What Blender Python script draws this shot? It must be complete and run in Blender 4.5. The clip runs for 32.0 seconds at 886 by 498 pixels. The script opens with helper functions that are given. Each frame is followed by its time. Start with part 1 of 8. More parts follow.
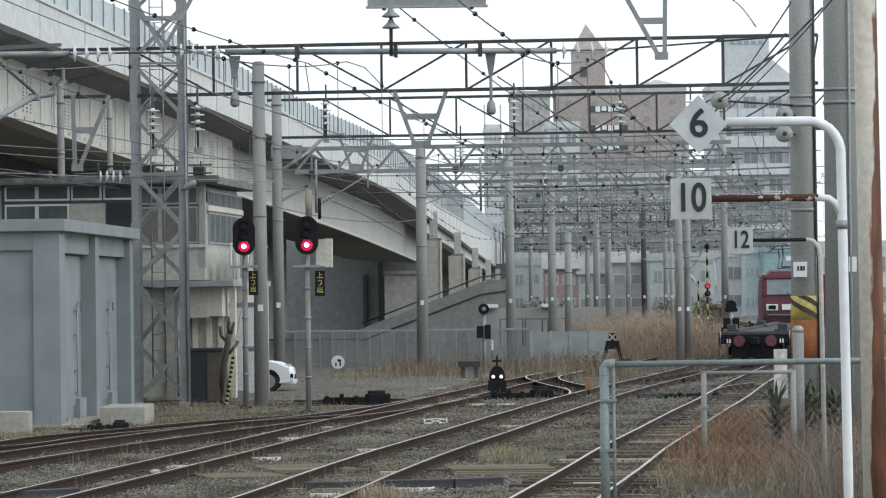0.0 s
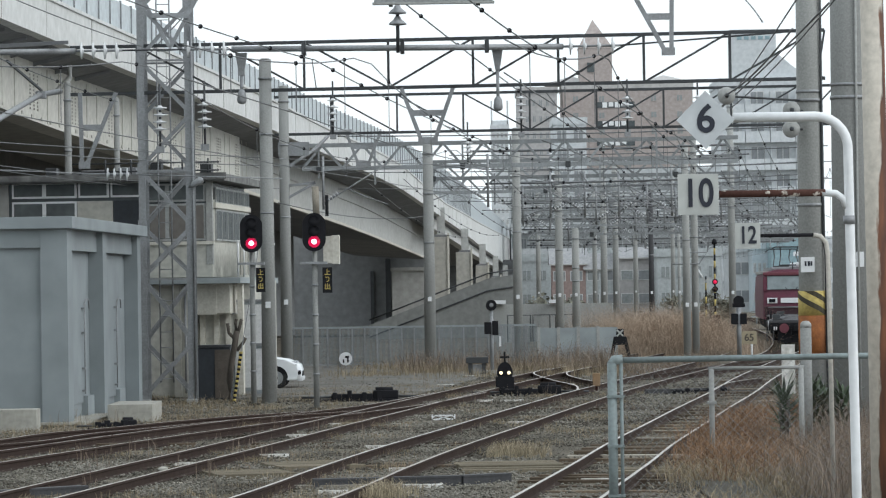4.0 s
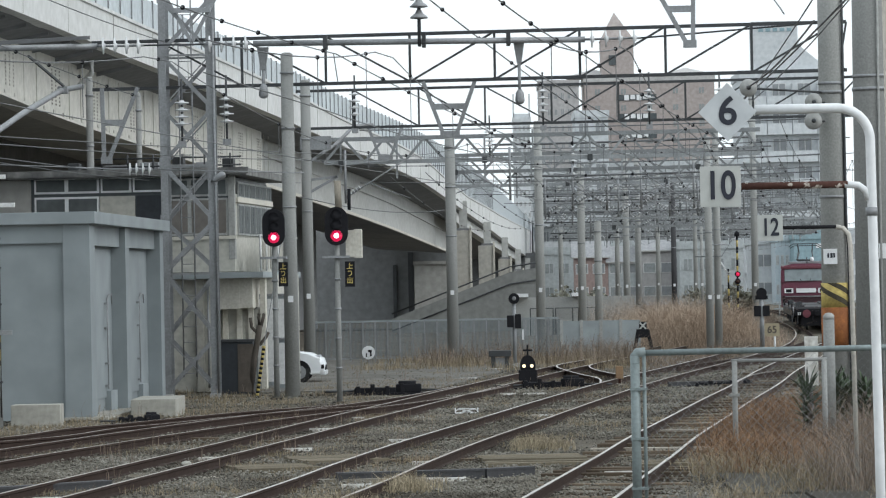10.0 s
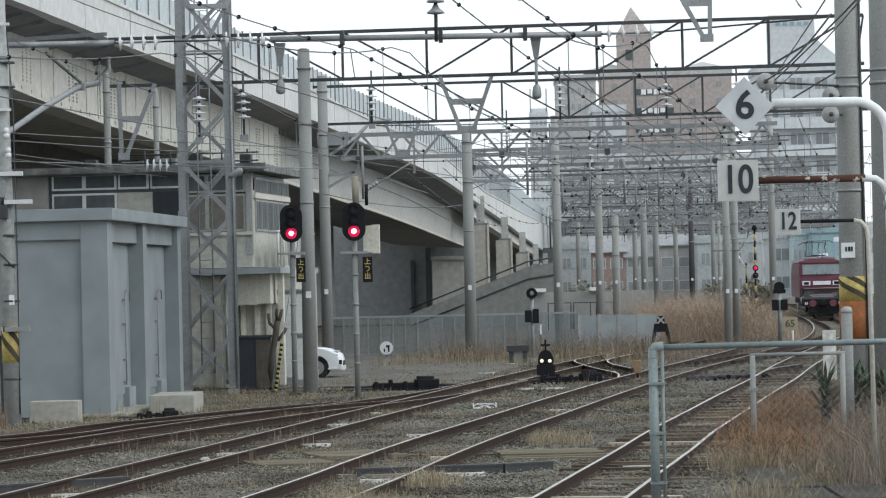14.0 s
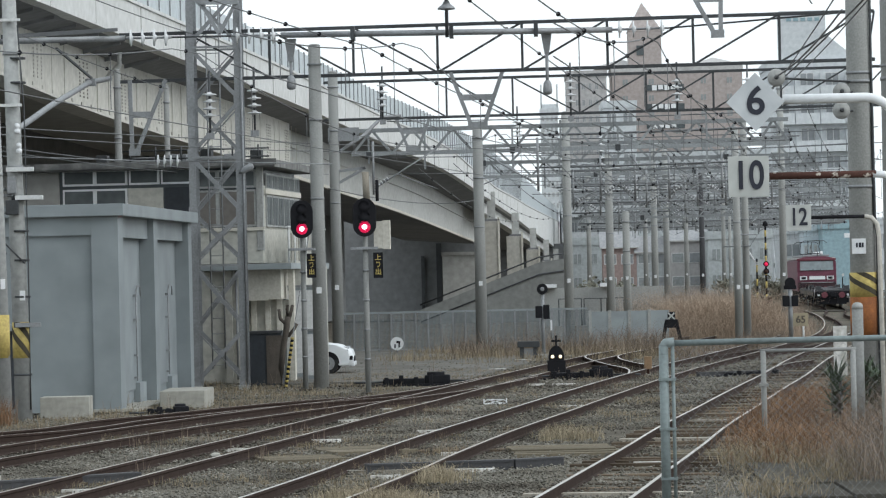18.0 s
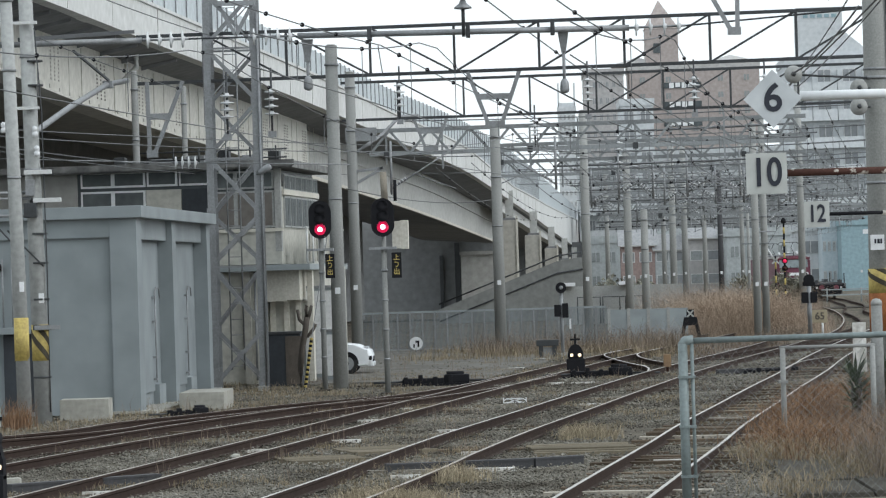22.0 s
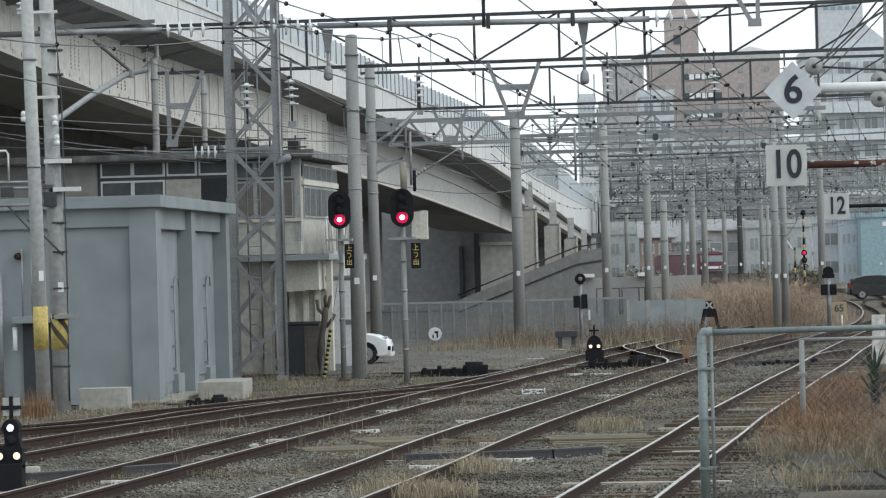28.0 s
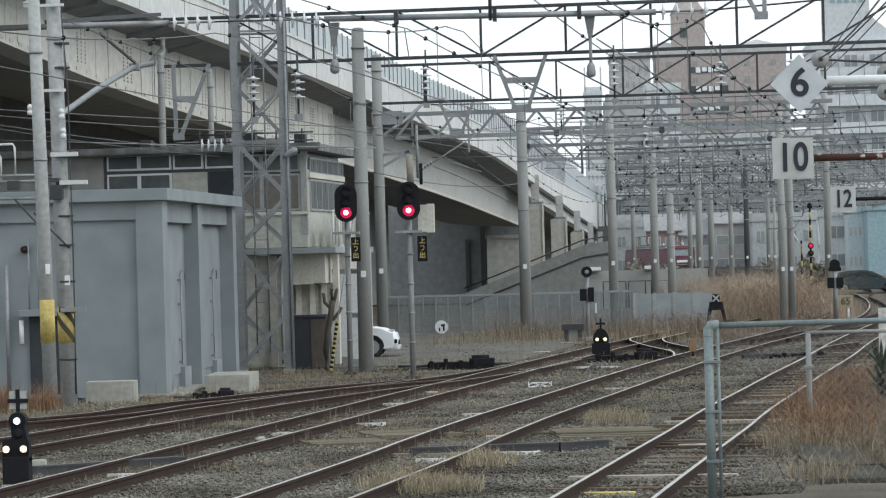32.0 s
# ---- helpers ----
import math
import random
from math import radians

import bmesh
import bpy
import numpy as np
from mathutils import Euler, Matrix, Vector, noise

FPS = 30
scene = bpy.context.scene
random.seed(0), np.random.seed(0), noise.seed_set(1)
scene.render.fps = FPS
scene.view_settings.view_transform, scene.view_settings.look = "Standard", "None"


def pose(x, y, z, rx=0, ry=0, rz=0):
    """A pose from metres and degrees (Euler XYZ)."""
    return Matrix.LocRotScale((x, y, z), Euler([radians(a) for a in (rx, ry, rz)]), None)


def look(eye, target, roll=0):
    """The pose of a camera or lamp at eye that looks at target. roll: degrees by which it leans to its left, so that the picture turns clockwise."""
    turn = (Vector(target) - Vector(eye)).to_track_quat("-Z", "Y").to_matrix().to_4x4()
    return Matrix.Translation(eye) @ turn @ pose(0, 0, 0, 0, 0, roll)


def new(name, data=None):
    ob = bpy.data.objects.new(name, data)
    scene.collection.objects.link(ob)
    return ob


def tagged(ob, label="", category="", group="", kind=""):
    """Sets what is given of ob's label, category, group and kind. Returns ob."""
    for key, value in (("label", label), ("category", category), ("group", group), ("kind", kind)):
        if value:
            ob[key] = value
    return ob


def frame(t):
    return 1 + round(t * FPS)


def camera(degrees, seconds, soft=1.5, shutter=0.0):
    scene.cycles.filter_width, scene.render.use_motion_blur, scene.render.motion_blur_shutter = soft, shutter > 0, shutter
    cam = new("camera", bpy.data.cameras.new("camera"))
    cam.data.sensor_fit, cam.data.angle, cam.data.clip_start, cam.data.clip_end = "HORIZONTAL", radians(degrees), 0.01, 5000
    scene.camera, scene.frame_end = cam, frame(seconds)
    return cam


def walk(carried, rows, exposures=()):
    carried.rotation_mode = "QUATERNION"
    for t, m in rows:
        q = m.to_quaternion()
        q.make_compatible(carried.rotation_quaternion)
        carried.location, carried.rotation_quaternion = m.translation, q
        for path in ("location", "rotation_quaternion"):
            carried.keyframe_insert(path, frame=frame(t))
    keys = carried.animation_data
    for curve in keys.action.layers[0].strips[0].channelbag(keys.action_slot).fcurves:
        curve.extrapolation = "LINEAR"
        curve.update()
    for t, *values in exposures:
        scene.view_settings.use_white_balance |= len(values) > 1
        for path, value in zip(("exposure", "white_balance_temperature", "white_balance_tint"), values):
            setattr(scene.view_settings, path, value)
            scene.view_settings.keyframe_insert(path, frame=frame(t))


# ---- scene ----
# The camera stands on the platform end and turns slowly by hand.
cam = camera(14.0, 32.0, soft=1.2)
PATH = [
    (0, 90.7179, 0.6875, 0.0086), (0.5, 90.7144, 0.7425, 0.0242), (1, 90.7068, 0.7781, 0.1044), (1.5, 90.6965, 0.7263, 0.0989),
    (2, 90.7013, 0.7305, 0.1246), (2.5, 90.6967, 0.7346, 0.1047), (3, 90.6780, 0.7707, 0.0640), (3.5, 90.6675, 0.8425, 0.0653),
    (5.5, 90.6401, 0.7900, 0.3077), (6, 90.6302, 0.8492, 0.2947), (6.5, 90.6246, 0.9118, 0.2928), (7, 90.6189, 0.9774, 0.2913),
    (7.5, 90.6157, 0.9871, 0.3595), (8, 90.6051, 0.9548, 0.4104), (8.5, 90.5939, 0.9509, 0.4620), (9, 90.5793, 0.9722, 0.4772),
    (9.5, 90.5783, 1.0253, 0.4758), (10, 90.5646, 1.1089, 0.4855), (10.5, 90.5494, 1.1251, 0.5707), (11, 90.5461, 1.0508, 0.5901),
    (11.5, 90.5371, 1.0812, 0.6268), (12, 90.5224, 1.0707, 0.6932), (12.5, 90.5142, 1.1392, 0.7211), (13, 90.5046, 1.1901, 0.7226),
    (13.5, 90.4927, 1.2608, 0.7214), (14, 90.4928, 1.3166, 0.7663), (14.5, 90.4947, 1.2965, 0.7998), (16.5, 90.4268, 1.3598, 0.8467),
    (17, 90.4233, 1.3552, 0.8664), (17.5, 90.4252, 1.2977, 0.8994), (18, 90.4293, 1.2921, 0.9348), (18.5, 90.4322, 1.3901, 0.9739),
    (19, 90.4323, 1.4517, 1.0015), (19.5, 90.4341, 1.5083, 1.0269), (20, 90.4318, 1.5839, 1.0721), (20.5, 90.4271, 1.6643, 1.1217),
    (21, 90.4329, 1.6993, 1.1579), (21.5, 90.4264, 1.7295, 1.1946), (22, 90.4285, 1.7352, 1.2295), (22.5, 90.4157, 1.7611, 1.2619),
    (23, 90.4024, 1.7814, 1.2896), (23.5, 90.4037, 1.7784, 1.3208), (24, 90.4002, 1.7310, 1.3545), (24.5, 90.4177, 1.7300, 1.3871),
    (25, 90.4242, 1.6962, 1.4225), (25.5, 90.3947, 1.6215, 1.4535), (27.5, 90.2824, 1.6219, 1.5125), (28, 90.2873, 1.5075, 1.5349),
    (28.5, 90.2888, 1.5060, 1.5602), (29, 90.2489, 1.5707, 1.5608), (29.5, 90.2146, 1.6149, 1.5274), (30, 90.2003, 1.6148, 1.5086),
    (30.5, 90.1835, 1.5928, 1.5143), (31, 90.1768, 1.5724, 1.5641), (31.5, 90.1782, 1.5691, 1.6062), (32, 90.1806, 1.5179, 1.6379)]
EYE = 2.75
walk(cam, [(t, pose(0, 0, EYE, rx, ry, rz)) for t, rx, ry, rz in PATH])

# ---- light: a bright overcast winter sky ----
world = bpy.data.worlds.new("overcast")
scene.world = world
world.use_nodes = True
wn, wl = world.node_tree.nodes, world.node_tree.links
wn.clear()
sky = wn.new("ShaderNodeTexSky")
sky.sky_type, sky.sun_disc, sky.sun_elevation, sky.sun_rotation = "NISHITA", False, radians(34), radians(105)
veil = wn.new("ShaderNodeMix")
veil.data_type = "RGBA"
veil.inputs[0].default_value = 0.93
veil.inputs[7].default_value = (8.1, 8.9, 9.4, 1)
back, wout = wn.new("ShaderNodeBackground"), wn.new("ShaderNodeOutputWorld")
back.inputs[1].default_value = 0.105
wl.new(sky.outputs[0], veil.inputs[6])
wl.new(veil.outputs[2], back.inputs[0])
wl.new(back.outputs[0], wout.inputs[0])
sun = new("sun", bpy.data.lights.new("sun", "SUN"))
sun.data.energy, sun.data.angle, sun.data.color = 1.1, radians(40), (0.97, 0.99, 1.0)
sun.matrix_world = look((76, -34, 58), (0, 0, 0))
scene.view_settings.exposure = 0.34

# ---- materials ----


def material(name, base, rough=0.8, metal=0.0, dark=None, scale=3.0, fine=40.0, bump=0.15, depth=0.01, amount=0.5, emit=None, streak=False, vary=0.0, lo=0.35, hi=0.68, spec=0.5):
    """A surface with stains at one scale, grain at another and a fine relief."""
    m = bpy.data.materials.new(name)
    m.use_nodes = True
    n, l = m.node_tree.nodes, m.node_tree.links
    p = n["Principled BSDF"]
    p.inputs["Roughness"].default_value, p.inputs["Metallic"].default_value = rough, metal
    p.inputs["Specular IOR Level"].default_value = spec
    dark = dark or tuple(c * 0.6 for c in base)
    co = n.new("ShaderNodeTexCoord")
    mp = n.new("ShaderNodeMapping")
    mp.inputs["Scale"].default_value = (1, 1, 0.18 if streak else 1)
    l.new(co.outputs["Object"], mp.inputs[0])
    big, small = n.new("ShaderNodeTexNoise"), n.new("ShaderNodeTexNoise")
    big.inputs["Scale"].default_value, big.inputs["Detail"].default_value = scale, 6
    small.inputs["Scale"].default_value, small.inputs["Detail"].default_value = fine, 4
    l.new(mp.outputs[0], big.inputs["Vector"])
    l.new(co.outputs["Object"], small.inputs["Vector"])
    ramp = n.new("ShaderNodeValToRGB")
    ramp.color_ramp.elements[0].position, ramp.color_ramp.elements[1].position = lo, hi
    ramp.color_ramp.elements[0].color, ramp.color_ramp.elements[1].color = (*dark, 1), (*base, 1)
    l.new(big.outputs["Fac"], ramp.inputs[0])
    mix = n.new("ShaderNodeMix")
    mix.data_type = "RGBA"
    mix.inputs[0].default_value = amount
    mix.inputs[6].default_value = (*base, 1)
    l.new(ramp.outputs[0], mix.inputs[7])
    grain = n.new("ShaderNodeMix")
    grain.data_type, grain.blend_type = "RGBA", "OVERLAY"
    grain.inputs[0].default_value = 0.35
    l.new(mix.outputs[2], grain.inputs[6])
    l.new(small.outputs["Fac"], grain.inputs[7])
    colour = grain.outputs[2]
    if vary:
        info, hsv, mul = n.new("ShaderNodeObjectInfo"), n.new("ShaderNodeHueSaturation"), n.new("ShaderNodeMapRange")
        l.new(info.outputs["Random"], mul.inputs[0])
        mul.inputs[3].default_value, mul.inputs[4].default_value = 1 - vary, 1 + vary
        l.new(mul.outputs[0], hsv.inputs["Value"])
        l.new(colour, hsv.inputs["Color"])
        colour = hsv.outputs[0]
    l.new(colour, p.inputs["Base Color"])
    if bump:
        b = n.new("ShaderNodeBump")
        b.inputs["Strength"].default_value, b.inputs["Distance"].default_value = bump, depth
        l.new(small.outputs["Fac"], b.inputs["Height"])
        l.new(b.outputs[0], p.inputs["Normal"])
    if emit:
        p.inputs["Emission Color"].default_value, p.inputs["Emission Strength"].default_value = (*emit[:3], 1), emit[3]
    return m


def island(m, low=0.6, high=1.35):
    """Lets each loose piece of a joined mesh differ in brightness."""
    n, l = m.node_tree.nodes, m.node_tree.links
    p = n["Principled BSDF"]
    src = p.inputs["Base Color"].links[0].from_socket
    g, r, h = n.new("ShaderNodeNewGeometry"), n.new("ShaderNodeMapRange"), n.new("ShaderNodeHueSaturation")
    r.inputs[3].default_value, r.inputs[4].default_value = low, high
    l.new(g.outputs["Random Per Island"], r.inputs[0])
    l.new(r.outputs[0], h.inputs["Value"])
    l.new(src, h.inputs["Color"])
    l.new(h.outputs[0], p.inputs["Base Color"])
    return m


M_GROUND = material("ballast_soil", (0.185, 0.165, 0.132), 0.95, dark=(0.07, 0.062, 0.051), scale=0.45, fine=26, bump=0.9, depth=0.05, amount=0.9, spec=0.1)
M_STONE = island(material("ballast_stone", (0.215, 0.204, 0.176), 0.9, dark=(0.082, 0.073, 0.06), scale=0.42, fine=30, bump=0.2, spec=0.15, amount=0.95, lo=0.38, hi=0.6), 0.68, 1.32)
M_ASPHALT = material("worn_asphalt", (0.088, 0.082, 0.07), 0.9, dark=(0.05, 0.046, 0.039), scale=0.9, fine=60, bump=0.5, spec=0.08, amount=0.9)
M_YARD = material("worn_yard_asphalt", (0.175, 0.168, 0.152), 0.95, dark=(0.11, 0.104, 0.093), scale=0.5, fine=30, bump=0.5, spec=0.12, amount=0.9)
M_POLELIGHT = material("pale_concrete_pole", (0.34, 0.345, 0.33), 0.85, dark=(0.24, 0.24, 0.228), scale=1.2, fine=30, streak=True, spec=0.3)
M_POLEWHITE = material("chalky_concrete_pole", (0.37, 0.378, 0.37), 0.85, dark=(0.26, 0.265, 0.255), scale=1.6, fine=9, streak=True, spec=0.3)
M_STRAW = island(material("bleached_straw", (0.34, 0.29, 0.205), 0.95, dark=(0.24, 0.2, 0.14), scale=0.6, fine=9, bump=0, spec=0.1), 0.6, 1.4)
M_RAIL = material("rusty_rail", (0.054, 0.038, 0.032), 0.9, 0.0, dark=(0.03, 0.021, 0.018), scale=4, fine=60, spec=0.1)
M_HEAD = material("polished_rail_head", (0.5, 0.48, 0.45), 0.4, 0.6, dark=(0.26, 0.21, 0.17), scale=0.8, fine=30, bump=0.03)
M_HEADDULL = material("dull_rail_head", (0.4, 0.36, 0.32), 0.5, 0.3, dark=(0.17, 0.135, 0.11), scale=0.7, fine=30, bump=0.03)
M_SLEEPER = material("old_wooden_sleeper", (0.14, 0.108, 0.078), 0.95, dark=(0.06, 0.046, 0.036), scale=3, fine=25, vary=0.45, spec=0.1)
M_PLANK = material("weathered_plank", (0.185, 0.16, 0.118), 0.95, dark=(0.115, 0.097, 0.072), scale=1.5, fine=20, vary=0.2, spec=0.1)
M_CONCRETE = material("weathered_concrete", (0.37, 0.375, 0.36), 0.85, dark=(0.24, 0.24, 0.23), scale=0.5, fine=14, streak=True)
M_VIADUCT = material("viaduct_concrete", (0.62, 0.625, 0.615), 0.85, dark=(0.51, 0.51, 0.495), scale=0.22, fine=3, streak=True, spec=0.3)
M_BOXGIRDER = material("grey_box_girder_concrete", (0.47, 0.475, 0.46), 0.85, dark=(0.38, 0.38, 0.36), scale=0.2, fine=3, streak=True, spec=0.3)
M_GIRDER = material("cream_painted_girder", (0.54, 0.525, 0.48), 0.6, dark=(0.42, 0.41, 0.37), scale=0.3, fine=4, streak=True, spec=0.3)
M_RIVET = material("worn_girder_rivet", (0.43, 0.42, 0.385), 0.7, dark=(0.33, 0.32, 0.29), scale=2, fine=20, bump=0.05)
M_POLE = material("concrete_pole", (0.285, 0.29, 0.28), 0.85, dark=(0.19, 0.19, 0.18), scale=1.2, fine=30, streak=True, vary=0.12)
M_STEEL = material("grey_galvanised_steel", (0.3, 0.31, 0.32), 0.55, 0.35, dark=(0.17, 0.17, 0.17), scale=2, fine=20, bump=0.05)
M_DARKSTEEL = material("dark_weathered_steel", (0.065, 0.07, 0.075), 0.6, 0.3, dark=(0.03, 0.03, 0.03), scale=2, fine=20, bump=0.05)
M_BEAM = material("dull_galvanised_beam", (0.29, 0.305, 0.31), 0.65, 0.15, dark=(0.17, 0.178, 0.182), scale=1.5, fine=15, bump=0.03, vary=0.25)
M_WIRE = material("dark_wire", (0.15, 0.155, 0.16), 0.6, 0.2, bump=0)
M_HUT = material("blue_grey_painted_wall", (0.225, 0.252, 0.262), 0.6, dark=(0.212, 0.239, 0.248), scale=0.4, fine=1.0, bump=0.02, streak=True, amount=0.5)
M_HUTLIGHT = material("pale_grey_painted_concrete", (0.285, 0.317, 0.325), 0.65, dark=(0.268, 0.298, 0.306), scale=0.3, fine=1.5, bump=0.06, streak=True)
M_PLINTH = material("bare_concrete", (0.39, 0.38, 0.34), 0.9, dark=(0.25, 0.24, 0.21), scale=1.6, fine=8, streak=True, spec=0.2)
M_CABIN = material("aged_cream_render", (0.5, 0.49, 0.44), 0.85, dark=(0.34, 0.335, 0.3), scale=0.7, fine=6, streak=True, spec=0.2)
M_WHITE = material("white_paint", (0.78, 0.79, 0.8), 0.45, dark=(0.66, 0.67, 0.67), scale=3, fine=12, bump=0.03)
M_SIGN = material("white_sign_plate", (0.45, 0.46, 0.44), 0.5, dark=(0.4, 0.41, 0.385), scale=2, fine=4, bump=0.01)
M_SIGNWHITE = material("clean_white_sign_plate", (0.52, 0.545, 0.56), 0.5, dark=(0.48, 0.5, 0.515), scale=2, fine=4, bump=0.01)
M_BLACK = material("black_paint", (0.02, 0.02, 0.023), 0.9, bump=0.05, spec=0.12)
M_STRIPE = material("worn_dark_stripe", (0.06, 0.05, 0.03), 0.8, dark=(0.03, 0.025, 0.018), scale=6, fine=30, bump=0.05)
M_NAVY = material("navy_lettering", (0.015, 0.018, 0.032), 0.5, bump=0)
M_RUST = material("flaking_rust", (0.075, 0.037, 0.027), 0.9, dark=(0.032, 0.017, 0.014), scale=6, fine=30, bump=0.5, amount=0.9, spec=0.2)
M_FLAKED = material("flaked_rust", (0.075, 0.036, 0.028), 0.9, dark=(0.46, 0.42, 0.37), scale=9, fine=30, bump=0.4, amount=1.0, lo=0.36, hi=0.4, spec=0.2)
M_GLASS = material("window_glass", (0.1, 0.115, 0.12), 0.25, dark=(0.05, 0.06, 0.065), scale=0.5, fine=3, bump=0, spec=0.25)
M_RED = material("red_lamp_lens", (0.3, 0.0, 0.02), 0.3, bump=0, emit=(1.0, 0.02, 0.12, 0.5))
M_REDCORE = material("red_lamp_core", (0.6, 0.2, 0.25), 0.3, bump=0, emit=(1.0, 0.55, 0.66, 3.5))
M_AMBER = material("warm_white_lamp_lens", (0.5, 0.45, 0.35), 0.3, bump=0, emit=(1.0, 0.82, 0.52, 1.15))
M_LUNAR = material("lunar_white_lens", (0.6, 0.6, 0.7), 0.3, bump=0, emit=(0.72, 0.82, 1.0, 1.3))
M_YELLOW = material("faded_yellow_paint", (0.58, 0.46, 0.14), 0.7, dark=(0.36, 0.27, 0.09), scale=5, fine=20, amount=0.8)
M_LOCO = material("maroon_loco_paint", (0.135, 0.027, 0.052), 0.5, dark=(0.1, 0.02, 0.039), scale=0.8, fine=8, bump=0.03)
M_BROWN = material("brown_tiled_facade", (0.4, 0.35, 0.33), 0.8, dark=(0.345, 0.3, 0.283), scale=0.05, fine=2, bump=0)
M_PALE = material("pale_apartment_facade", (0.58, 0.605, 0.62), 0.8, dark=(0.5, 0.52, 0.535), scale=0.05, fine=2, bump=0, streak=True)
M_BLUEWALL = material("blue_grey_cladding", (0.27, 0.385, 0.425), 0.7, dark=(0.24, 0.345, 0.385), scale=0.1, fine=3, bump=0)
M_GRASS = island(material("dry_grass", (0.29, 0.24, 0.165), 0.95, dark=(0.18, 0.145, 0.1), scale=0.6, fine=9, bump=0, spec=0.08), 0.5, 1.5)
M_REED = island(material("red_brown_dry_reed", (0.42, 0.33, 0.255), 0.95, dark=(0.32, 0.24, 0.178), scale=0.5, fine=9, bump=0, spec=0.05), 0.55, 1.4)
# Twig colour greyed to put distance haze into the brush.
M_GREYTWIG = island(material("hazy_grey_twigs", (0.36, 0.325, 0.29), 0.95, dark=(0.25, 0.22, 0.19), scale=0.6, fine=9, bump=0, spec=0.05), 0.6, 1.4)
M_TWIG = island(material("bare_twigs", (0.25, 0.2, 0.16), 0.95, dark=(0.12, 0.095, 0.073), scale=0.6, fine=9, bump=0, spec=0.08), 0.55, 1.45)
M_LIGHTBLUE = material("pale_blue_render", (0.55, 0.625, 0.665), 0.8, dark=(0.49, 0.56, 0.6), scale=0.1, fine=3, bump=0)
M_LEAF = island(material("dark_green_blade", (0.095, 0.125, 0.08), 0.6, dark=(0.05, 0.07, 0.042), scale=1, fine=9, bump=0, spec=0.08), 0.5, 1.5)
M_ORANGE = material("orange_rust", (0.36, 0.13, 0.035), 0.9, dark=(0.17, 0.06, 0.022), scale=4, fine=30, bump=0.5, amount=0.9)
M_PEEL = material("peeling_cream_paint", (0.5, 0.47, 0.42), 0.7, dark=(0.15, 0.06, 0.035), scale=3.0, fine=20, amount=1.0, streak=True, lo=0.3, hi=0.36)
M_PORCELAIN = material("white_porcelain", (0.68, 0.69, 0.7), 0.25, dark=(0.5, 0.51, 0.52), scale=5, fine=20, bump=0.02)
# A darker concrete with shade toned into the colour.
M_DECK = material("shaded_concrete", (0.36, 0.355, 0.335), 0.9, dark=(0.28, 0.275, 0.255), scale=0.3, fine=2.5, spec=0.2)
# Concrete darkened in colour for the shade below the deck.
M_SOFFIT = material("shade_toned_soffit", (0.235, 0.24, 0.25), 0.9, dark=(0.16, 0.165, 0.172), scale=0.4, fine=2.5, spec=0.15)
M_DULLHOUSE = material("dull_grey_house_wall", (0.5, 0.53, 0.535), 0.85, dark=(0.37, 0.395, 0.4), scale=0.3, fine=3, bump=0, streak=True, amount=0.9)
M_TAUPE = material("taupe_tiled_facade", (0.43, 0.415, 0.41), 0.8, dark=(0.36, 0.345, 0.34), scale=0.08, fine=2, bump=0)
M_BRICKISH = material("rust_red_siding", (0.34, 0.255, 0.235), 0.85, dark=(0.26, 0.195, 0.18), scale=0.3, fine=3, bump=0, streak=True)
M_SLATE = material("pale_weathered_slate", (0.33, 0.335, 0.345), 0.8, dark=(0.25, 0.255, 0.262), scale=0.5, fine=4, bump=0)
M_OLDFRAME = material("weathered_window_frame", (0.36, 0.37, 0.36), 0.6, dark=(0.25, 0.255, 0.25), scale=3, fine=15, bump=0.03)
M_PIERSTAIN = material("rust_stained_pier", (0.5, 0.485, 0.44), 0.9, dark=(0.35, 0.33, 0.29), scale=0.35, fine=3, streak=True, amount=0.9, spec=0.2)
# Wall concrete with the deck's shade put into its base colour.
M_SHADEWALL = material("shade_toned_concrete", (0.215, 0.22, 0.222), 0.9, dark=(0.15, 0.153, 0.155), scale=0.3, fine=2, streak=True, spec=0.2)
M_RAMP = material("grey_ramp_concrete", (0.25, 0.255, 0.245), 0.9, dark=(0.18, 0.182, 0.174), scale=0.3, fine=3, streak=True, spec=0.2)
M_BARK = material("dark_bark", (0.105, 0.09, 0.075), 0.95, dark=(0.055, 0.047, 0.04), scale=6, fine=40, bump=0.6)
M_MESHBAR = material("dull_grey_fence_bar", (0.195, 0.222, 0.235), 0.7, dark=(0.14, 0.16, 0.17), scale=0.8, fine=8, bump=0, vary=0.2)
M_TARRED = material("tarred_wood", (0.062, 0.062, 0.066), 0.9, dark=(0.04, 0.04, 0.042), scale=3, fine=30, streak=True)
M_TANBOX = material("faded_tan_paint", (0.28, 0.18, 0.1), 0.8, dark=(0.16, 0.1, 0.06), scale=6, fine=30)
M_RUSSET = island(material("russet_dry_weed", (0.25, 0.155, 0.095), 0.95, dark=(0.14, 0.085, 0.055), scale=0.7, fine=9, bump=0, spec=0.08), 0.5, 1.5)
M_PANEL = material("frosted_barrier_panel", (0.42, 0.46, 0.48), 0.4, dark=(0.36, 0.4, 0.42), scale=0.5, fine=4, bump=0, vary=0.08)
M_DOORDARK = material("dark_blue_steel", (0.028, 0.034, 0.042), 0.6, scale=2, fine=10)
M_FRAME = material("aluminium_frame", (0.62, 0.63, 0.62), 0.5, 0.0, dark=(0.5, 0.5, 0.5), scale=4, fine=20, bump=0.02)
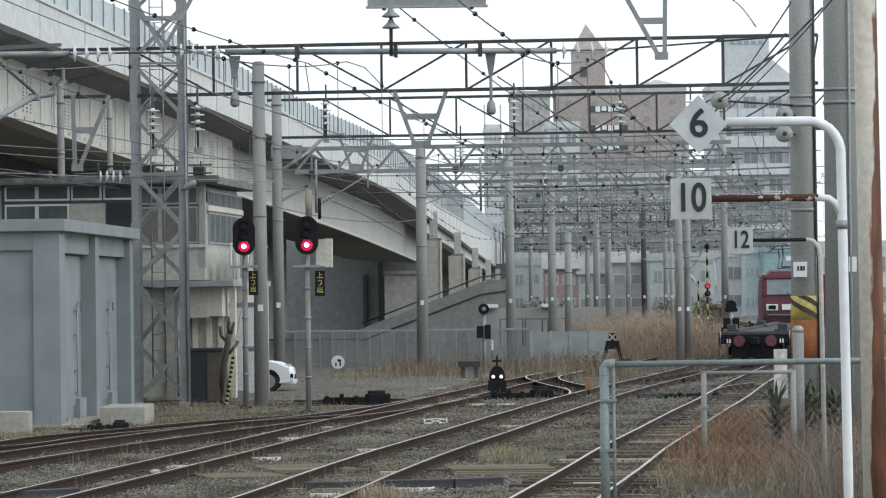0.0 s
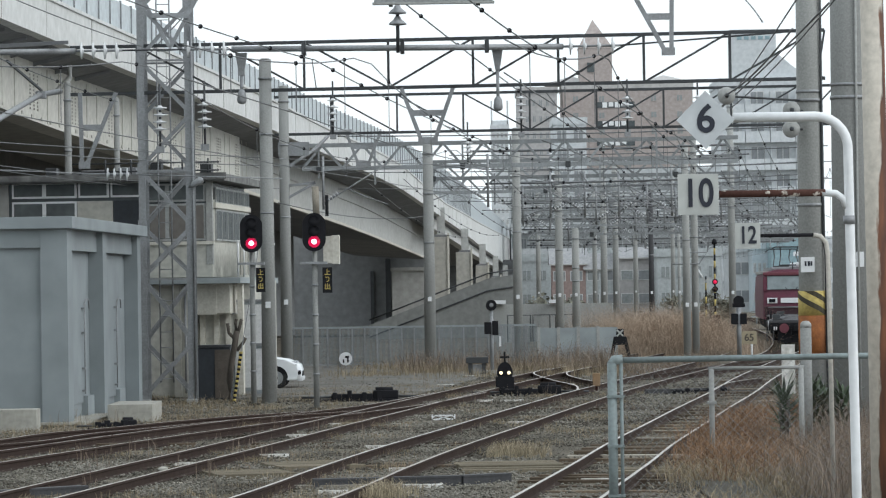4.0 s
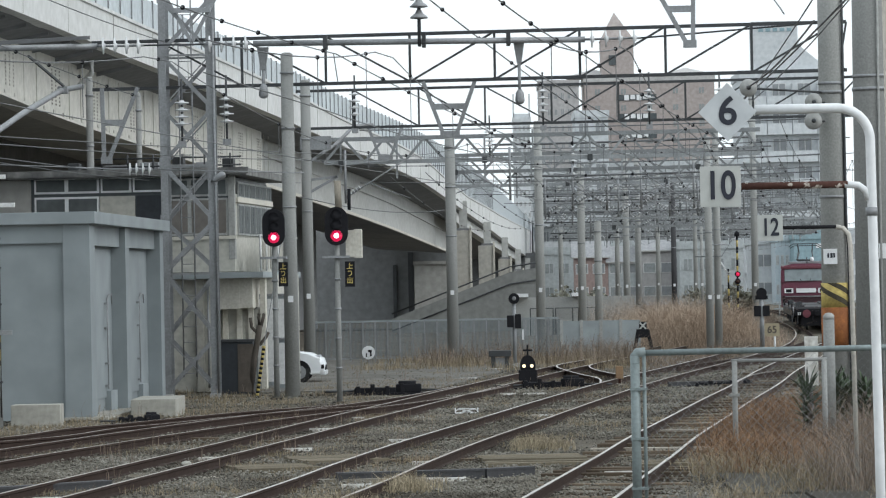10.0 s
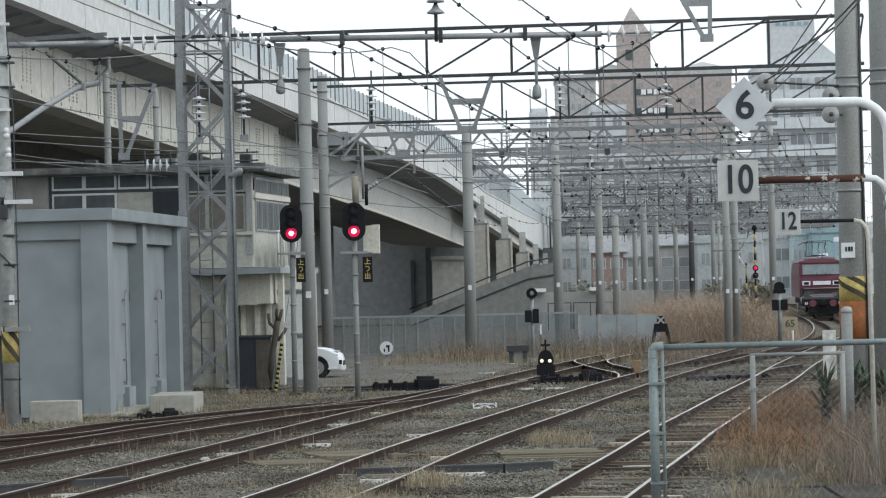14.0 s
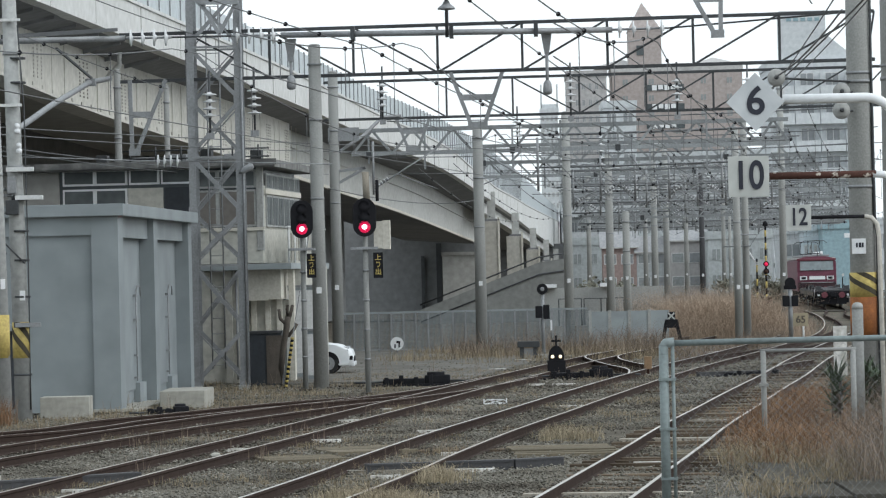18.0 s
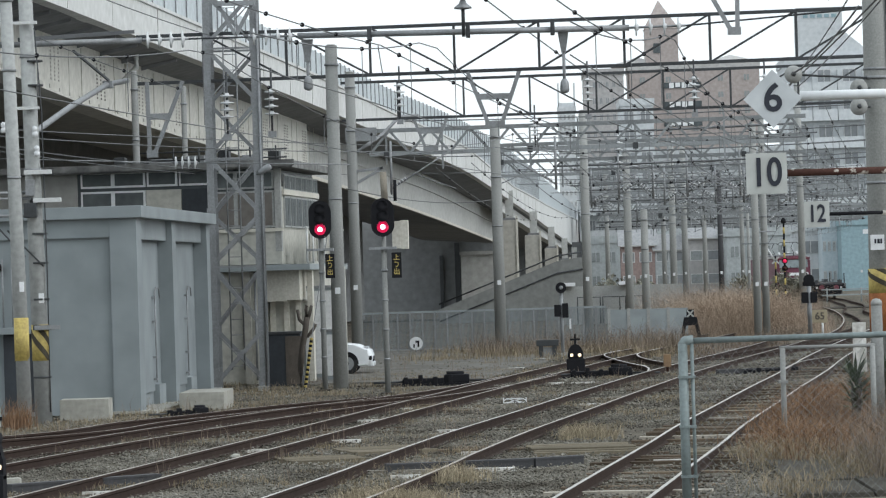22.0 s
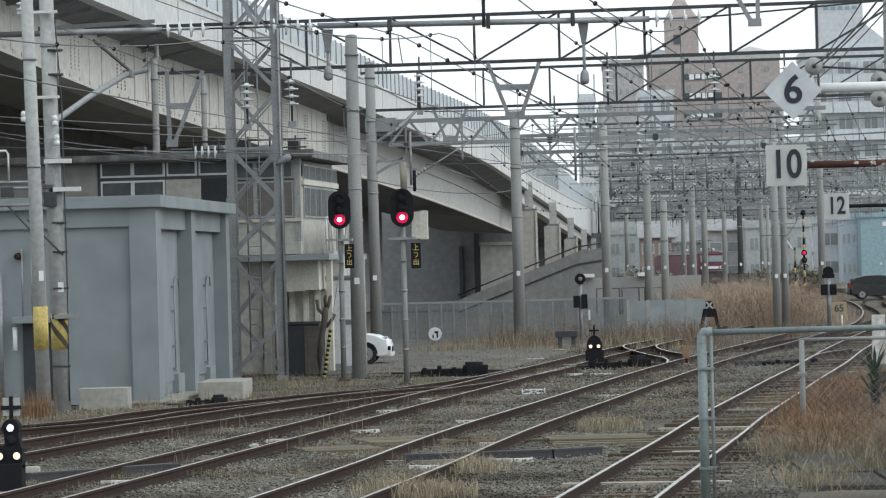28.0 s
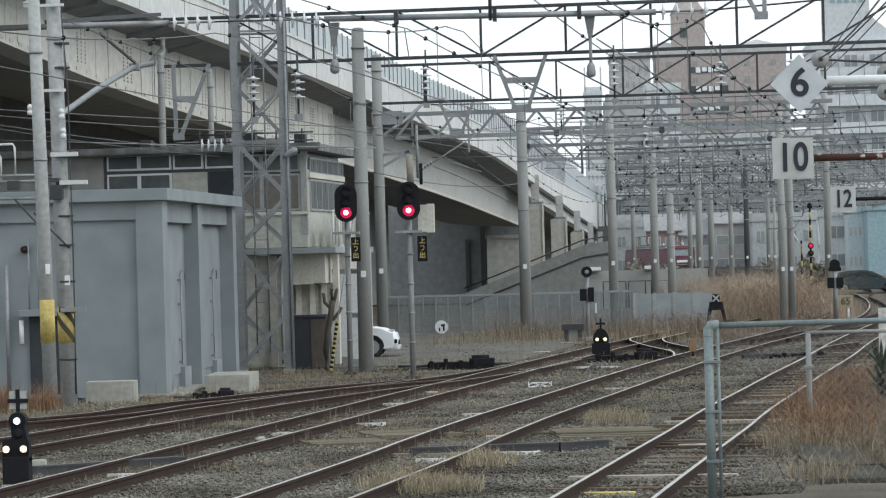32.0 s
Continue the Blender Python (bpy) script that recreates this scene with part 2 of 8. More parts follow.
M_CURTAIN = material("dusty_pane", (0.3, 0.32, 0.32), 0.25, dark=(0.2, 0.22, 0.22), scale=1.2, fine=4, bump=0)
M_ROOF = material("dark_weathered_roof", (0.24, 0.24, 0.23), 0.9, dark=(0.1, 0.1, 0.1), scale=2.2, fine=8, amount=0.95)
M_BROWNPANE = material("brown_screened_pane", (0.15, 0.135, 0.12), 0.3, dark=(0.1, 0.09, 0.08), scale=1, fine=6, bump=0)
M_WHITECONC = material("pale_concrete", (0.6, 0.575, 0.51), 0.85, dark=(0.46, 0.44, 0.38), scale=1.5, fine=16, streak=True)
M_WOODPOST = material("weathered_wood_post", (0.3, 0.27, 0.22), 0.9, dark=(0.18, 0.16, 0.13), scale=3, fine=30, streak=True)
M_CARWHITE = material("white_car_paint", (0.72, 0.74, 0.76), 0.25, dark=(0.68, 0.7, 0.72), scale=1, fine=5, bump=0)
M_CARDARK = material("dark_teal_car_paint", (0.03, 0.045, 0.05), 0.25, dark=(0.025, 0.038, 0.042), scale=1, fine=5, bump=0)
M_CARBLACK = material("black_car_paint", (0.02, 0.022, 0.026), 0.25, dark=(0.017, 0.018, 0.02), scale=1, fine=5, bump=0)
M_CARGLASS = material("tinted_car_glass", (0.02, 0.025, 0.028), 0.08, bump=0)
M_LAMPGLASS = material("headlamp_glass", (0.5, 0.52, 0.55), 0.15, bump=0)
M_TAIL = material("red_tail_lamp", (0.25, 0.02, 0.02), 0.3, bump=0)
M_TYRE = material("black_rubber", (0.02, 0.02, 0.02), 0.85, bump=0.1)
M_SHRUB = island(material("dull_winter_foliage", (0.23, 0.225, 0.185), 0.9, dark=(0.15, 0.15, 0.12), scale=1, fine=9, bump=0, spec=0.05), 0.6, 1.4)
M_DARKPANE = material("dark_dusty_pane", (0.135, 0.148, 0.15), 0.6, dark=(0.075, 0.084, 0.088), scale=0.8, fine=4, bump=0, spec=0.08)
M_FENCEGREEN = material("pale_green_galvanised_pipe", (0.205, 0.245, 0.245), 0.55, 0.2, dark=(0.13, 0.155, 0.155), scale=3, fine=25, bump=0.08)
M_BOARD = material("yellowed_enamel", (0.36, 0.31, 0.21), 0.7, dark=(0.28, 0.23, 0.15), scale=2, fine=12, bump=0.02)
M_ROOFEDGE = material("pale_roof_edge", (0.5, 0.49, 0.48), 0.8, scale=0.2, fine=3, bump=0)
# Far glass is lightened in colour in place of haze.
M_FARGLASS = material("hazed_far_window", (0.27, 0.285, 0.295), 0.3, dark=(0.2, 0.21, 0.22), scale=0.3, fine=2, bump=0)
M_GREYBLOCK = material("grey_facade", (0.5, 0.52, 0.53), 0.8, dark=(0.42, 0.44, 0.45), scale=0.06, fine=2, bump=0, streak=True)
M_LOCORED = material("bright_red_paint", (0.16, 0.04, 0.056), 0.6, dark=(0.115, 0.03, 0.042), scale=1, fine=8, bump=0.02)
M_LOCOGLASS = material("loco_windscreen", (0.24, 0.28, 0.29), 0.12, dark=(0.18, 0.21, 0.22), scale=0.6, fine=3, bump=0)
M_LOCODARK = material("grimy_maroon_skirt", (0.05, 0.02, 0.026), 0.7, scale=1, fine=8)
M_CHIPPED = material("chipped_white_paint", (0.72, 0.71, 0.68), 0.8, dark=(0.34, 0.32, 0.28), scale=6, fine=20, amount=0.8, spec=0.2)
M_PALEWOOD = material("bleached_sleeper", (0.34, 0.31, 0.26), 0.9, dark=(0.16, 0.14, 0.115), scale=4, fine=30, vary=0.3)

# ---- building blocks ----


def mesh_of(bm, name, mats):
    me = bpy.data.meshes.new(name)
    bm.normal_update()
    bm.to_mesh(me)
    bm.free()
    for m in mats if isinstance(mats, (list, tuple)) else [mats]:
        me.materials.append(m)
    return me


def part(name, bm, mat, parent=None, label=""):
    """Links a bmesh as one mesh object under a thing or a part."""
    ob = new(name, mesh_of(bm, name, mat))
    if parent:
        ob.parent = parent
    if label:
        ob["label"] = label
    return ob


def thing(name, label, category, at=(0, 0, 0), rz=0, group="", kind=""):
    ob = new(name)
    ob.empty_display_size = 0.2
    ob.matrix_basis = pose(*at, 0, 0, rz)
    return tagged(ob, label, category, group, kind)


def box(bm, x0, x1, y0, y1, z0, z1, bevel=0.0, m=None, mat=0):
    vs = [bm.verts.new((x, y, z)) for x in (x0, x1) for y in (y0, y1) for z in (z0, z1)]
    faces = [bm.faces.new([vs[i] for i in f]) for f in ((0, 1, 3, 2), (4, 6, 7, 5), (0, 4, 5, 1), (2, 3, 7, 6), (0, 2, 6, 4), (1, 5, 7, 3))]
    if bevel:
        edges = list({e for f in faces for e in f.edges})
        r = bmesh.ops.bevel(bm, geom=edges, offset=bevel, segments=2, affect="EDGES", profile=0.7)
        vs = list({v for f in r["faces"] for v in f.verts} | {v for v in vs if v.is_valid})
        faces = list({f for v in vs for f in v.link_faces})
    for f in faces:
        f.material_index = mat
    if m is not None:
        bmesh.ops.transform(bm, matrix=m, verts=vs)
    return bm


def B(*a, **k):
    return box(bmesh.new(), *a, **k)


def rod(bm, p, q, r, r2=None, seg=8, mat=0, cap=True):
    """A round bar from p to q."""
    p, q = Vector(p), Vector(q)
    r2 = r if r2 is None else r2
    d = q - p
    if d.length < 1e-6:
        return bm
    rot = d.to_track_quat("Z", "Y").to_matrix()
    rings = []
    for c, rad in ((p, r), (q, r2)):
        rings.append([bm.verts.new(c + rot @ Vector((rad * math.cos(2 * math.pi * i / seg), rad * math.sin(2 * math.pi * i / seg), 0))) for i in range(seg)])
    for i in range(seg):
        f = bm.faces.new((rings[0][i], rings[0][(i + 1) % seg], rings[1][(i + 1) % seg], rings[1][i]))
        f.smooth, f.material_index = seg > 5, mat
    if cap:
        bm.faces.new(rings[0][::-1]).material_index = mat
        bm.faces.new(rings[1]).material_index = mat
    return bm


def R(*a, **k):
    return rod(bmesh.new(), *a, **k)


def tube(bm, pts, r, seg=8, mat=0):
    """A round bar along a line of points."""
    pts = [Vector(p) for p in pts]
    rings = []
    for i, c in enumerate(pts):
        d = (pts[min(i + 1, len(pts) - 1)] - pts[max(i - 1, 0)])
        rot = d.to_track_quat("Z", "Y").to_matrix()
        rings.append([bm.verts.new(c + rot @ Vector((r * math.cos(2 * math.pi * k / seg), r * math.sin(2 * math.pi * k / seg), 0))) for k in range(seg)])
    for a, b in zip(rings, rings[1:]):
        for k in range(seg):
            f = bm.faces.new((a[k], a[(k + 1) % seg], b[(k + 1) % seg], b[k]))
            f.smooth, f.material_index = True, mat
    bm.faces.new(rings[0][::-1]).material_index = mat
    bm.faces.new(rings[-1]).material_index = mat
    return bm


def bar(bm, p, q, w, h, mat=0):
    """A square bar from p to q, w wide and h high."""
    p, q = Vector(p), Vector(q)
    d = q - p
    side = Vector((-d.y, d.x, 0))
    side = side.normalized() if side.length > 1e-6 else Vector((1, 0, 0))
    up = d.normalized().cross(side) * -1
    ring = [[bm.verts.new(c + side * (sx * w / 2) + up * (sz * h / 2)) for sx, sz in ((-1, -1), (1, -1), (1, 1), (-1, 1))] for c in (p, q)]
    for i in range(4):
        bm.faces.new((ring[0][i], ring[0][(i + 1) % 4], ring[1][(i + 1) % 4], ring[1][i])).material_index = mat
    bm.faces.new(ring[0][::-1]).material_index = mat
    bm.faces.new(ring[1]).material_index = mat
    return bm


def lathe(bm, profile, seg=20, at=(0, 0, 0), m=None, mat=0):
    """A turned body round z from (radius, height) pairs."""
    rings = []
    for r, z in profile:
        rings.append([bm.verts.new((at[0] + r * math.cos(2 * math.pi * k / seg), at[1] + r * math.sin(2 * math.pi * k / seg), at[2] + z)) for k in range(seg)])
    for a, b in zip(rings, rings[1:]):
        for k in range(seg):
            f = bm.faces.new((a[k], a[(k + 1) % seg], b[(k + 1) % seg], b[k]))
            f.smooth, f.material_index = True, mat
    bm.faces.new(rings[0][::-1]).material_index = mat
    bm.faces.new(rings[-1]).material_index = mat
    if m is not None:
        bmesh.ops.transform(bm, matrix=m, verts=[v for r in rings for v in r])
    return bm


def spline(pts, step):
    """Even points along a smooth line through the given ones."""
    P = [np.array(p, float) for p in pts]
    P = [2 * P[0] - P[1]] + P + [2 * P[-1] - P[-2]]
    dense = []
    for i in range(1, len(P) - 2):
        a, b, c, d = P[i - 1:i + 3]
        for t in np.linspace(0, 1, 24, endpoint=False):
            dense.append(0.5 * (2 * b + (c - a) * t + (2 * a - 5 * b + 4 * c - d) * t * t + (3 * b - a - 3 * c + d) * t ** 3))
    dense.append(P[-2])
    dense = np.array(dense)
    s = np.concatenate([[0], np.cumsum(np.linalg.norm(np.diff(dense, axis=0), axis=1))])
    u = np.arange(0, s[-1], step)
    return np.stack([np.interp(u, s, dense[:, k]) for k in range(dense.shape[1])], 1)


def arrays(name, verts, faces, mat):
    """A mesh object straight from arrays."""
    me = bpy.data.meshes.new(name)
    me.from_pydata(np.asarray(verts).tolist(), [], np.asarray(faces).tolist())
    me.materials.append(mat)
    return new(name, me)


rng = np.random.default_rng(7)

# ---- ground ----


def ground():
    ys = np.concatenate([np.linspace(-60, 30, 10), np.arange(32, 160, 0.5), np.linspace(161, 420, 60), np.array([600, 1200, 2600, 4500])])
    xs = np.concatenate([np.array([-3000, -900, -300, -120, -60]), np.arange(-30, 45, 0.5), np.array([60, 120, 300, 900, 3000])])
    X, Y = np.meshgrid(xs, ys)
    Zs = np.zeros_like(X)
    for i in range(X.shape[0]):
        for j in range(X.shape[1]):
            if 30 < Y[i, j] < 165 and -31 < X[i, j] < 46:
                Zs[i, j] = 0.05 * noise.noise((X[i, j] * 0.5, Y[i, j] * 0.5, 0)) + 0.03 * noise.noise((X[i, j] * 1.7, Y[i, j] * 1.7, 3)) - 0.03
            else:
                Zs[i, j] = -0.03
    w = len(xs)
    faces = [(i * w + j, i * w + j + 1, (i + 1) * w + j + 1, (i + 1) * w + j) for i in range(len(ys) - 1) for j in range(w - 1)]
    ob = arrays("ground", np.stack([X.ravel(), Y.ravel(), Zs.ravel()], 1), faces, M_GROUND)
    tagged(ob, "grey-brown ballast and soil of a railway yard", "ground", kind="structure")


ground()

# ---- tracks ----
LINES = {
    "R": [(-1.6, 20), (0.2, 36), (1.4, 46), (2.34, 53.6), (3.12, 60.2), (4.27, 69), (5.37, 77.5), (6.95, 89.3), (8.25, 99.8), (9.55, 109.5), (11.15, 121), (13.7, 138.5), (16.2, 156)],
    "R_FAR": [(17.6, 186), (18.6, 200), (20.3, 220), (21.4, 234), (22.3, 250), (23.0, 262), (23.4, 272), (23.85, 285), (23.9, 297), (23.5, 309), (22.7, 322), (21.4, 338), (19.3, 352), (16.8, 365), (13.4, 381), (9.5, 398), (4.5, 418)],
    "C": [(-4.4, 28), (-2.1, 46.5), (-1.4, 53), (-0.55, 60.2), (0.6, 68.7), (1.9, 78.5), (3.5, 90), (5.2, 101), (7.2, 113), (9.4, 127), (11.6, 142), (14, 165), (16, 190), (17.5, 215), (18.5, 240)],
    "B": [(-8.0, 28), (-5.5, 48), (-4.6, 55), (-3.75, 61.5), (-2.7, 70), (-1.4, 80), (-0.1, 90), (1.5, 102), (3.2, 114), (5.8, 130), (8.6, 148), (11.5, 172), (13, 200)],
    "A": [(-9.4, 48), (-7.8, 57), (-6.9, 61.5), (-6.15, 65), (-5.1, 69.5), (-3.9, 74), (-2.6, 78), (-1.1, 84), (0.2, 92)],
}
LINES["T"] = [(6.6, 108), (8.8, 117), (11.1, 128), (13.55, 144), (15.55, 160), (16.95, 178), (18.35, 200)] + [p for p in LINES.pop("R_FAR") if p[1] > 210]
TRACK = {k: spline(v, 0.25) for k, v in LINES.items()}


def offset(line, d):
    t = np.gradient(line, axis=0)
    t /= np.linalg.norm(t, axis=1)[:, None]
    return line + np.stack([t[:, 1], -t[:, 0]], 1) * d


RAIL_PROFILE = [(-0.062, 0.0), (0.062, 0.0), (0.062, 0.012), (0.012, 0.03), (0.010, 0.105), (0.032, 0.118), (0.032, 0.146), (0.026, 0.153), (-0.026, 0.153), (-0.032, 0.146), (-0.032, 0.118), (-0.010, 0.105), (-0.012, 0.03), (-0.062, 0.012)]


def rail(line, parent, z=0.0, step=4, head=None):
    line = np.concatenate([line[::step], line[-1:]]) if len(line) % step != 1 else line[::step]
    t = np.gradient(line, axis=0)
    t /= np.linalg.norm(t, axis=1)[:, None]
    bm = bmesh.new()
    prev = None
    for (x, y), (tx, ty) in zip(line, t):
        ring = [bm.verts.new((x + ty * u, y - tx * u, z + h)) for u, h in RAIL_PROFILE]
        if prev:
            n = len(ring)
            for i in range(n):
                f = bm.faces.new((prev[i], prev[(i + 1) % n], ring[(i + 1) % n], ring[i]))
                f.material_index = 1 if i == 7 else 0
        prev = ring
    return part("rail", bm, [M_RAIL, head or M_HEAD], parent)


def track(name, gauge, label, heads=(None, None)):
    th = thing("railway_track", label, "track", group="yard tracks", kind="structure")
    for s in (-1, 1):
        rail(offset(TRACK[name], s * (gauge / 2 + 0.03)), th, head=heads[(s + 1) // 2])
    return th


TRACK_R = track("R", 1.067, "rusty rails with polished heads on wooden sleepers")
TRACK_C = track("C", 1.30, "worn yard rails on half-buried wooden sleepers", (M_HEAD, M_HEADDULL))
TRACK_T = track("T", 1.067, "running rails of the curve beyond the yard", (M_RAIL, M_RAIL))
TRACK_B = track("B", 1.0, "worn yard rails with a turnout in ballast", (M_HEADDULL, M_HEADDULL))
TRACK_A = track("A", 1.3, "rusty siding rails converging beside the grey hut", (M_HEADDULL, M_HEADDULL))

# ---- poles ----


def cyl_text(txt, size, parent, at, mat, extrude=0.004, name="lettering", wide=1.0, tall=1.0):
    """Lettering that faces the platform, as a mesh."""
    cu = bpy.data.curves.new(name, "FONT")
    cu.body, cu.size, cu.extrude, cu.align_x, cu.align_y, cu.offset = txt, size, extrude, "CENTER", "CENTER", size * 0.018
    tmp = new(name, cu)
    me = bpy.data.meshes.new_from_object(tmp.evaluated_get(bpy.context.evaluated_depsgraph_get()))
    bpy.data.objects.remove(tmp)
    me.materials.clear()
    me.materials.append(mat)
    ob = new(name, me)
    ob.parent = parent
    ob.matrix_basis = pose(*at, 90, 0, 0) @ Matrix.Diagonal((wide, tall, 1, 1))
    return ob


def band(name, r, z0, z1, mat, parent, label="", bulge=0.012):
    return part(name, R((0, 0, z0), (0, 0, z1), r + bulge, seg=20), mat, parent, label)


def diagonal_bands(parent, r, z0, z1, n=3):
    """Slanting black stripes wrapped on a yellow sleeve."""
    for k in range(n):
        bm = bmesh.new()
        h = (z1 - z0) / n
        ring = []
        for i in range(11):
            a = math.pi + math.pi * i / 10
            zc = z0 + h * (k - 0.35) + (10 - i) / 10 * h * 1.9
            ring.append([bm.verts.new(((r + 0.016) * math.cos(a), (r + 0.016) * math.sin(a), max(z0, min(z1, zc + d)))) for d in (0, h * 0.45)])
        for a, b in zip(ring, ring[1:]):
            if a[1].co.z - a[0].co.z > 1e-3 or b[1].co.z - b[0].co.z > 1e-3:
                bm.faces.new((a[0], b[0], b[1], a[1]))
        part("black_stripe", bm, M_STRIPE, parent)


def pole(x, y, top, r=0.17, label="weathered grey concrete catenary pole", tag=True, tag_z=2.45, mat=None, lean=0.0):
    th = thing("catenary_pole", label, "pole", (x, y, 0), group="catenary poles")
    part("shaft", R((-lean * 0.25 / top, 0, -0.25), (lean, 0, top), r * 1.06, r * 0.86, 20), mat or M_POLE, th)
    part("cap", R((lean, 0, top), (lean, 0, top + 0.04), r * 0.9, r * 0.5, 16), M_CONCRETE, th)
    for z in (top - 0.5, top - 1.9, top * 0.55):
        band("clamp_band", r * 0.95, z, z + 0.05, M_STEEL, th).location.x = lean * z / top
    if tag:
        part("number_plate", B(-0.065, 0.065, -r - 0.045, -r - 0.015, tag_z - 0.07, tag_z + 0.09, 0.004), M_WHITE, th, "small white enamel plate")
    return th


def guard_pole(x, y, top, r, z0, z1, label, lean, stripes):
    """A leaning pole with a yellow guard sleeve, striped or worn plain."""
    th = pole(x, y, top, r, label, tag=False, lean=lean, mat=M_POLEWHITE)
    off = lean * (z0 + z1) / 2 / top
    sl = band("guard_sleeve", r * 1.05, z0, z1, M_YELLOW, th, "faded yellow guard sleeve", 0.003)
    sl.location.x = off
    if stripes:
        diagonal_bands(sl, r * 1.05 - 0.008, z0, z1, 2)
    zp = z1 + (z1 - z0) * 0.6
    part("number_plate", B(r * 0.15, r * 0.8, -r * 1.02, -r * 0.8, zp, zp + 0.2, 0.004), M_WHITE, th, "small white enamel plate").location.x = lean * zp / top
    return th


pole(-4.61, 91, 8.64, 0.178)
pole(-5.30, 116, 9.38, 0.18)
pole(-0.75, 127, 8.05, 0.2)
# From here on, distant poles get the paler concrete as painted haze.
pole(2.63, 142, 9.08, 0.18, mat=M_POLELIGHT)
pole(5.06, 168, 8.24, 0.19, mat=M_POLELIGHT)
pole(5.96, 172, 5.61, 0.19, mat=M_POLELIGHT)
pole(8.50, 200, 9.57, 0.19, mat=M_POLELIGHT)
pole(10.62, 232, 10.65, 0.2, mat=M_POLELIGHT)
pole(9.21, 141, 8.3, 0.15, tag_z=2.05, mat=M_POLELIGHT)
PAIR = pole(9.58, 141.5, 8.5, 0.14, tag_z=2.05, mat=M_POLELIGHT)
part("bracket_frame", tube(bmesh.new(), [(-0.9, -0.2, 3.65), (0.15, -0.2, 3.65), (0.45, -0.3, 4.1), (-0.5, -0.3, 4.1)], 0.03, 6), M_STEEL, PAIR)
pole(13.42, 172, 11.78, 0.17, mat=M_POLELIGHT)
pole(15.40, 250, 11.22, 0.15, mat=M_POLELIGHT)
pole(13.61, 215, 5.99, 0.1, mat=M_POLELIGHT)
pole(14.35, 280, 10.95, 0.18, mat=M_POLELIGHT)
pole(11.99, 300, 11.58, 0.2, mat=M_POLELIGHT)
pole(7.30, 300, 11.64, 0.2, mat=M_POLELIGHT)
pole(11.68, 210, 8.4, 0.16, "dark tarred wooden pole with a small plate", mat=M_TARRED)
guard_pole(-9.98, 72, 9.00, 0.14, 1.31, 2.17, "slim grey pole with a worn yellow guard sleeve", -0.16, False)
GUARD = guard_pole(-9.88, 74, 9.39, 0.168, 1.26, 2.00, "grey concrete pole with a yellow and black guard sleeve", -0.14, True)


def pole_fittings(th):
    """Crossarms, insulators, clamps and small boxes fixed to the guard poles."""
    for z, w in ((8.2, 0.55), (6.45, 0.4)):
        part("crossarm", B(-w - 0.15, 0.12, -0.25, -0.16, z - 0.03, z + 0.03), M_FRAME, th)
        part("insulator", lathe(bmesh.new(), [(0.03, 0), (0.1, 0.02), (0.1, 0.045), (0.03, 0.06), (0.03, 0.12), (0.1, 0.14), (0.1, 0.165), (0.03, 0.19)], 12, (-w * 0.85 - 0.15, -0.2, z + 0.03)), M_PORCELAIN, th)
    for z, x0, x1 in ((5.13, -0.22, 0.34), (4.55, -0.05, 0.52), (1.94, -0.1, 0.42)):
        part("crossarm", B(x0, x1, -0.3, -0.2, z - 0.045, z + 0.045, 0.006), M_FRAME if z > 3 else M_STEEL, th)
        part("clamp", R((0, 0, z - 0.05), (0, 0, z + 0.05), 0.2, seg=16), M_DARKSTEEL, th)
    for x, z in ((0.02, 5.85), (0.05, 5.45), (-0.62, 5.95)):
        part("insulator", lathe(bmesh.new(), [(0.03, 0), (0.065, 0.02), (0.06, 0.09), (0.035, 0.11), (0.06, 0.13), (0.055, 0.2), (0.02, 0.23)], 12, (x, -0.24, z)), M_PORCELAIN, th)
    part("switch_box", B(-0.2, -0.02, -0.34, -0.18, 4.64, 4.98, 0.015), M_STEEL, th)
    part("switch_box", B(-0.24, 0.02, -0.36, -0.18, 4.2, 4.5, 0.015), M_DARKSTEEL, th)
    part("joint_box", B(-1.12, -0.86, -0.36, -0.18, 4.42, 4.62, 0.015), M_DARKSTEEL, th)
    for z in (4.6, 4.25, 4.72):
        part("stand_off_arm", R((-1.6, -0.25, z), (-0.1, -0.22, z), 0.03, seg=8), M_STEEL, th)
    part("loop_frame", tube(bmesh.new(), [(-1.6, -0.25, 5.35), (-1.0, -0.25, 5.37), (-0.96, -0.25, 5.3), (-0.96, -0.25, 4.72)], 0.025, 8), M_FRAME, th)
    part("loop_frame", tube(bmesh.new(), [(-1.6, -0.25, 5.15), (-1.28, -0.25, 5.15), (-1.25, -0.25, 5.1), (-1.25, -0.25, 4.6)], 0.022, 8), M_FRAME, th)
    for a, b in (((-1.0, -0.25, 4.25), (-0.25, -0.25, 3.4)), ((-0.6, -0.25, 3.95), (0.12, -0.25, 3.2))):
        part("stay", R(a, b, 0.02, seg=6), M_DARKSTEEL, th)
    for z in (0.9, 2.5, 3.25, 3.85, 6.9, 7.4):
        part("strap", R((0, 0, z), (0, 0, z + 0.04), 0.19, seg=18), M_DARKSTEEL, th)
    part("cable", tube(bmesh.new(), [(0.16, -0.1, 0.2), (0.17, -0.1, 3.0), (0.15, -0.1, 6.4), (0.05, -0.12, 8.1)], 0.016, 6), M_DARKSTEEL, th)


pole_fittings(GUARD)
pole(-10.56, 100, 8.66, 0.11, "short grey pole behind the lattice tower", tag=False)
pole(-9.57, 104, 8.42, 0.09, "short grey pole behind the lattice tower", tag=False)


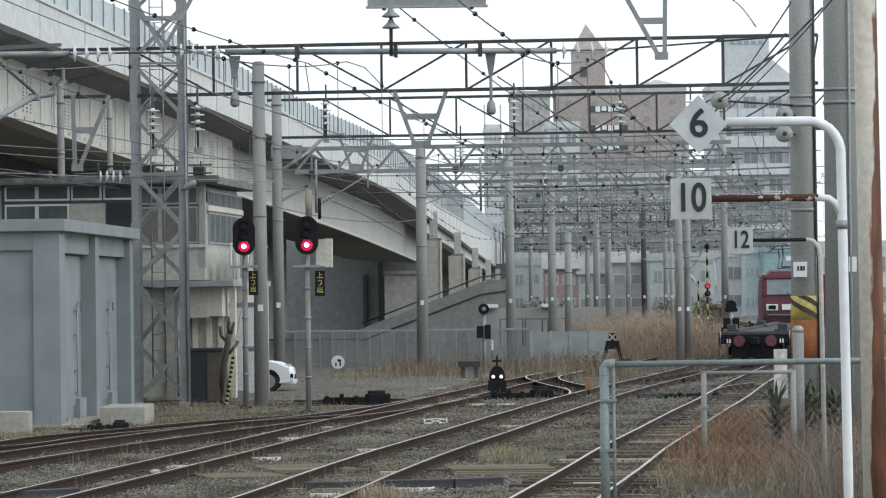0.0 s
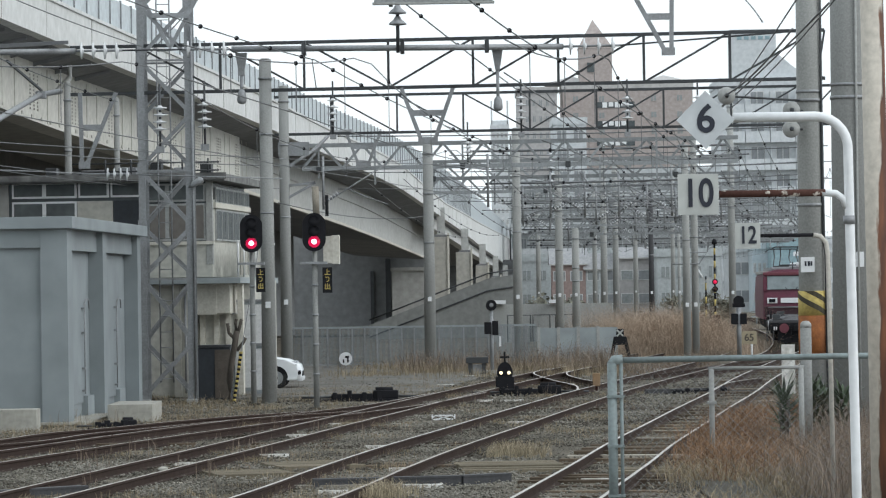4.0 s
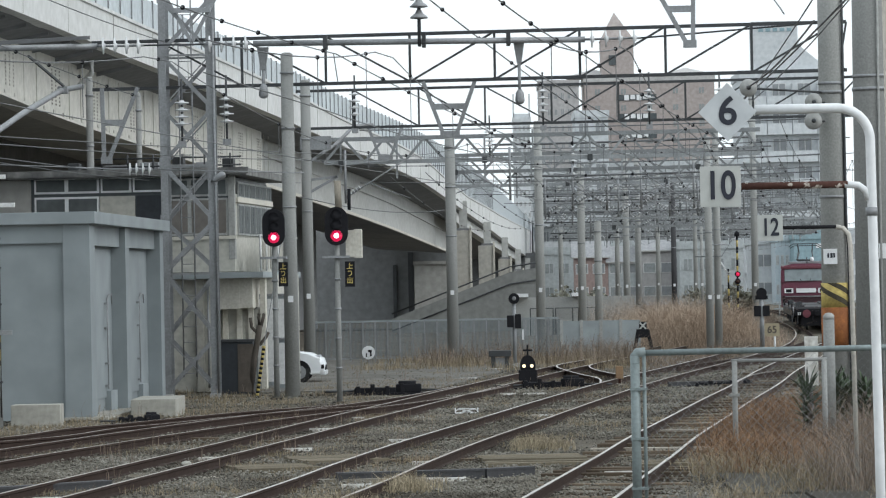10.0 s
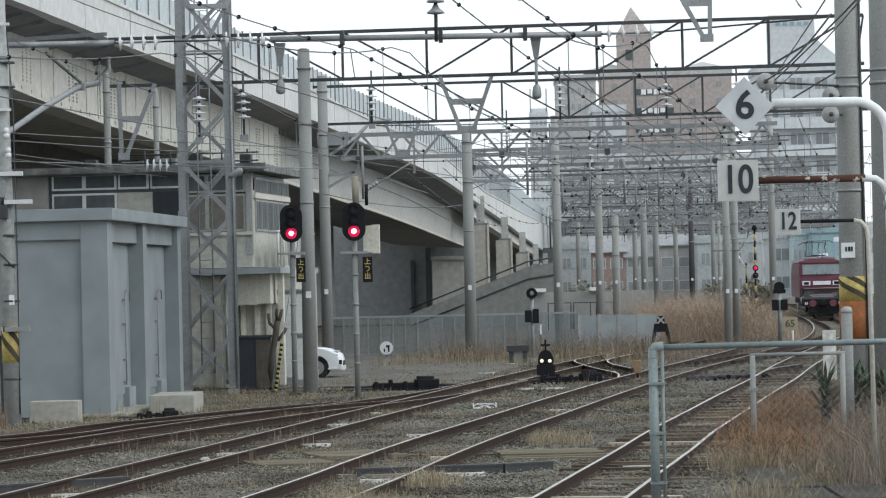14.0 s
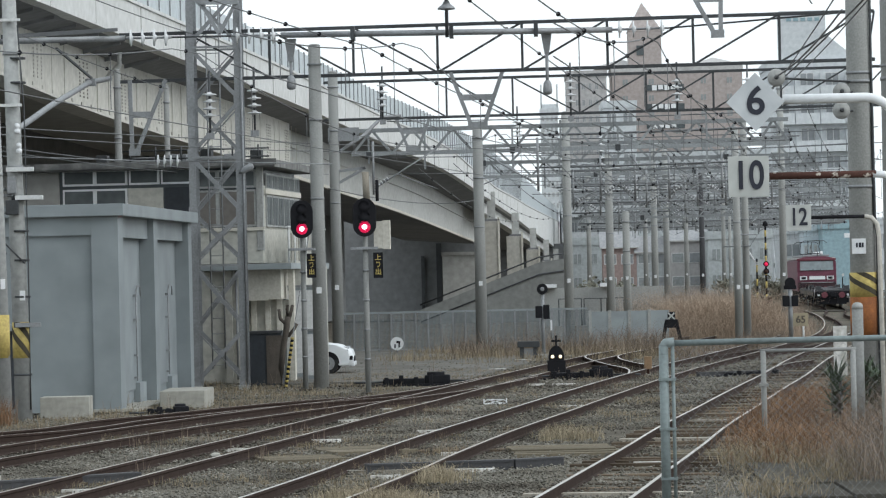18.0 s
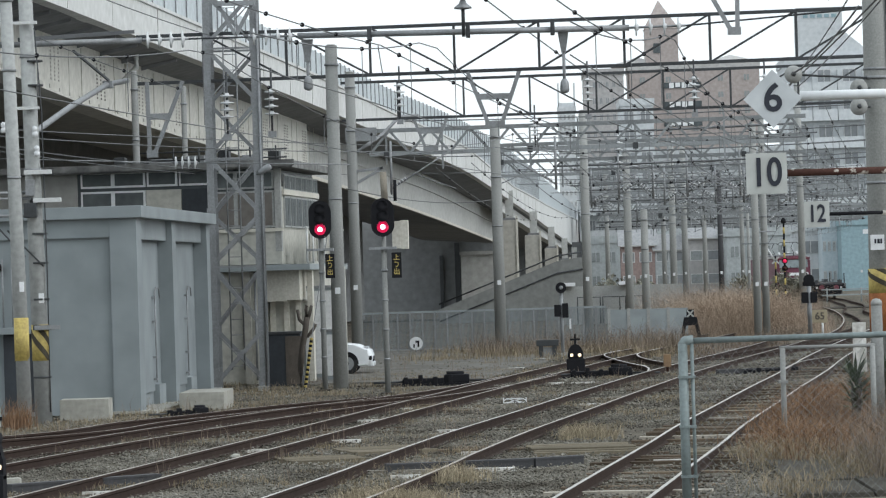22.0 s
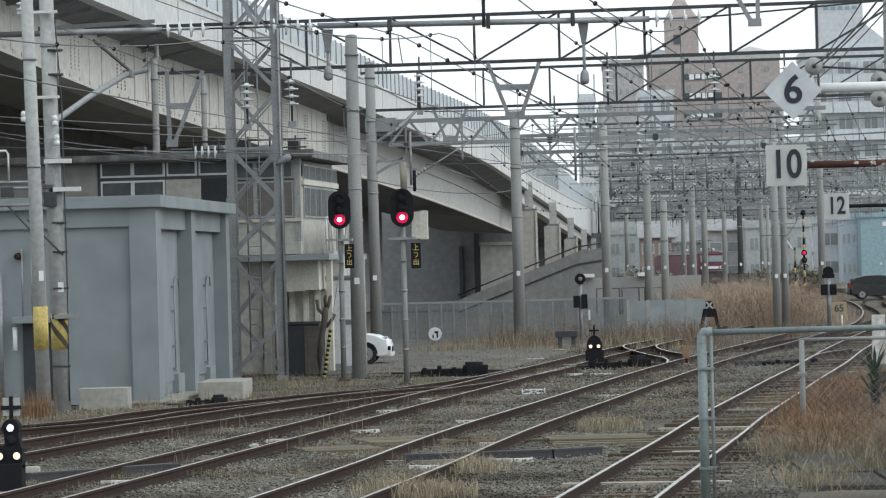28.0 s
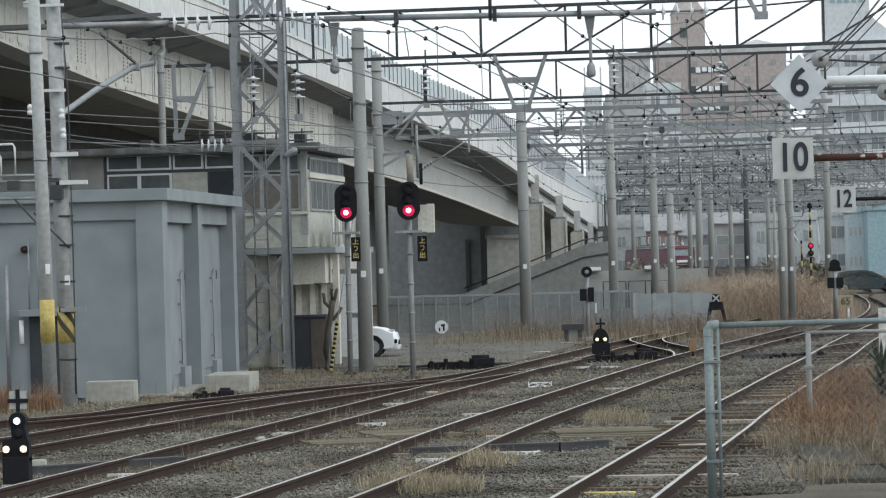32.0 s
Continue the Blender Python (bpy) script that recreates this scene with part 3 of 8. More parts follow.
def near_pole():
    th = pole(6.20, 62, 11.0, 0.222, "thick concrete pole with striped guard and rusty sleeve", tag=False, mat=M_POLELIGHT)
    band("rust_sleeve", 0.222, 1.52, 2.23, M_ORANGE, th, "orange rusted steel sleeve", 0.02)
    band("guard_sleeve", 0.222, 2.23, 2.65, M_YELLOW, th, "yellow sleeve with black stripes", 0.018)
    diagonal_bands(th, 0.23, 2.23, 2.65, 2)
    pl = part("number_plate", B(-0.21, 0.025, -0.285, -0.24, 2.97, 3.23, 0.006), M_WHITE, th, "white plate with worn marks")
    for dx, w in ((-0.13, 0.03), (-0.075, 0.04), (-0.03, 0.03)):
        part("marking", B(dx - w / 2, dx + w / 2, -0.291, -0.285, 3.08, 3.16), M_NAVY, pl)
    part("cable_pipe", tube(bmesh.new(), [(0.235, -0.14, 0.3), (0.235, -0.14, 3.3), (0.2, -0.14, 3.6), (0.2, -0.14, 10.8)], 0.028), M_DARKSTEEL, th)
    for z in (2.4, 4.1, 5.9):
        band("clamp_band", 0.222, z, z + 0.05, M_STEEL, th)


def near_pole_plain():
    th = pole(6.65, 60, 11.0, 0.30, "thick grey concrete catenary pole", tag=False, mat=M_POLE)
    part("number_plate", B(0.06, 0.19, -0.31, -0.295, 3.04, 3.29, 0.004), M_WHITE, th)
    band("clamp_band", 0.29, 5.83, 5.89, M_STEEL, th)
    part("cable", tube(bmesh.new(), [(0.1, -0.31, 0.2), (0.1, -0.3, 4.5), (0.13, -0.27, 10.8)], 0.02), M_CONCRETE, th)


def rusted_paint():
    """Cream paint eaten by rust from one side and from the foot upwards."""
    m = material("rust_eaten_cream_paint", (0.5, 0.46, 0.4), 0.8, dark=(0.4, 0.35, 0.29), scale=3, fine=20, streak=True)
    n, l = m.node_tree.nodes, m.node_tree.links
    p = n["Principled BSDF"]
    paint = p.inputs["Base Color"].links[0].from_socket
    co, sep, blot, mp = n.new("ShaderNodeTexCoord"), n.new("ShaderNodeSeparateXYZ"), n.new("ShaderNodeTexNoise"), n.new("ShaderNodeMapping")
    l.new(co.outputs["Object"], sep.inputs[0])
    mp.inputs["Scale"].default_value = (9, 9, 1.6)
    l.new(co.outputs["Object"], mp.inputs[0])
    l.new(mp.outputs[0], blot.inputs["Vector"])
    blot.inputs["Scale"].default_value, blot.inputs["Detail"].default_value = 1.3, 7
    side, foot, sum1, sum2, edge = (n.new("ShaderNodeMath") for _ in range(5))
    side.operation, side.inputs[1].default_value = "MULTIPLY", 6.0
    foot.operation, foot.inputs[1].default_value = "MULTIPLY_ADD", -0.1
    foot.inputs[2].default_value = 0.33
    sum1.operation = sum2.operation = "ADD"
    l.new(sep.outputs[0], side.inputs[0])
    l.new(sep.outputs[2], foot.inputs[0])
    l.new(side.outputs[0], sum1.inputs[0])
    l.new(foot.outputs[0], sum1.inputs[1])
    l.new(sum1.outputs[0], sum2.inputs[0])
    l.new(blot.outputs["Fac"], sum2.inputs[1])
    edge.operation, edge.use_clamp, edge.inputs[1].default_value, edge.inputs[2].default_value = "MULTIPLY_ADD", True, 12.0, -6.0
    l.new(sum2.outputs[0], edge.inputs[0])
    rust = n.new("ShaderNodeValToRGB")
    rust.color_ramp.elements[0].color, rust.color_ramp.elements[1].color = (0.055, 0.026, 0.02, 1), (0.21, 0.085, 0.04, 1)
    rust.color_ramp.elements[0].position, rust.color_ramp.elements[1].position = 0.35, 0.7
    l.new(blot.outputs["Fac"], rust.inputs[0])
    mix = n.new("ShaderNodeMix")
    mix.data_type = "RGBA"
    l.new(edge.outputs[0], mix.inputs[0])
    l.new(paint, mix.inputs[6])
    l.new(rust.outputs[0], mix.inputs[7])
    l.new(mix.outputs[2], p.inputs["Base Color"])
    return m


def rusty_pipe():
    th = thing("rusty_pipe_post", "cream painted steel pipe post streaked with rust", "post", (2.96, 25, 0))
    part("shaft", R((0.025, 0, 0), (-0.02, 0, 5.4), 0.086, 0.08, 28), rusted_paint(), th)
    part("base_flange", R((0.02, 0, 0), (0.02, 0, 0.03), 0.16, seg=16), M_RUST, th)


near_pole()
near_pole_plain()
rusty_pipe()

# ---- gantries over the tracks ----


def gantry(y, x0, x1, zlow, zhigh, panel, ph=0.0, slope=0.12, r=0.05, mat=None, lattice=False, mid=0.0, label="dark steel truss beam spanning the tracks"):
    mat = mat or M_DARKSTEEL
    xm = (x0 + x1) / 2
    th = thing("catenary_gantry", label, "gantry", (xm, y, 0), group="catenary gantries")
    Y = lambda x: -slope * x
    a, b = x0 - xm, x1 - xm
    if lattice:
        for k in range(int((b - a) / 2.3)):
            u = a + 0.7 + k * 2.3 + 0.5 * math.sin(k * 2.1 + y)
            part("drop_bar", bar(bmesh.new(), (u, Y(u) - 0.1, zlow - 0.35 - 0.25 * (k % 3)), (u, Y(u) - 0.1, zhigh + 0.2 * (k % 2)), r * 0.8, r * 0.8), mat, th)
            if k % 2 == 0:
                part("clamp_box", B(u - 0.09, u + 0.09, Y(u) - 0.2, Y(u) - 0.02, zlow - 0.12, zlow + 0.1), M_DARKSTEEL, th)
    part("upper_chord", bar(bmesh.new(), (a, Y(a), zhigh), (b, Y(b), zhigh), r * 1.7, r * 1.7), mat, th)
    part("lower_chord", bar(bmesh.new(), (a, Y(a), zlow), (b, Y(b), zlow), r * 1.7, r * 1.7), mat, th)
    x, i = a + ph, 0
    while x < b - 0.05:
        e = min(x + panel, b)
        if lattice:
            m = (x + e) / 2
            part("brace", bar(bmesh.new(), (x, Y(x), zlow), (m, Y(m), zhigh), r, r), mat, th)
            part("brace", bar(bmesh.new(), (m, Y(m), zhigh), (e, Y(e), zlow), r, r), mat, th)
        else:
            part("post", bar(bmesh.new(), (x, Y(x), zlow), (x, Y(x), zhigh), r * 1.3, r * 1.3), mat, th)
            u, v = (zhigh, zlow) if (x + e) / 2 + xm < mid else (zlow, zhigh)
            part("brace", bar(bmesh.new(), (x, Y(x), u), (e, Y(e), v), r, r), mat, th)
        x, i = e, i + 1
    return th


G1 = gantry(91, -9.64, 9.40, 7.90, 9.10, 2.14, -3.64 - -9.64 - 4.28, r=0.05, mid=-1.50)
G2 = gantry(116, -5.65, 12.35, 7.89, 9.11, 2.14, -1.66 - -5.65 - 2.14, r=0.05, mid=2.62)
STEEL_BEAM = "galvanised lattice beam over the yard"
gantry(129, -5.29, 10.27, 7.20, 8.04, 1.45, lattice=True, mat=M_BEAM, r=0.085, label=STEEL_BEAM)
gantry(150, -0.99, 11.93, 7.43, 8.13, 1.45, lattice=True, mat=M_BEAM, r=0.085, label=STEEL_BEAM)
gantry(168, -1.11, 14.42, 7.33, 7.99, 1.3, lattice=True, mat=M_BEAM, r=0.085, label=STEEL_BEAM)
gantry(188, 3.18, 16.72, 7.34, 8.08, 1.3, lattice=True, mat=M_BEAM, r=0.09, label=STEEL_BEAM)
gantry(172, 5.70, 12.30, 5.33, 5.75, 0.75, lattice=True, mat=M_BEAM, r=0.05, label="low lattice beam on two concrete poles")
for y, x0, x1, za, zb in ((212, 3.91, 19.85, 7.27, 8.03), (226, 4.2, 21.0, 7.0, 7.7), (240, 4.43, 22.85, 7.30, 8.05), (258, 5.2, 24.6, 7.0, 7.8), (275, 5.94, 26.62, 7.10, 7.96), (292, 6.3, 28.0, 6.7, 7.5), (310, 6.69, 30.00, 6.88, 7.75), (332, 7.4, 31.5, 7.0, 7.9), (358, 8.2, 33.5, 7.1, 8.0), (385, 9.2, 36.0, 7.2, 8.1)):
    gantry(y, x0, x1, za, zb, 1.3, lattice=True, mat=M_BEAM, r=0.08 + (y - 200) * 0.00025, label=STEEL_BEAM)


def disc_string(name, parent, p, q, n, rd, mat=None, core=0.03):
    """A string of ribbed insulator discs between two points."""
    p, q = Vector(p), Vector(q)
    st = part(name, R(p, q, core, seg=8), M_STEEL, parent, "ribbed porcelain insulator")
    d = (q - p).normalized()
    rot = d.to_track_quat("Z", "Y").to_matrix().to_4x4()
    for k in range(n):
        c = p.lerp(q, (k + 0.5) / n)
        bm = lathe(bmesh.new(), [(rd * 0.28, -rd * 0.18), (rd * 0.35, -rd * 0.08), (rd, -rd * 0.09), (rd, rd * 0.06), (rd * 0.4, rd * 0.12), (rd * 0.28, rd * 0.3)], 16, m=Matrix.Translation(c) @ rot)
        part("disc", bm, mat or M_PORCELAIN, st)
    return st




def feeder_tube():
    """The insulated feeder pipe along the first gantry."""
    th = thing("feeder_pipe", "grey feeder pipe with white insulators along the gantry", "pipe", (0, 90.2, 0))
    for a, b in (((-14.28, 90.20, 8.87), (-9.30, 90.20, 8.88)), ((-5.40, 90.20, 8.87), (2.90, 90.20, 8.81))):
        part("pipe", R((a[0], 0, a[2]), (b[0], 0, b[2]), 0.075, seg=14), M_STEEL, th)
    for a, b in (((-9.30, 90.20, 8.88), (-8.13, 90.20, 8.88)), ((-6.64, 90.20, 8.88), (-5.44, 90.20, 8.87)), ((2.90, 90.20, 8.81), (4.31, 90.20, 8.82))):
        disc_string("insulator", th, (a[0], 0, a[2]), (b[0], 0, b[2]), 4, 0.21)
    for a, b in (((-8.13, 90.20, 8.88), (-6.64, 90.20, 8.88)), ((4.31, 90.20, 8.82), (8.77, 90.20, 9.11))):
        part("wire", R((a[0], 0, a[2]), (b[0], 0, b[2]), 0.025, seg=6), M_DARKSTEEL, th)
    for x in (-3.60, -1.13, 0.99):
        part("clamp", B(x - 0.05, x + 0.05, -0.12, 0.6, 8.72, 9.05), M_DARKSTEEL, th)


feeder_tube()
part("chord_extension", bar(bmesh.new(), tuple(Vector((-9.61, 91.00, 9.16)) - G1.location), tuple(Vector((-10.42, 76.00, 8.01)) - G1.location), 0.09, 0.09), M_DARKSTEEL, G1)
part("brace", bar(bmesh.new(), tuple(Vector((-10.27, 84.00, 8.26)) - G1.location), tuple(Vector((-10.14, 90.00, 7.89)) - G1.location), 0.05, 0.05), M_DARKSTEEL, G1)
part("brace", bar(bmesh.new(), tuple(Vector((-7.74, 90.80, 10.34)) - G1.location), tuple(Vector((-7.00, 90.80, 9.00)) - G1.location), 0.1, 0.09), M_STEEL, G1)
part("brace", bar(bmesh.new(), tuple(Vector((-6.23, 90.80, 10.33)) - G1.location), tuple(Vector((-6.97, 90.80, 9.00)) - G1.location), 0.1, 0.09), M_STEEL, G1)
part("tie", bar(bmesh.new(), tuple(Vector((-7.44, 90.70, 9.78)) - G1.location), tuple(Vector((-6.48, 90.70, 9.77)) - G1.location), 0.1, 0.12), M_STEEL, G1)


def funnel_hanger(x, ytop, zt, zm, zb):
    """A tapered bracket with a stem that carries a clamp."""
    th = thing("wire_hanger", "dark tapered steel bracket hung below the gantry", "bracket", (x, ytop, 0), group="wire hangers")
    bm = bmesh.new()
    a = [bm.verts.new((sx * 0.145, sy * 0.14, zt)) for sx, sy in ((-1, -1), (1, -1), (1, 1), (-1, 1))]
    b = [bm.verts.new((sx * 0.055, sy * 0.055, zm)) for sx, sy in ((-1, -1), (1, -1), (1, 1), (-1, 1))]
    for i in range(4):
        bm.faces.new((a[i], a[(i + 1) % 4], b[(i + 1) % 4], b[i]))
    bm.faces.new(a[::-1]), bm.faces.new(b)
    part("bracket", bm, M_STEEL, th)
    part("stem", R((0, 0, zm), (0, 0, zb), 0.04), M_STEEL, th)
    part("clamp", lathe(bmesh.new(), [(0.05, 0.2), (0.1, 0.12), (0.12, -0.08), (0.1, -0.14), (0.03, -0.17)], 10, (0, 0, zb)), M_STEEL, th)


funnel_hanger(-5.17, 90.4, 8.78, 8.21, 7.67)
funnel_hanger(1.25, 90.4, 8.84, 8.25, 7.40)


def vee(x0, x1, xb0, xb1, y, zt, zb):
    th = thing("vee_hanger", "grey steel vee bracket below a gantry", "bracket", ((x0 + x1) / 2, y, 0), group="vee hangers")
    m = (x0 + x1) / 2
    part("arm", bar(bmesh.new(), (x0 - m, 0, zt), (xb0 - m, 0, zb), 0.1, 0.1), M_STEEL, th)
    part("arm", bar(bmesh.new(), (x1 - m, 0, zt), (xb1 - m, 0, zb), 0.1, 0.1), M_STEEL, th)
    k = 0.5
    part("cross_plate", B(x0 * (1 - k) + xb0 * k - m, x1 * (1 - k) + xb1 * k - m, -0.04, 0.04, zt * (1 - k) + zb * k - 0.05, zt * (1 - k) + zb * k + 0.1), M_STEEL, th)
    part("foot_plate", B(xb0 - m - 0.08, xb1 - m + 0.08, -0.08, 0.08, zb - 0.1, zb + 0.08), M_STEEL, th)


vee(-1.18, 0.13, -0.69, -0.35, 91, 7.88, 6.55)
vee(-9.31, -8.40, -9.28, -9.16, 91.2, 7.89, 6.07)
vee(4.28, 5.31, 5.13, 5.28, 85, 9.90, 8.32)
vee(-3.67, -2.42, -3.24, -2.87, 128.6, 8.46, 7.33)


def knee_brace():
    th = thing("knee_brace", "grey tubular knee brace below the gantry end", "brace", (0, 78, 0))
    p = [(-10.46, 77.00, 5.98), (-10.17, 82.00, 6.84), (-10.19, 90.00, 7.79), (-9.76, 90.80, 7.92)]
    part("arm", tube(bmesh.new(), [(x, y - 78, z) for x, y, z in p], 0.07, 10), M_STEEL, th)
    part("gusset", B(p[2][0] - 0.1, p[2][0] + 0.15, 11.9, 12.2, p[2][2] - 0.09, p[2][2] + 0.09, 0.02), M_STEEL, th)
    th2 = thing("knee_brace", "grey tubular knee brace beside a concrete pole", "brace", (0, 116, 0))
    q = [(-5.13, 116.00, 6.83), (-4.34, 117.00, 7.40), (-3.82, 118.00, 7.99), (-3.17, 118.00, 8.02)]
    part("arm", tube(bmesh.new(), [(x, y - 116, z) for x, y, z in q], 0.06, 8), M_STEEL, th2)
    bm = bmesh.new()
    z = 6.19
    for dz in (0, -0.4):
        bar(bm, (-5.22, 0, z + dz), (-4.31, 0, z + 0.1), 0.2, 0.08)
    part("bracket_plate", B(-5.49, -4.49, -0.1, 0.1, 7.16, 7.59), M_STEEL, th2)
    part("gusset", bm, M_STEEL, th2)


knee_brace()


def insulator_post(x, y, z0, z1, n=4):
    th = thing("post_insulator", "white ribbed post insulator on a thin rod", "insulator", (x, y, 0), group="post insulators")
    part("rod", R((0, 0, z0 - 0.5), (0, 0, z1 + 0.5), 0.028, seg=8), M_DARKSTEEL, th)
    for k in range(n):
        zc = z0 + (k + 0.5) / n * (z1 - z0)
        part("disc", lathe(bmesh.new(), [(0.05, -0.05), (0.055, -0.022), (0.175, -0.02), (0.175, 0.006), (0.06, 0.022), (0.05, 0.06)], 14, (0, 0, zc)), M_PORCELAIN, th)
    part("foot", B(-0.1, 0.1, -0.1, 0.1, z0 - 0.5, z0 - 0.35), M_STEEL, th)


insulator_post(-7.16, 89.5, 6.78, 7.48)
insulator_post(-6.05, 89.5, 6.82, 7.55)
insulator_post(-3.68, 115, 8.13, 8.98)
insulator_post(2.32, 115, 8.11, 8.96)
insulator_post(5.71, 115, 8.07, 8.90)
insulator_post(0.67, 128, 7.58, 8.22)
insulator_post(7.95, 115, 8.26, 8.87)
insulator_post(4.24, 150, 6.83, 8.48, 6)
for k, (px, d) in enumerate(((8.10, 168), (10.83, 188), (7.00, 188), (13.21, 212))):
    insulator_post(px, d, 6.6 + 0.1 * k, 7.6 + 0.1 * k, 5)


def hanging_plate():
    th = thing("gantry_signboard", "grey steel signboard seen from below on the gantry", "signboard", (-0.31, 84, 0))
    part("board", B(-1.38, 1.38, -0.08, 0.08, 9.44, 10.60, 0.01), M_STEEL, th)
    part("rim", B(-1.42, 1.42, -0.1, 0.1, 9.43, 9.48), M_CONCRETE, th)
    for sx in (-1.1, 1.1):
        part("bracket", B(sx - 0.05, sx + 0.05, 0.08, 7.0, 10.01, 9.93), M_DARKSTEEL, th)
    th2 = thing("drop_insulator", "brown and white insulator under the signboard", "insulator", (-1.23, 89.8, 0))
    part("rod", R((0, 0, 8.69), (0, 0, 9.93), 0.045), M_DARKSTEEL, th2)
    for zc in (9.42, 9.70):
        part("disc", lathe(bmesh.new(), [(0.08, -0.05), (0.22, -0.03), (0.22, 0.0), (0.1, 0.1), (0.06, 0.18)], 16, (0, 0, zc)), M_STEEL, th2)


hanging_plate()


def round_insulators():
    for px, pz, d in ((4.63, 5.92, 60), (5.86, 5.74, 61.6), (5.85, 5.42, 61.6)):
        th = thing("tension_insulator", "grey round tension insulator seen end on", "insulator", (px, d, pz), group="tension insulators")
        rot = pose(0, 0, 0, 90, 0, 0)
        part("disc", lathe(bmesh.new(), [(0.05, -0.08), (0.12, -0.05), (0.15, 0.0), (0.145, 0.03), (0.06, 0.07)], 20, m=rot), M_CONCRETE, th)
        part("cap", lathe(bmesh.new(), [(0.03, 0.06), (0.04, 0.12), (0.02, 0.16)], 12, m=rot), M_DARKSTEEL, th)
        part("arm", R((0, 0.1, 0), (0.45 if d > 61 else 1.5, 0.4 if d > 61 else 2.0, 0.0), 0.02, seg=6), M_DARKSTEEL, th)


round_insulators()


def line_insulator():
    th = thing("line_insulator", "white disc insulator string in a feeder wire", "insulator", (0, 90.5, 0))
    a, b, c, d = (-14.35, 90.50, 6.11), (-8.65, 90.50, 5.80), (-8.00, 90.50, 5.78), (-4.20, 90.50, 5.62)
    disc_string("insulator", th, (b[0], 0, b[2]), (c[0], 0, c[2]), 4, 0.16)
    for p, q in ((a, b), (c, d)):
        part("wire", R((p[0], 0, p[2]), (q[0], 0, q[2]), 0.016, seg=6), M_STEEL, th)


line_insulator()

# ---- overhead wires ----


def wire(pts, r, name="overhead_wire", label="thin dark overhead wire", balls=0.0, ball_r=0.05, droppers=None):
    pts = np.array(pts, float)
    th = thing(name, label, "wire", tuple(pts[0]), group="overhead wires")
    o = pts[0]
    part("strand", tube(bmesh.new(), [tuple(p - o) for p in pts], r, 5), M_WIRE, th)
    if balls:
        s = np.concatenate([[0], np.cumsum(np.linalg.norm(np.diff(pts, axis=0), axis=1))])
        me = None
        for u in np.arange(balls * 0.6, s[-1], balls):
            c = [np.interp(u, s, pts[:, k]) for k in range(3)]
            if not 40 < c[1] < 310:
                continue
            if me is None:
                me = mesh_of(lathe(bmesh.new(), [(ball_r * 0.5, -ball_r), (ball_r, -ball_r * 0.4), (ball_r, ball_r * 0.4), (ball_r * 0.5, ball_r)], 10), "clamp", M_BLACK)
            b = new("clamp", me)
            b.parent = th
            b.location = Vector(c) - Vector(o)
            if droppers:
                z = droppers(c[1])
                part("dropper", R((c[0] - o[0], c[1] - o[1], z - o[2]), tuple(np.array(c) - o), 0.006, seg=4), M_WIRE, th)
    return th


SUPPORTS = [20, 55, 91, 129, 168, 212, 260, 310, 350]


def sag(y, high, low):
    """Height of a messenger wire between its supports."""
    for a, b in zip(SUPPORTS, SUPPORTS[1:]):
        if a <= y <= b:
            u = (y - a) / (b - a)
            return low + (high - low) * (2 * u - 1) ** 2
    return high


def catenary(line, dx, y0, y1, zc=5.15, zm=6.35):
    pts = [p for p in line[::8] if y0 < p[1] < y1]
    stag = lambda y: 0.2 * math.sin(y * math.pi / 38)
    wire([(x + dx + stag(y), y, zc) for x, y in pts], 0.0085, label="thin dark contact wire above the track")
    wire([(x + dx + stag(y) * 0.5, y, sag(y, zm, zc + 0.35)) for x, y in pts], 0.009, label="sagging messenger wire with droppers", balls=5.0, ball_r=0.028, droppers=lambda y: zc)


catenary(TRACK["R"], 0.0, 38, 154)
catenary(TRACK["T"], 0.0, 120, 330)
catenary(TRACK["C"], 0.0, 38, 230)
catenary(TRACK["B"], 0.0, 40, 195)
catenary(TRACK["B"], 5.5, 60, 195, 5.3, 6.8)
catenary(TRACK["C"], 4.0, 90, 230, 5.2, 6.9)


def span(a, b, r=0.016, drop=0.15, balls=0.0, ball_r=0.05, n=10):
    a, b = np.array(a, float), np.array(b, float)
    pts = [a + (b - a) * u - np.array([0, 0, drop * 4 * u * (1 - u)]) for u in np.linspace(0, 1, n)]
    wire(pts, r, balls=balls, ball_r=ball_r)


span((-7.09, 72.00, 8.94), (-3.35, 91.00, 8.62), 0.015, 0.1, 3.2, 0.05)
span((-3.35, 91.00, 8.62), (2.38, 129.00, 7.69), 0.016, 0.2, 4.2, 0.055)
span((-1.17, 84.00, 9.62), (4.29, 120.00, 7.98), 0.018, 0.1, 6)
span((0.39, 80.00, 9.28), (2.92, 91.00, 8.46), 0.018, 0.1, 3.0, 0.055)
span((2.92, 91.00, 8.46), (10.70, 140.00, 7.69), 0.016, 0.2, 5.0, 0.055)
span((-9.24, 72.00, 8.97), (-7.70, 91.00, 9.02), 0.013, 0.05)
span((-9.74, 74.00, 7.89), (-8.35, 91.00, 7.64), 0.011, 0.05, 3.5, 0.04)
span((-11.52, 72.00, 6.06), (5.12, 150.00, 7.88), 0.012, 0.2)
span((-11.53, 72.00, 5.95), (-1.50, 116.00, 6.78), 0.012, 0.2)
span((-11.53, 72.00, 5.81), (-5.50, 116.00, 6.11), 0.011, 0.2)
span((-11.53, 72.00, 5.74), (-6.59, 116.00, 6.03), 0.01, 0.2)
span((5.39, 49.00, 6.76), (7.04, 90.00, 7.19), 0.012, 0.1)
span((4.77, 49.00, 6.66), (10.18, 150.00, 8.88), 0.012, 0.2)
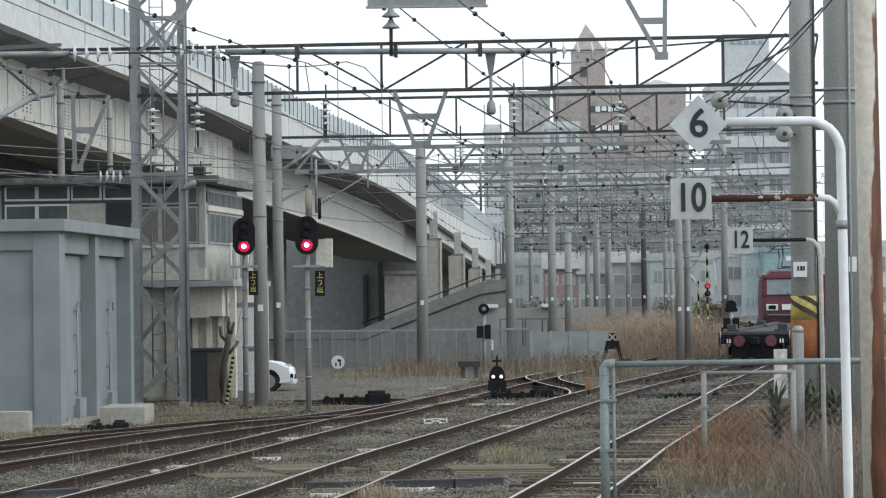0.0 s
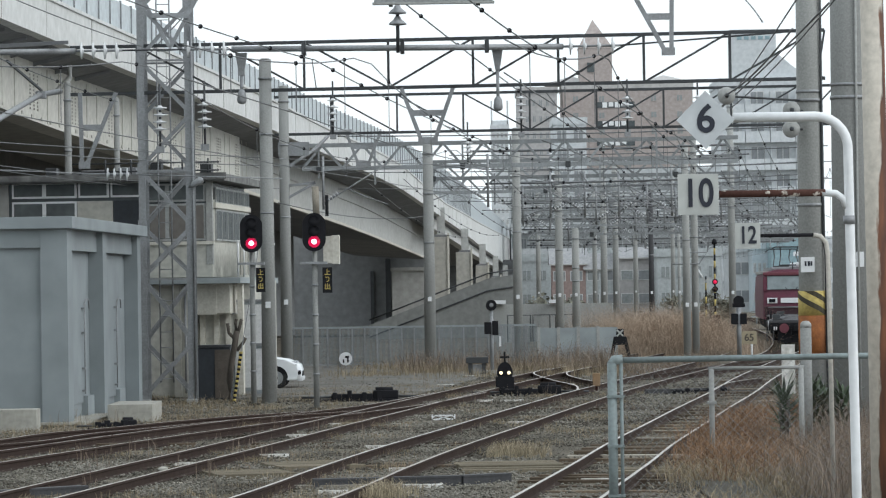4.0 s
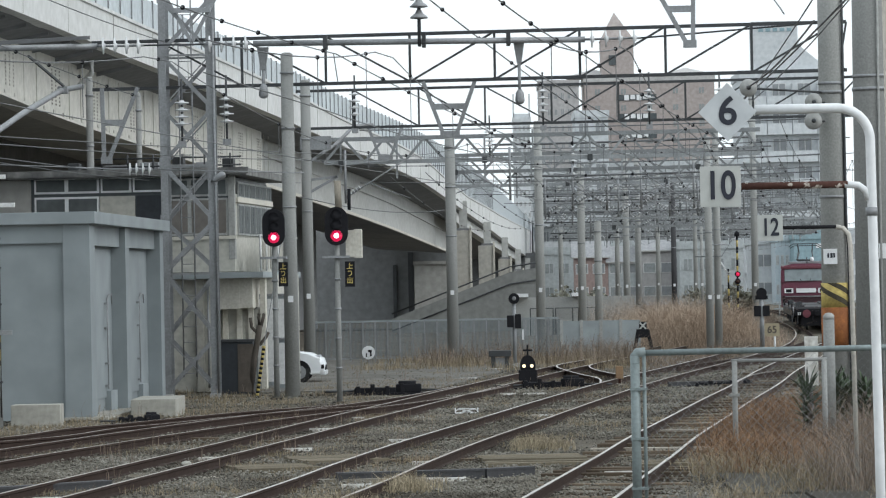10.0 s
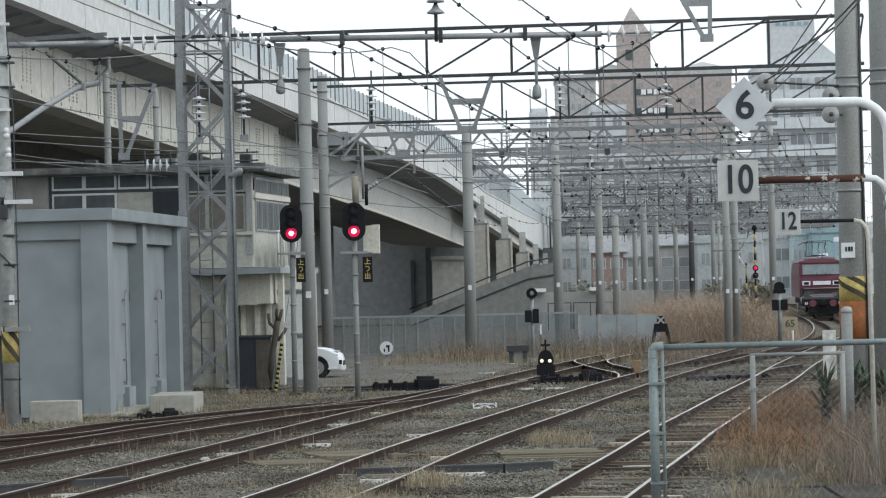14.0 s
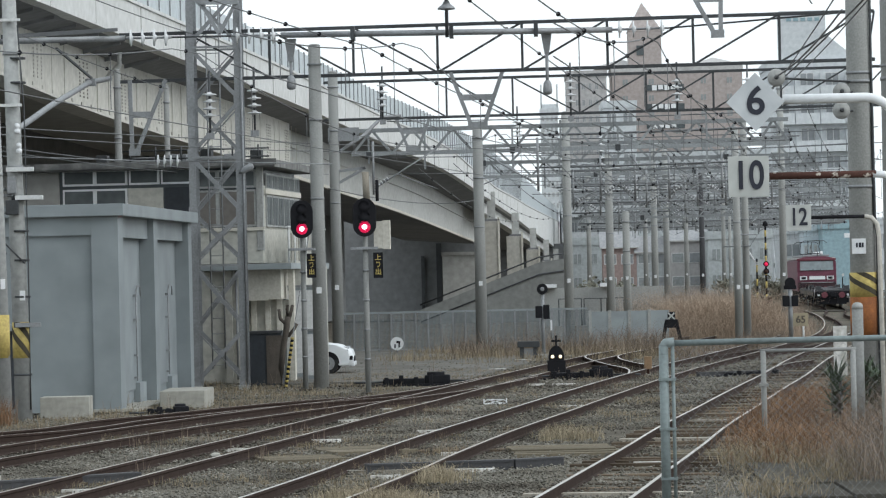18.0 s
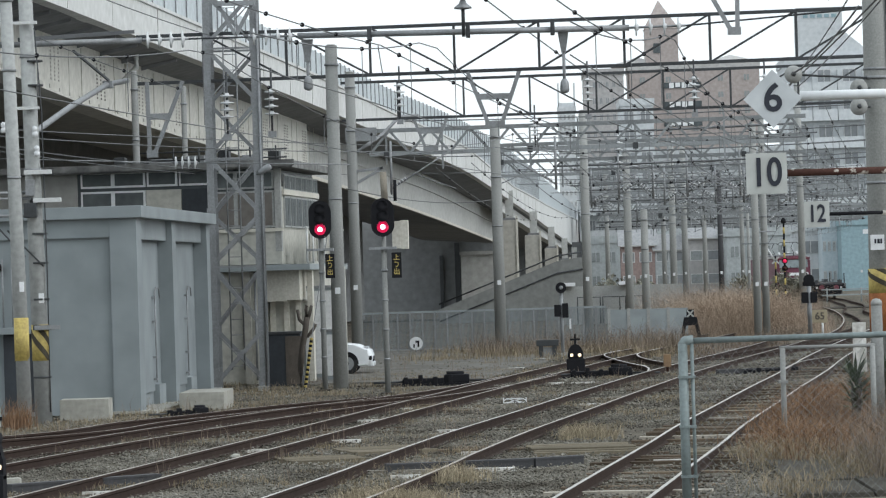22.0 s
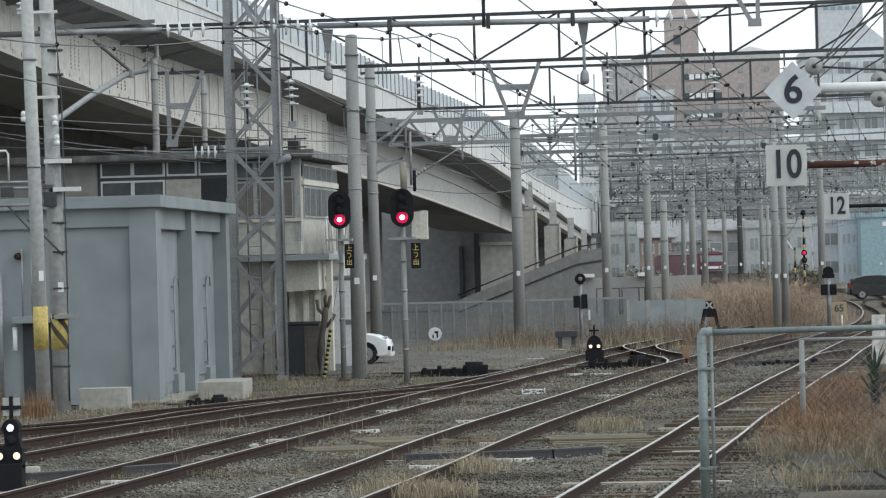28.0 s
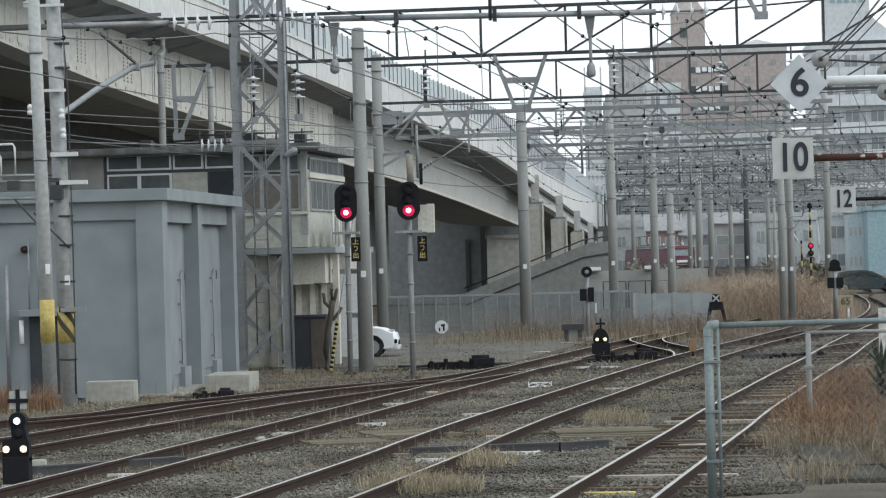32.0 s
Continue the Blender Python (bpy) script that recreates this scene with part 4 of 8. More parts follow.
span((4.98, 47.00, 6.42), (7.05, 95.00, 7.37), 0.016, 0.05)
span((4.60, 60.00, 5.92), (4.74, 49.50, 6.27), 0.015, 0.1)
span((6.35, 80.00, 9.27), (5.25, 60.00, 7.14), 0.013, -0.1)
span((-4.32, 91.00, 5.03), (-0.55, 150.00, 5.95), 0.014, 0.3)
span((-3.42, 91.00, 8.62), (-3.32, 91.00, 7.87), 0.014, 0.0)
for k in range(7):
    y = (130, 150, 168, 188, 212, 240, 275)[k]
    for dz, r in ((0.75, 0.022), (-0.55, 0.016), (-1.15, 0.014)):
        x0, x1 = (-4.0, 0.0, 1.5, 3.0, 4.0, 5.0, 6.0)[k], (14.5, 15.5, 17, 18, 20, 22, 25)[k]
        zb = 7.6 + dz
        span((x0, y - 0.6, zb), (x1, y - 2.4, zb + 0.1), r, 0.12, 4.0 if dz == -0.55 else 0.0, 0.035)
for y, xa, xb, z, r in ((136, 0.8, 10.4, 7.98, 0.045), (137, 0.4, 11.0, 7.52, 0.04), (146, 1.6, 11.6, 7.05, 0.04), (160, 1.9, 13.2, 8.5, 0.035), (178, 2.6, 14.6, 7.0, 0.04), (198, 3.4, 16.2, 7.2, 0.045), (205, 3.6, 17.0, 6.7, 0.045), (232, 4.6, 20.6, 6.6, 0.05), (268, 5.8, 25.0, 6.4, 0.055), (300, 6.4, 28.6, 6.4, 0.06)):
    span((xa, y, z), (xb, y - 1.4, z + 0.06), r, 0.03, 1.9, r * 1.5, 6)
for k in range(12):
    x = -3 + 2.1 * k
    span((x * 0.55 - 1.0, 118, 6.3 + 0.12 * (k % 4)), (x * 1.05 + 4.5, 260, 6.6 + 0.1 * (k % 3)), 0.013, 0.6, 16.0, 0.04, 14)


def bracket_arm(x, y, z, s):
    """A cantilever bracket that holds the contact wire."""
    th = thing("cantilever_bracket", "hinged tubular cantilever bracket with an insulator", "bracket", (x, y, z), group="cantilever brackets")
    part("stay", R((0, 0, 0.75), (s * 2.2, 0, 0.95), 0.025, seg=6), M_STEEL, th)
    part("brace", R((0, 0, -0.4), (s * 2.2, 0, 0.95), 0.03, seg=6), M_STEEL, th)
    part("steady_arm", tube(bmesh.new(), [(s * 0.8, 0, 0.15), (s * 1.5, 0, -0.15), (s * 2.3, 0, -0.45)], 0.02, 6), M_STEEL, th)
    part("drop_post", R((0, 0, -0.6), (0, 0, 1.3), 0.045, seg=8), M_STEEL, th)
    disc_string("insulator", th, (s * 0.15, 0, -0.28), (s * 0.55, 0, 0.0), 4, 0.1)


for x, y, s in ((-4.49, 128.4, 1), (1.37, 128.4, -1), (4.17, 149, 1), (6.99, 149, 1), (6.78, 167, 1), (9.14, 167, -1), (10.46, 167, 1), (8.17, 187, 1), (11.12, 187, -1), (13.47, 187, 1), (9.88, 211, 1), (13.86, 211, -1), (12.69, 239, 1), (16.07, 239, 1), (19.08, 239, -1), (5.6, 149.4, -1), (9.2, 149.4, -1), (3.4, 167.4, 1), (12.6, 167.4, -1), (5.2, 187.5, -1), (9.6, 187.5, -1), (7.4, 225, 1), (11.6, 225, -1), (15.2, 225, 1), (8.4, 257, 1), (13.0, 257, -1), (17.6, 257, 1), (10.2, 274, -1), (14.8, 274, 1), (19.6, 274, -1), (12.4, 309, 1), (17.2, 309, -1), (22.0, 309, 1)):
    bracket_arm(x, y, 6.3, s)

# ---- lattice tower ----


def lattice_tower():
    d, xl, xr = 91.5, -7.80, -6.60
    th = thing("lattice_tower", "galvanised steel lattice tower with ladder", "tower", ((xl + xr) / 2, d, 0))
    w, top = (xr - xl) / 2, 11.6
    for sx in (-1, 1):
        for sy in (0, 1):
            bm = box(bmesh.new(), -0.085, 0.085, -0.012, 0.012, 0, top)
            box(bm, -0.06 * sx - 0.012, -0.06 * sx + 0.012, 0.012, 0.1, 0, top)
            leg = part("leg", bm, M_STEEL, th)
            leg.location = (sx * w, sy * 1.1, -0.05)
    bays = [0.2, 1.62, 3.25, 4.55, 6.0, 7.4, 8.8, 10.2, 11.5]
    for k, (z0, z1) in enumerate(zip(bays, bays[1:])):
        z1 -= 0.12
        for sy, up in ((0, 1 if k % 2 == 0 else -1), (1.1, -1 if k % 2 == 0 else 1)):
            for u in (-0.035, 0.035):
                part("brace", bar(bmesh.new(), (-w * up, sy, z0 + u), (w * up, sy, z1 + u), 0.03, 0.05), M_STEEL, th)
            part("counter_brace", bar(bmesh.new(), (w * up, sy + 0.04, z0), (-w * up, sy + 0.04, z1), 0.045, 0.03), M_STEEL, th)
            if k in (2, 4, 6):
                part("tie", bar(bmesh.new(), (-w, sy, z0 - 0.1), (w, sy, z0 - 0.1), 0.06, 0.05), M_STEEL, th)
        for sx in (-1, 1):
            part("brace", bar(bmesh.new(), (sx * w, 0 if k % 2 else 1.1, z0), (sx * w, 1.1 if k % 2 else 0, z1), 0.04, 0.04), M_STEEL, th)
            part("gusset", B(sx * w - 0.11, sx * w + 0.11, -0.02, 0.015, z0 - 0.16, z0 + 0.1), M_STEEL, th)
    lad = part("ladder", R((-0.26, 0.95, 0.5), (-0.26, 0.95, top - 0.5), 0.02, seg=6), M_STEEL, th)
    part("ladder_rail", R((0.07, 0.95, 0.5), (0.07, 0.95, top - 0.5), 0.02, seg=6), M_STEEL, lad)
    for k in range(27):
        part("rung", R((-0.26, 0.95, 0.6 + k * 0.4), (0.07, 0.95, 0.6 + k * 0.4), 0.012, seg=6), M_STEEL, lad)
    part("conduit", R((w + 0.1, -0.05, 0.1), (w + 0.1, -0.05, top - 2), 0.03, seg=8), M_STEEL, th)
    zl = 5.57
    arm = part("lamp_arm", R((w, -0.1, zl - 0.1), (w + 0.16, -0.3, zl - 0.02), 0.025, seg=8), M_STEEL, th)
    part("flood_lamp", lathe(bmesh.new(), [(0.03, -0.2), (0.07, -0.12), (0.095, 0.08), (0.08, 0.18), (0.02, 0.2)], 14, m=pose(w + 0.2, -0.35, zl, 0, 60, 0)), M_STEEL, arm, "grey floodlight housing")
    for sx in (-1, 1):
        part("footing", B(sx * w - 0.14, sx * w + 0.14, -0.15, 0.15, -0.1, 0.1, 0.02), M_CONCRETE, th)


lattice_tower()

# ---- viaduct ----
VIA = [(-12.55, 78.00, 12.09), (-12.07, 99.00, 12.46), (-10.61, 117.00, 12.34), (-8.51, 143.00, 12.24), (-6.30, 182.00, 12.32), (-2.92, 228.00, 12.29), (0.82, 300.00, 11.95), (3.98, 380.00, 11.69), (7.94, 500.00, 11.74), (10.65, 640.00, 12.75)]
VIA_LINE = spline(VIA, 2.0)
VIA_T = np.gradient(VIA_LINE[:, :2], axis=0)
VIA_T /= np.linalg.norm(VIA_T, axis=1)[:, None]


def sweep(name, i0, i1, profile, mat, parent, step=3, label=""):
    """Sweeps a (sideways, height) outline along the viaduct; the outline may be a function of the distance."""
    idx = list(range(i0, i1, step)) + [i1]
    bm = bmesh.new()
    prev = None
    for i in idx:
        (x, y, z), (tx, ty) = VIA_LINE[i], VIA_T[i]
        pr = profile(y) if callable(profile) else profile
        ring = [bm.verts.new((x + ty * u, y - tx * u, z + h)) for u, h in pr]
        if prev:
            for k in range(len(ring)):
                bm.faces.new((prev[k], prev[(k + 1) % len(ring)], ring[(k + 1) % len(ring)], ring[k]))
        else:
            bm.faces.new(ring)
        prev = ring
    bm.faces.new(prev[::-1])
    return part(name, bm, mat, parent, label)


def at_y(y):
    return int(np.argmin(np.abs(VIA_LINE[:, 1] - y)))


def viaduct():
    th = thing("viaduct", "pale concrete viaduct with steel girders and barrier panels", "viaduct", kind="structure")
    n = len(VIA_LINE) - 1
    cuts = list(range(0, n, 10))
    low = lambda y: float(np.interp(y, [60, 80, 90, 100, 110, 120, 150, 160, 180, 200, 220, 240, 262, 288], [-2.9, -3.4, -3.74, -4.06, -4.36, -4.5, -5.0, -4.8, -5.05, -5.45, -5.85, -6.15, -6.42, -6.7]))
    top = lambda y: float(np.interp(y, [0, 100, 166, 205, 228, 251, 276, 340, 500, 640], [-0.9, -0.92, -1.05, -1.3, -1.6, -2.2, -2.6, -2.5, -1.7, -1.7]))
    bot = lambda y: float(np.interp(y, [0, 100, 154, 181, 205, 228, 251, 276, 340, 500, 640], [-2.0, -2.12, -2.36, -2.52, -2.85, -3.15, -3.55, -3.9, -4.6, -5.8, -6.0]))
    for a, b in zip(cuts, cuts[1:] + [n]):
        if b - a > 1:
            sweep("parapet", a, b, lambda y: [(0.0, top(y)), (0.06, top(y)), (0.06, top(y) - 0.1), (0.0, top(y) - 0.12), (0.0, bot(y)), (-0.35, bot(y) - 0.05), (-0.35, top(y))], M_VIADUCT, th)
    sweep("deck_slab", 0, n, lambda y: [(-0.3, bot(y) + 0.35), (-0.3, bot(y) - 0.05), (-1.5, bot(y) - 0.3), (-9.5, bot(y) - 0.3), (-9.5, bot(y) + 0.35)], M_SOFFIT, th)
    i1, i2, i3 = at_y(160), at_y(288), n
    sweep("steel_girder", 0, i1 - 1, lambda y: [(-1.5, bot(y) - 0.28), (-1.5, low(y)), (-1.75, low(y)), (-1.75, bot(y) - 0.28)], M_GIRDER, th, label="cream riveted steel girder")
    sweep("bottom_flange", 0, i1 - 1, lambda y: [(-1.3, low(y) + 0.06), (-1.3, low(y)), (-2.1, low(y)), (-2.1, low(y) + 0.06)], M_GIRDER, th)
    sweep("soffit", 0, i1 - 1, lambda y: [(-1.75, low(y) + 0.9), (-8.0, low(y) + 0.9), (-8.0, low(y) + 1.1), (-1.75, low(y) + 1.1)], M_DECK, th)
    at_line = lambda y: (float(np.interp(y, VIA_LINE[:200, 1], VIA_LINE[:200, 0])), float(np.interp(y, VIA_LINE[:200, 1], VIA_LINE[:200, 2])))
    rv = bmesh.new()
    for y in np.arange(82, 158, 1.4):
        x, z = at_line(y)
        box(rv, x - 1.5, x - 1.47, y, y + 0.62, z + low(y) + 0.17, z + low(y) + 0.28, 0.02)
        if y < 126:
            box(rv, x - 1.5, x - 1.475, y + 0.2, y + 0.6, z + bot(y) - 0.62, z + bot(y) - 0.54)
    for y in np.arange(83.4, 158, 6.6):
        for dy in (0.0, 0.55, 1.1):
            x, z = at_line(y + dy)
            for zz in np.arange(low(y) + 0.42, bot(y) - 0.66, 0.115):
                box(rv, x - 1.5, x - 1.465, y + dy, y + dy + 0.12, z + zz, z + zz + 0.055)
    # thin stiffeners between the rivet rows
    for y in np.arange(83.4, 158, 6.6):
        for dy in (2.6, 4.4):
            x, z = at_line(y + dy)
            part("stiffener", B(x - 1.5, x - 1.475, y + dy, y + dy + 0.03, z + low(y) + 0.1, z + bot(y) - 0.4), M_GIRDER, th)
    # brackets below the overhanging edge
    for y in np.arange(84, 119, 3.3):
        x, z = at_line(y)
        inner = -1.5
        bk = bmesh.new()
        q = [bk.verts.new((x + u, y + dy, z + bot(y) + h)) for dy in (0, 0.12) for u, h in ((inner, -0.28), (-0.35, -0.08), (-0.35, -0.16), (inner, -0.42))]
        for f in ((0, 1, 2, 3), (7, 6, 5, 4), (0, 4, 5, 1), (1, 5, 6, 2), (2, 6, 7, 3), (3, 7, 4, 0)):
            bk.faces.new([q[k] for k in f])
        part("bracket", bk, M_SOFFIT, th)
    part("drain_pipe", tube(bmesh.new(), [(at_line(113)[0] - 0.9, 113, at_line(113)[1] + bot(113) - 0.2), (at_line(113)[0] - 0.9, 113, at_line(113)[1] + bot(113) - 0.6), (at_line(113)[0] - 1.3, 113, at_line(113)[1] + bot(113) - 1.0)], 0.09, 10), M_FRAME, th)
    # damp-stained joints and formwork lines on the parapet
    for y in np.arange(84, 330, 7.0):
        x, z = at_line(min(y, 320))
        part("joint_strip", B(x - 0.01, x + 0.012, y, y + 0.05, z + bot(y) + 0.02, z + top(y) - 0.13), M_DECK, th)
    rivet = part("rivets", rv, M_RIVET, th)
    rivet["kind"] = "stuff"
    sweep("box_girder", i1, i2, lambda y: [(-2.2, bot(y) - 0.28), (-2.2, low(y)), (-2.6, low(y)), (-8.0, low(y) + 0.4), (-8.0, bot(y) - 0.28)], M_BOXGIRDER, th, label="grey concrete box girder")
    # Thin dark sheet below the girder; its colour carries the underside's shade.
    sweep("girder_underside", i1, i2, lambda y: [(-2.3, low(y) - 0.012), (-2.6, low(y) - 0.03), (-8.0, low(y) + 0.36), (-8.0, low(y) + 0.39), (-2.6, low(y) - 0.006)], M_SOFFIT, th, label="underside sheet of the box girder with shade painted in")
    sweep("ledge", i1, i2, lambda y: [(-2.12, bot(y) * 0.6 + low(y) * 0.4), (-2.12, bot(y) * 0.6 + low(y) * 0.4 - 0.12), (-2.25, bot(y) * 0.6 + low(y) * 0.4 - 0.12), (-2.25, bot(y) * 0.6 + low(y) * 0.4)], M_BOXGIRDER, th)
    # Pale strip that paints the bright lit lower edge of the girder.
    sweep("lit_edge_strip", i1, i2, lambda y: [(-2.1, low(y) + 0.12), (-2.1, low(y) - 0.03), (-2.22, low(y) - 0.03), (-2.22, low(y) + 0.12)], M_WHITECONC, th)
    sweep("edge_beam", at_y(270), i3, lambda y: [(-0.6, bot(y)), (-0.6, bot(y) - 0.85), (-1.3, bot(y) - 0.85), (-1.3, bot(y))], M_VIADUCT, th)
    sweep("back_wall", 0, at_y(240), lambda y: [(-8.2, -2.15), (-8.2, -12.4), (-8.7, -12.4), (-8.7, -2.15)], M_SHADEWALL, th, label="grey wall closing the far side")
    # barrier panels between thin posts
    for i in range(0, at_y(330)):
        (x, y, z), (tx, ty) = VIA_LINE[i], VIA_T[i]
        (x2, y2, z2) = VIA_LINE[i + 1]
        ps = part("barrier_post", bar(bmesh.new(), (x - 0.15 * ty, y, z + top(y) - 0.02), (x - 0.15 * ty, y, z + 0.05), 0.08, 0.08), M_STEEL, th)
        bm = bmesh.new()
        vs = [bm.verts.new(v) for v in ((x - 0.15, y, z + top(y)), (x2 - 0.15, y2, z2 + top(y2)), (x2 - 0.15, y2, z2), (x - 0.15, y, z), (x - 0.19, y, z + top(y)), (x2 - 0.19, y2, z2 + top(y2)), (x2 - 0.19, y2, z2), (x - 0.19, y, z))]
        for f in ((0, 1, 2, 3), (7, 6, 5, 4), (0, 4, 5, 1), (1, 5, 6, 2), (2, 6, 7, 3), (3, 7, 4, 0)):
            bm.faces.new([vs[k] for k in f])
        part("barrier_panel", bm, M_PANEL, th)
    sweep("barrier_panel", at_y(330), n, lambda y: [(-0.15, 0), (-0.15, top(y) - 0.02), (-0.2, top(y) - 0.02), (-0.2, 0)], M_PANEL, th, step=6)
    # piers
    for px, px2, y, zt, za in ((-1.29, -0.24, 268, 6.74, 8.34), (0.44, 1.66, 300, 5.93, 7.29), (2.36, 3.48, 340, 5.06, 6.49), (4.36, 5.26, 385, 4.07, 5.76), (6.35, 6.96, 430, 3.07, 5.09)):
        part("pier", B(px, px2, y, y + 1.8, 0, zt, 0.04), M_PIERSTAIN, th)
        # Added pale strip: paints the brightly lit right flank of the pier.
        part("pier_edge", B(px2, px2 + 0.16, y - 0.1, y + 0.1, 1.9, zt + 0.3, 0.02), M_WHITECONC, th, "pale strip standing for the lit pier flank")
        part("bearing_stub", B(px2 - 0.75, px2 - 0.15, y + 0.4, y + 1.2, zt, za + 0.6), M_BOXGIRDER, th)
        part("bearing_seat", B(px2 - 0.95, px2 + 0.05, y + 0.3, y + 1.4, zt, zt + 0.18), M_SOFFIT, th)
    part("pier", B(-4.74, -1.48, 289, 291.5, -0.1, 4.38, 0.05), M_DECK, th)
    part("pier_cap", B(-4.83, -1.39, 288.8, 291.5, 4.38, 4.65, 0.02), M_DECK, th)
    # The abutment is coloured dark for the shade of the deck above.
    part("abutment_wall", B(-17.82, -0.90, 292, 294, -0.1, 10.2), M_SHADEWALL, th)
    part("wall_rib", B(-5.27, -4.86, 291.5, 292, -0.1, 5.4), M_DARKSTEEL, th)
    part("wall_rib", B(-6.50, -6.23, 291.6, 292, -0.1, 4.4), M_DARKSTEEL, th)
    part("far_wall", B(-2.83, 8.57, 455, 456, -0.1, 6.51), M_SHADEWALL, th)


viaduct()


def ramp_wall():
    """The sloping wall and stair rail below the far piers."""
    th = thing("ramp_wall", "grey concrete ramp wall with a dark handrail", "wall", kind="structure")
    bm = bmesh.new()
    d = 210.0
    prof = [(-4.79, -0.1), (-4.79, 0.80), (-1.65, 1.98), (2.15, 3.41), (3.96, 3.66), (3.96, -0.1)]
    f = [bm.verts.new((x, d, z)) for x, z in prof]
    b = [bm.verts.new((x, d + 0.6, z)) for x, z in prof]
    bm.faces.new(f), bm.faces.new(b[::-1])
    for k in range(len(prof)):
        bm.faces.new((f[k], b[k], b[(k + 1) % len(prof)], f[(k + 1) % len(prof)]))
    part("wall", bm, M_RAMP, th)
    for dz in (0.3, -0.7):
        part("handrail", tube(bmesh.new(), [(prof[k][0], d - 0.05, prof[k][1] + dz) for k in (1, 2, 3, 4)], 0.05, 6), M_DARKSTEEL, th)
    lw = thing("low_wall", "low grey concrete wall with a pale coping", "wall", kind="structure")
    part("wall", B(2.22, 8.47, 190, 190.4, -0.1, 1.98), M_CONCRETE, lw)
    for x in (2.95, 5.17, 4.28):
        part("rail_frame", tube(bmesh.new(), [(x, 189.5, 0), (x, 189.5, 1.4), (x + 1.2, 189.5, 1.4), (x + 1.2, 189.5, 0)], 0.04, 6), M_DARKSTEEL, lw)
    for x in (2.26, 5.15):
        part("white_coping", B(x, x + 0.6, 189.2, 190.1, 2.01, 2.19), M_WHITE, lw)


ramp_wall()

# ---- equipment hut ----


def hut():
    th = thing("equipment_hut", "blue-grey concrete equipment hut with pilasters and flat eaves", "hut", (-8.20, 77.13, 0), -2.6)
    zb, zt, ze = 3.8, 4.2, 4.46
    part("wall", B(-14, -0.34, 0.1, 12.0, 0, zt), M_HUT, th)
    part("upper_band", B(-14, -0.58, 0.02, 0.1, zb, zt), M_HUT, th)
    part("roof_slab", B(-14.3, 0.14, -0.14, 12.3, zt, ze, 0.015), M_HUT, th)
    for y0, y1 in ((0.0, 0.75), (5.4, 6.0), (11.4, 12.0)):
        part("pilaster", B(-0.58 if y0 == 0 else -0.34, 0, y0, y1, 0, zt, 0.008), M_HUT, th)
    for y0, y1 in ((0.75, 5.4), (6.0, 11.4)):
        part("upper_band", B(-0.34, -0.14, y0, y1, 3.75, zt), M_HUT, th)
        door = part("steel_door", B(-0.34, -0.3, y0 + 0.2, y1 - 0.6, 0.35, 3.7, 0.006), M_HUT, th, "pale grey steel door leaf")
        bm = R((-0.24, y0 + 3.3, 0.55), (-0.24, y0 + 3.3, 2.6), 0.016, seg=8)
        for z in (0.6, 1.1, 1.9, 2.45):
            box(bm, -0.3, -0.22, y0 + 3.2, y0 + 3.4, z, z + 0.045)
        part("lock_rod", bm, M_STEEL, door)
        part("handle", tube(bmesh.new(), [(-0.24, y0 + 3.3, 2.55), (-0.22, y0 + 3.35, 2.68), (-0.2, y0 + 3.7, 2.66), (-0.2, y0 + 3.75, 2.45)], 0.016, 8), M_STEEL, door)
        part("sill_box", B(-0.34, -0.2, y0 + 3.4, y0 + 4.4, 0.06, 0.5), M_HUT, door)
    part("threshold", B(-0.6, 0.35, -0.1, 5.6, 0.0, 0.06), M_PLINTH, th)
    # fittings on the long face
    part("conduit", R((-2.92, -0.02, 1.9), (-2.92, -0.02, 3.4), 0.02, seg=8), M_STEEL, th)
    part("conduit", R((-2.72, -0.02, 1.9), (-2.72, -0.02, 3.5), 0.012, seg=8), M_STEEL, th)
    lamp = part("wall_lamp", R((-3.0, 0.1, 3.22), (-3.0, -0.12, 3.22), 0.08, 0.07, 14), M_BLACK, th, "small dark red warning lamp")
    part("lens", R((-3.0, -0.12, 3.22), (-3.0, -0.16, 3.22), 0.055, 0.03, 12), M_RUST, lamp)
    part("door_hood", B(-3.12, -2.12, -0.25, 0.1, 1.78, 1.92, 0.01), M_HUT, th)
    part("side_door", B(-2.95, -2.3, 0.04, 0.1, 0.1, 1.78), M_DOORDARK, th, "dark steel side door")
    part("tube_case", R((-3.1, -0.06, 1.2), (-3.1, -0.06, 1.7), 0.05, seg=12), M_WHITE, th)
    part("meter_pipe", R((-3.4, -0.06, 0.1), (-3.4, -0.06, 2.9), 0.045, seg=10), M_STEEL, th)
    b1 = thing("concrete_block", "low weathered concrete block beside the hut", "block", (-9.10, 74.4, 0), group="concrete blocks")
    part("block", B(-0.5, 0.52, 0, 0.7, -0.05, 0.43, 0.02), M_PLINTH, b1)
    b2 = thing("concrete_block", "low weathered concrete block beside the hut", "block", (-6.93, 78.69, 0), group="concrete blocks")
    part("block", B(-0.6, 0.38, 0, 2.6, -0.05, 0.37, 0.02), M_PLINTH, b2)


hut()

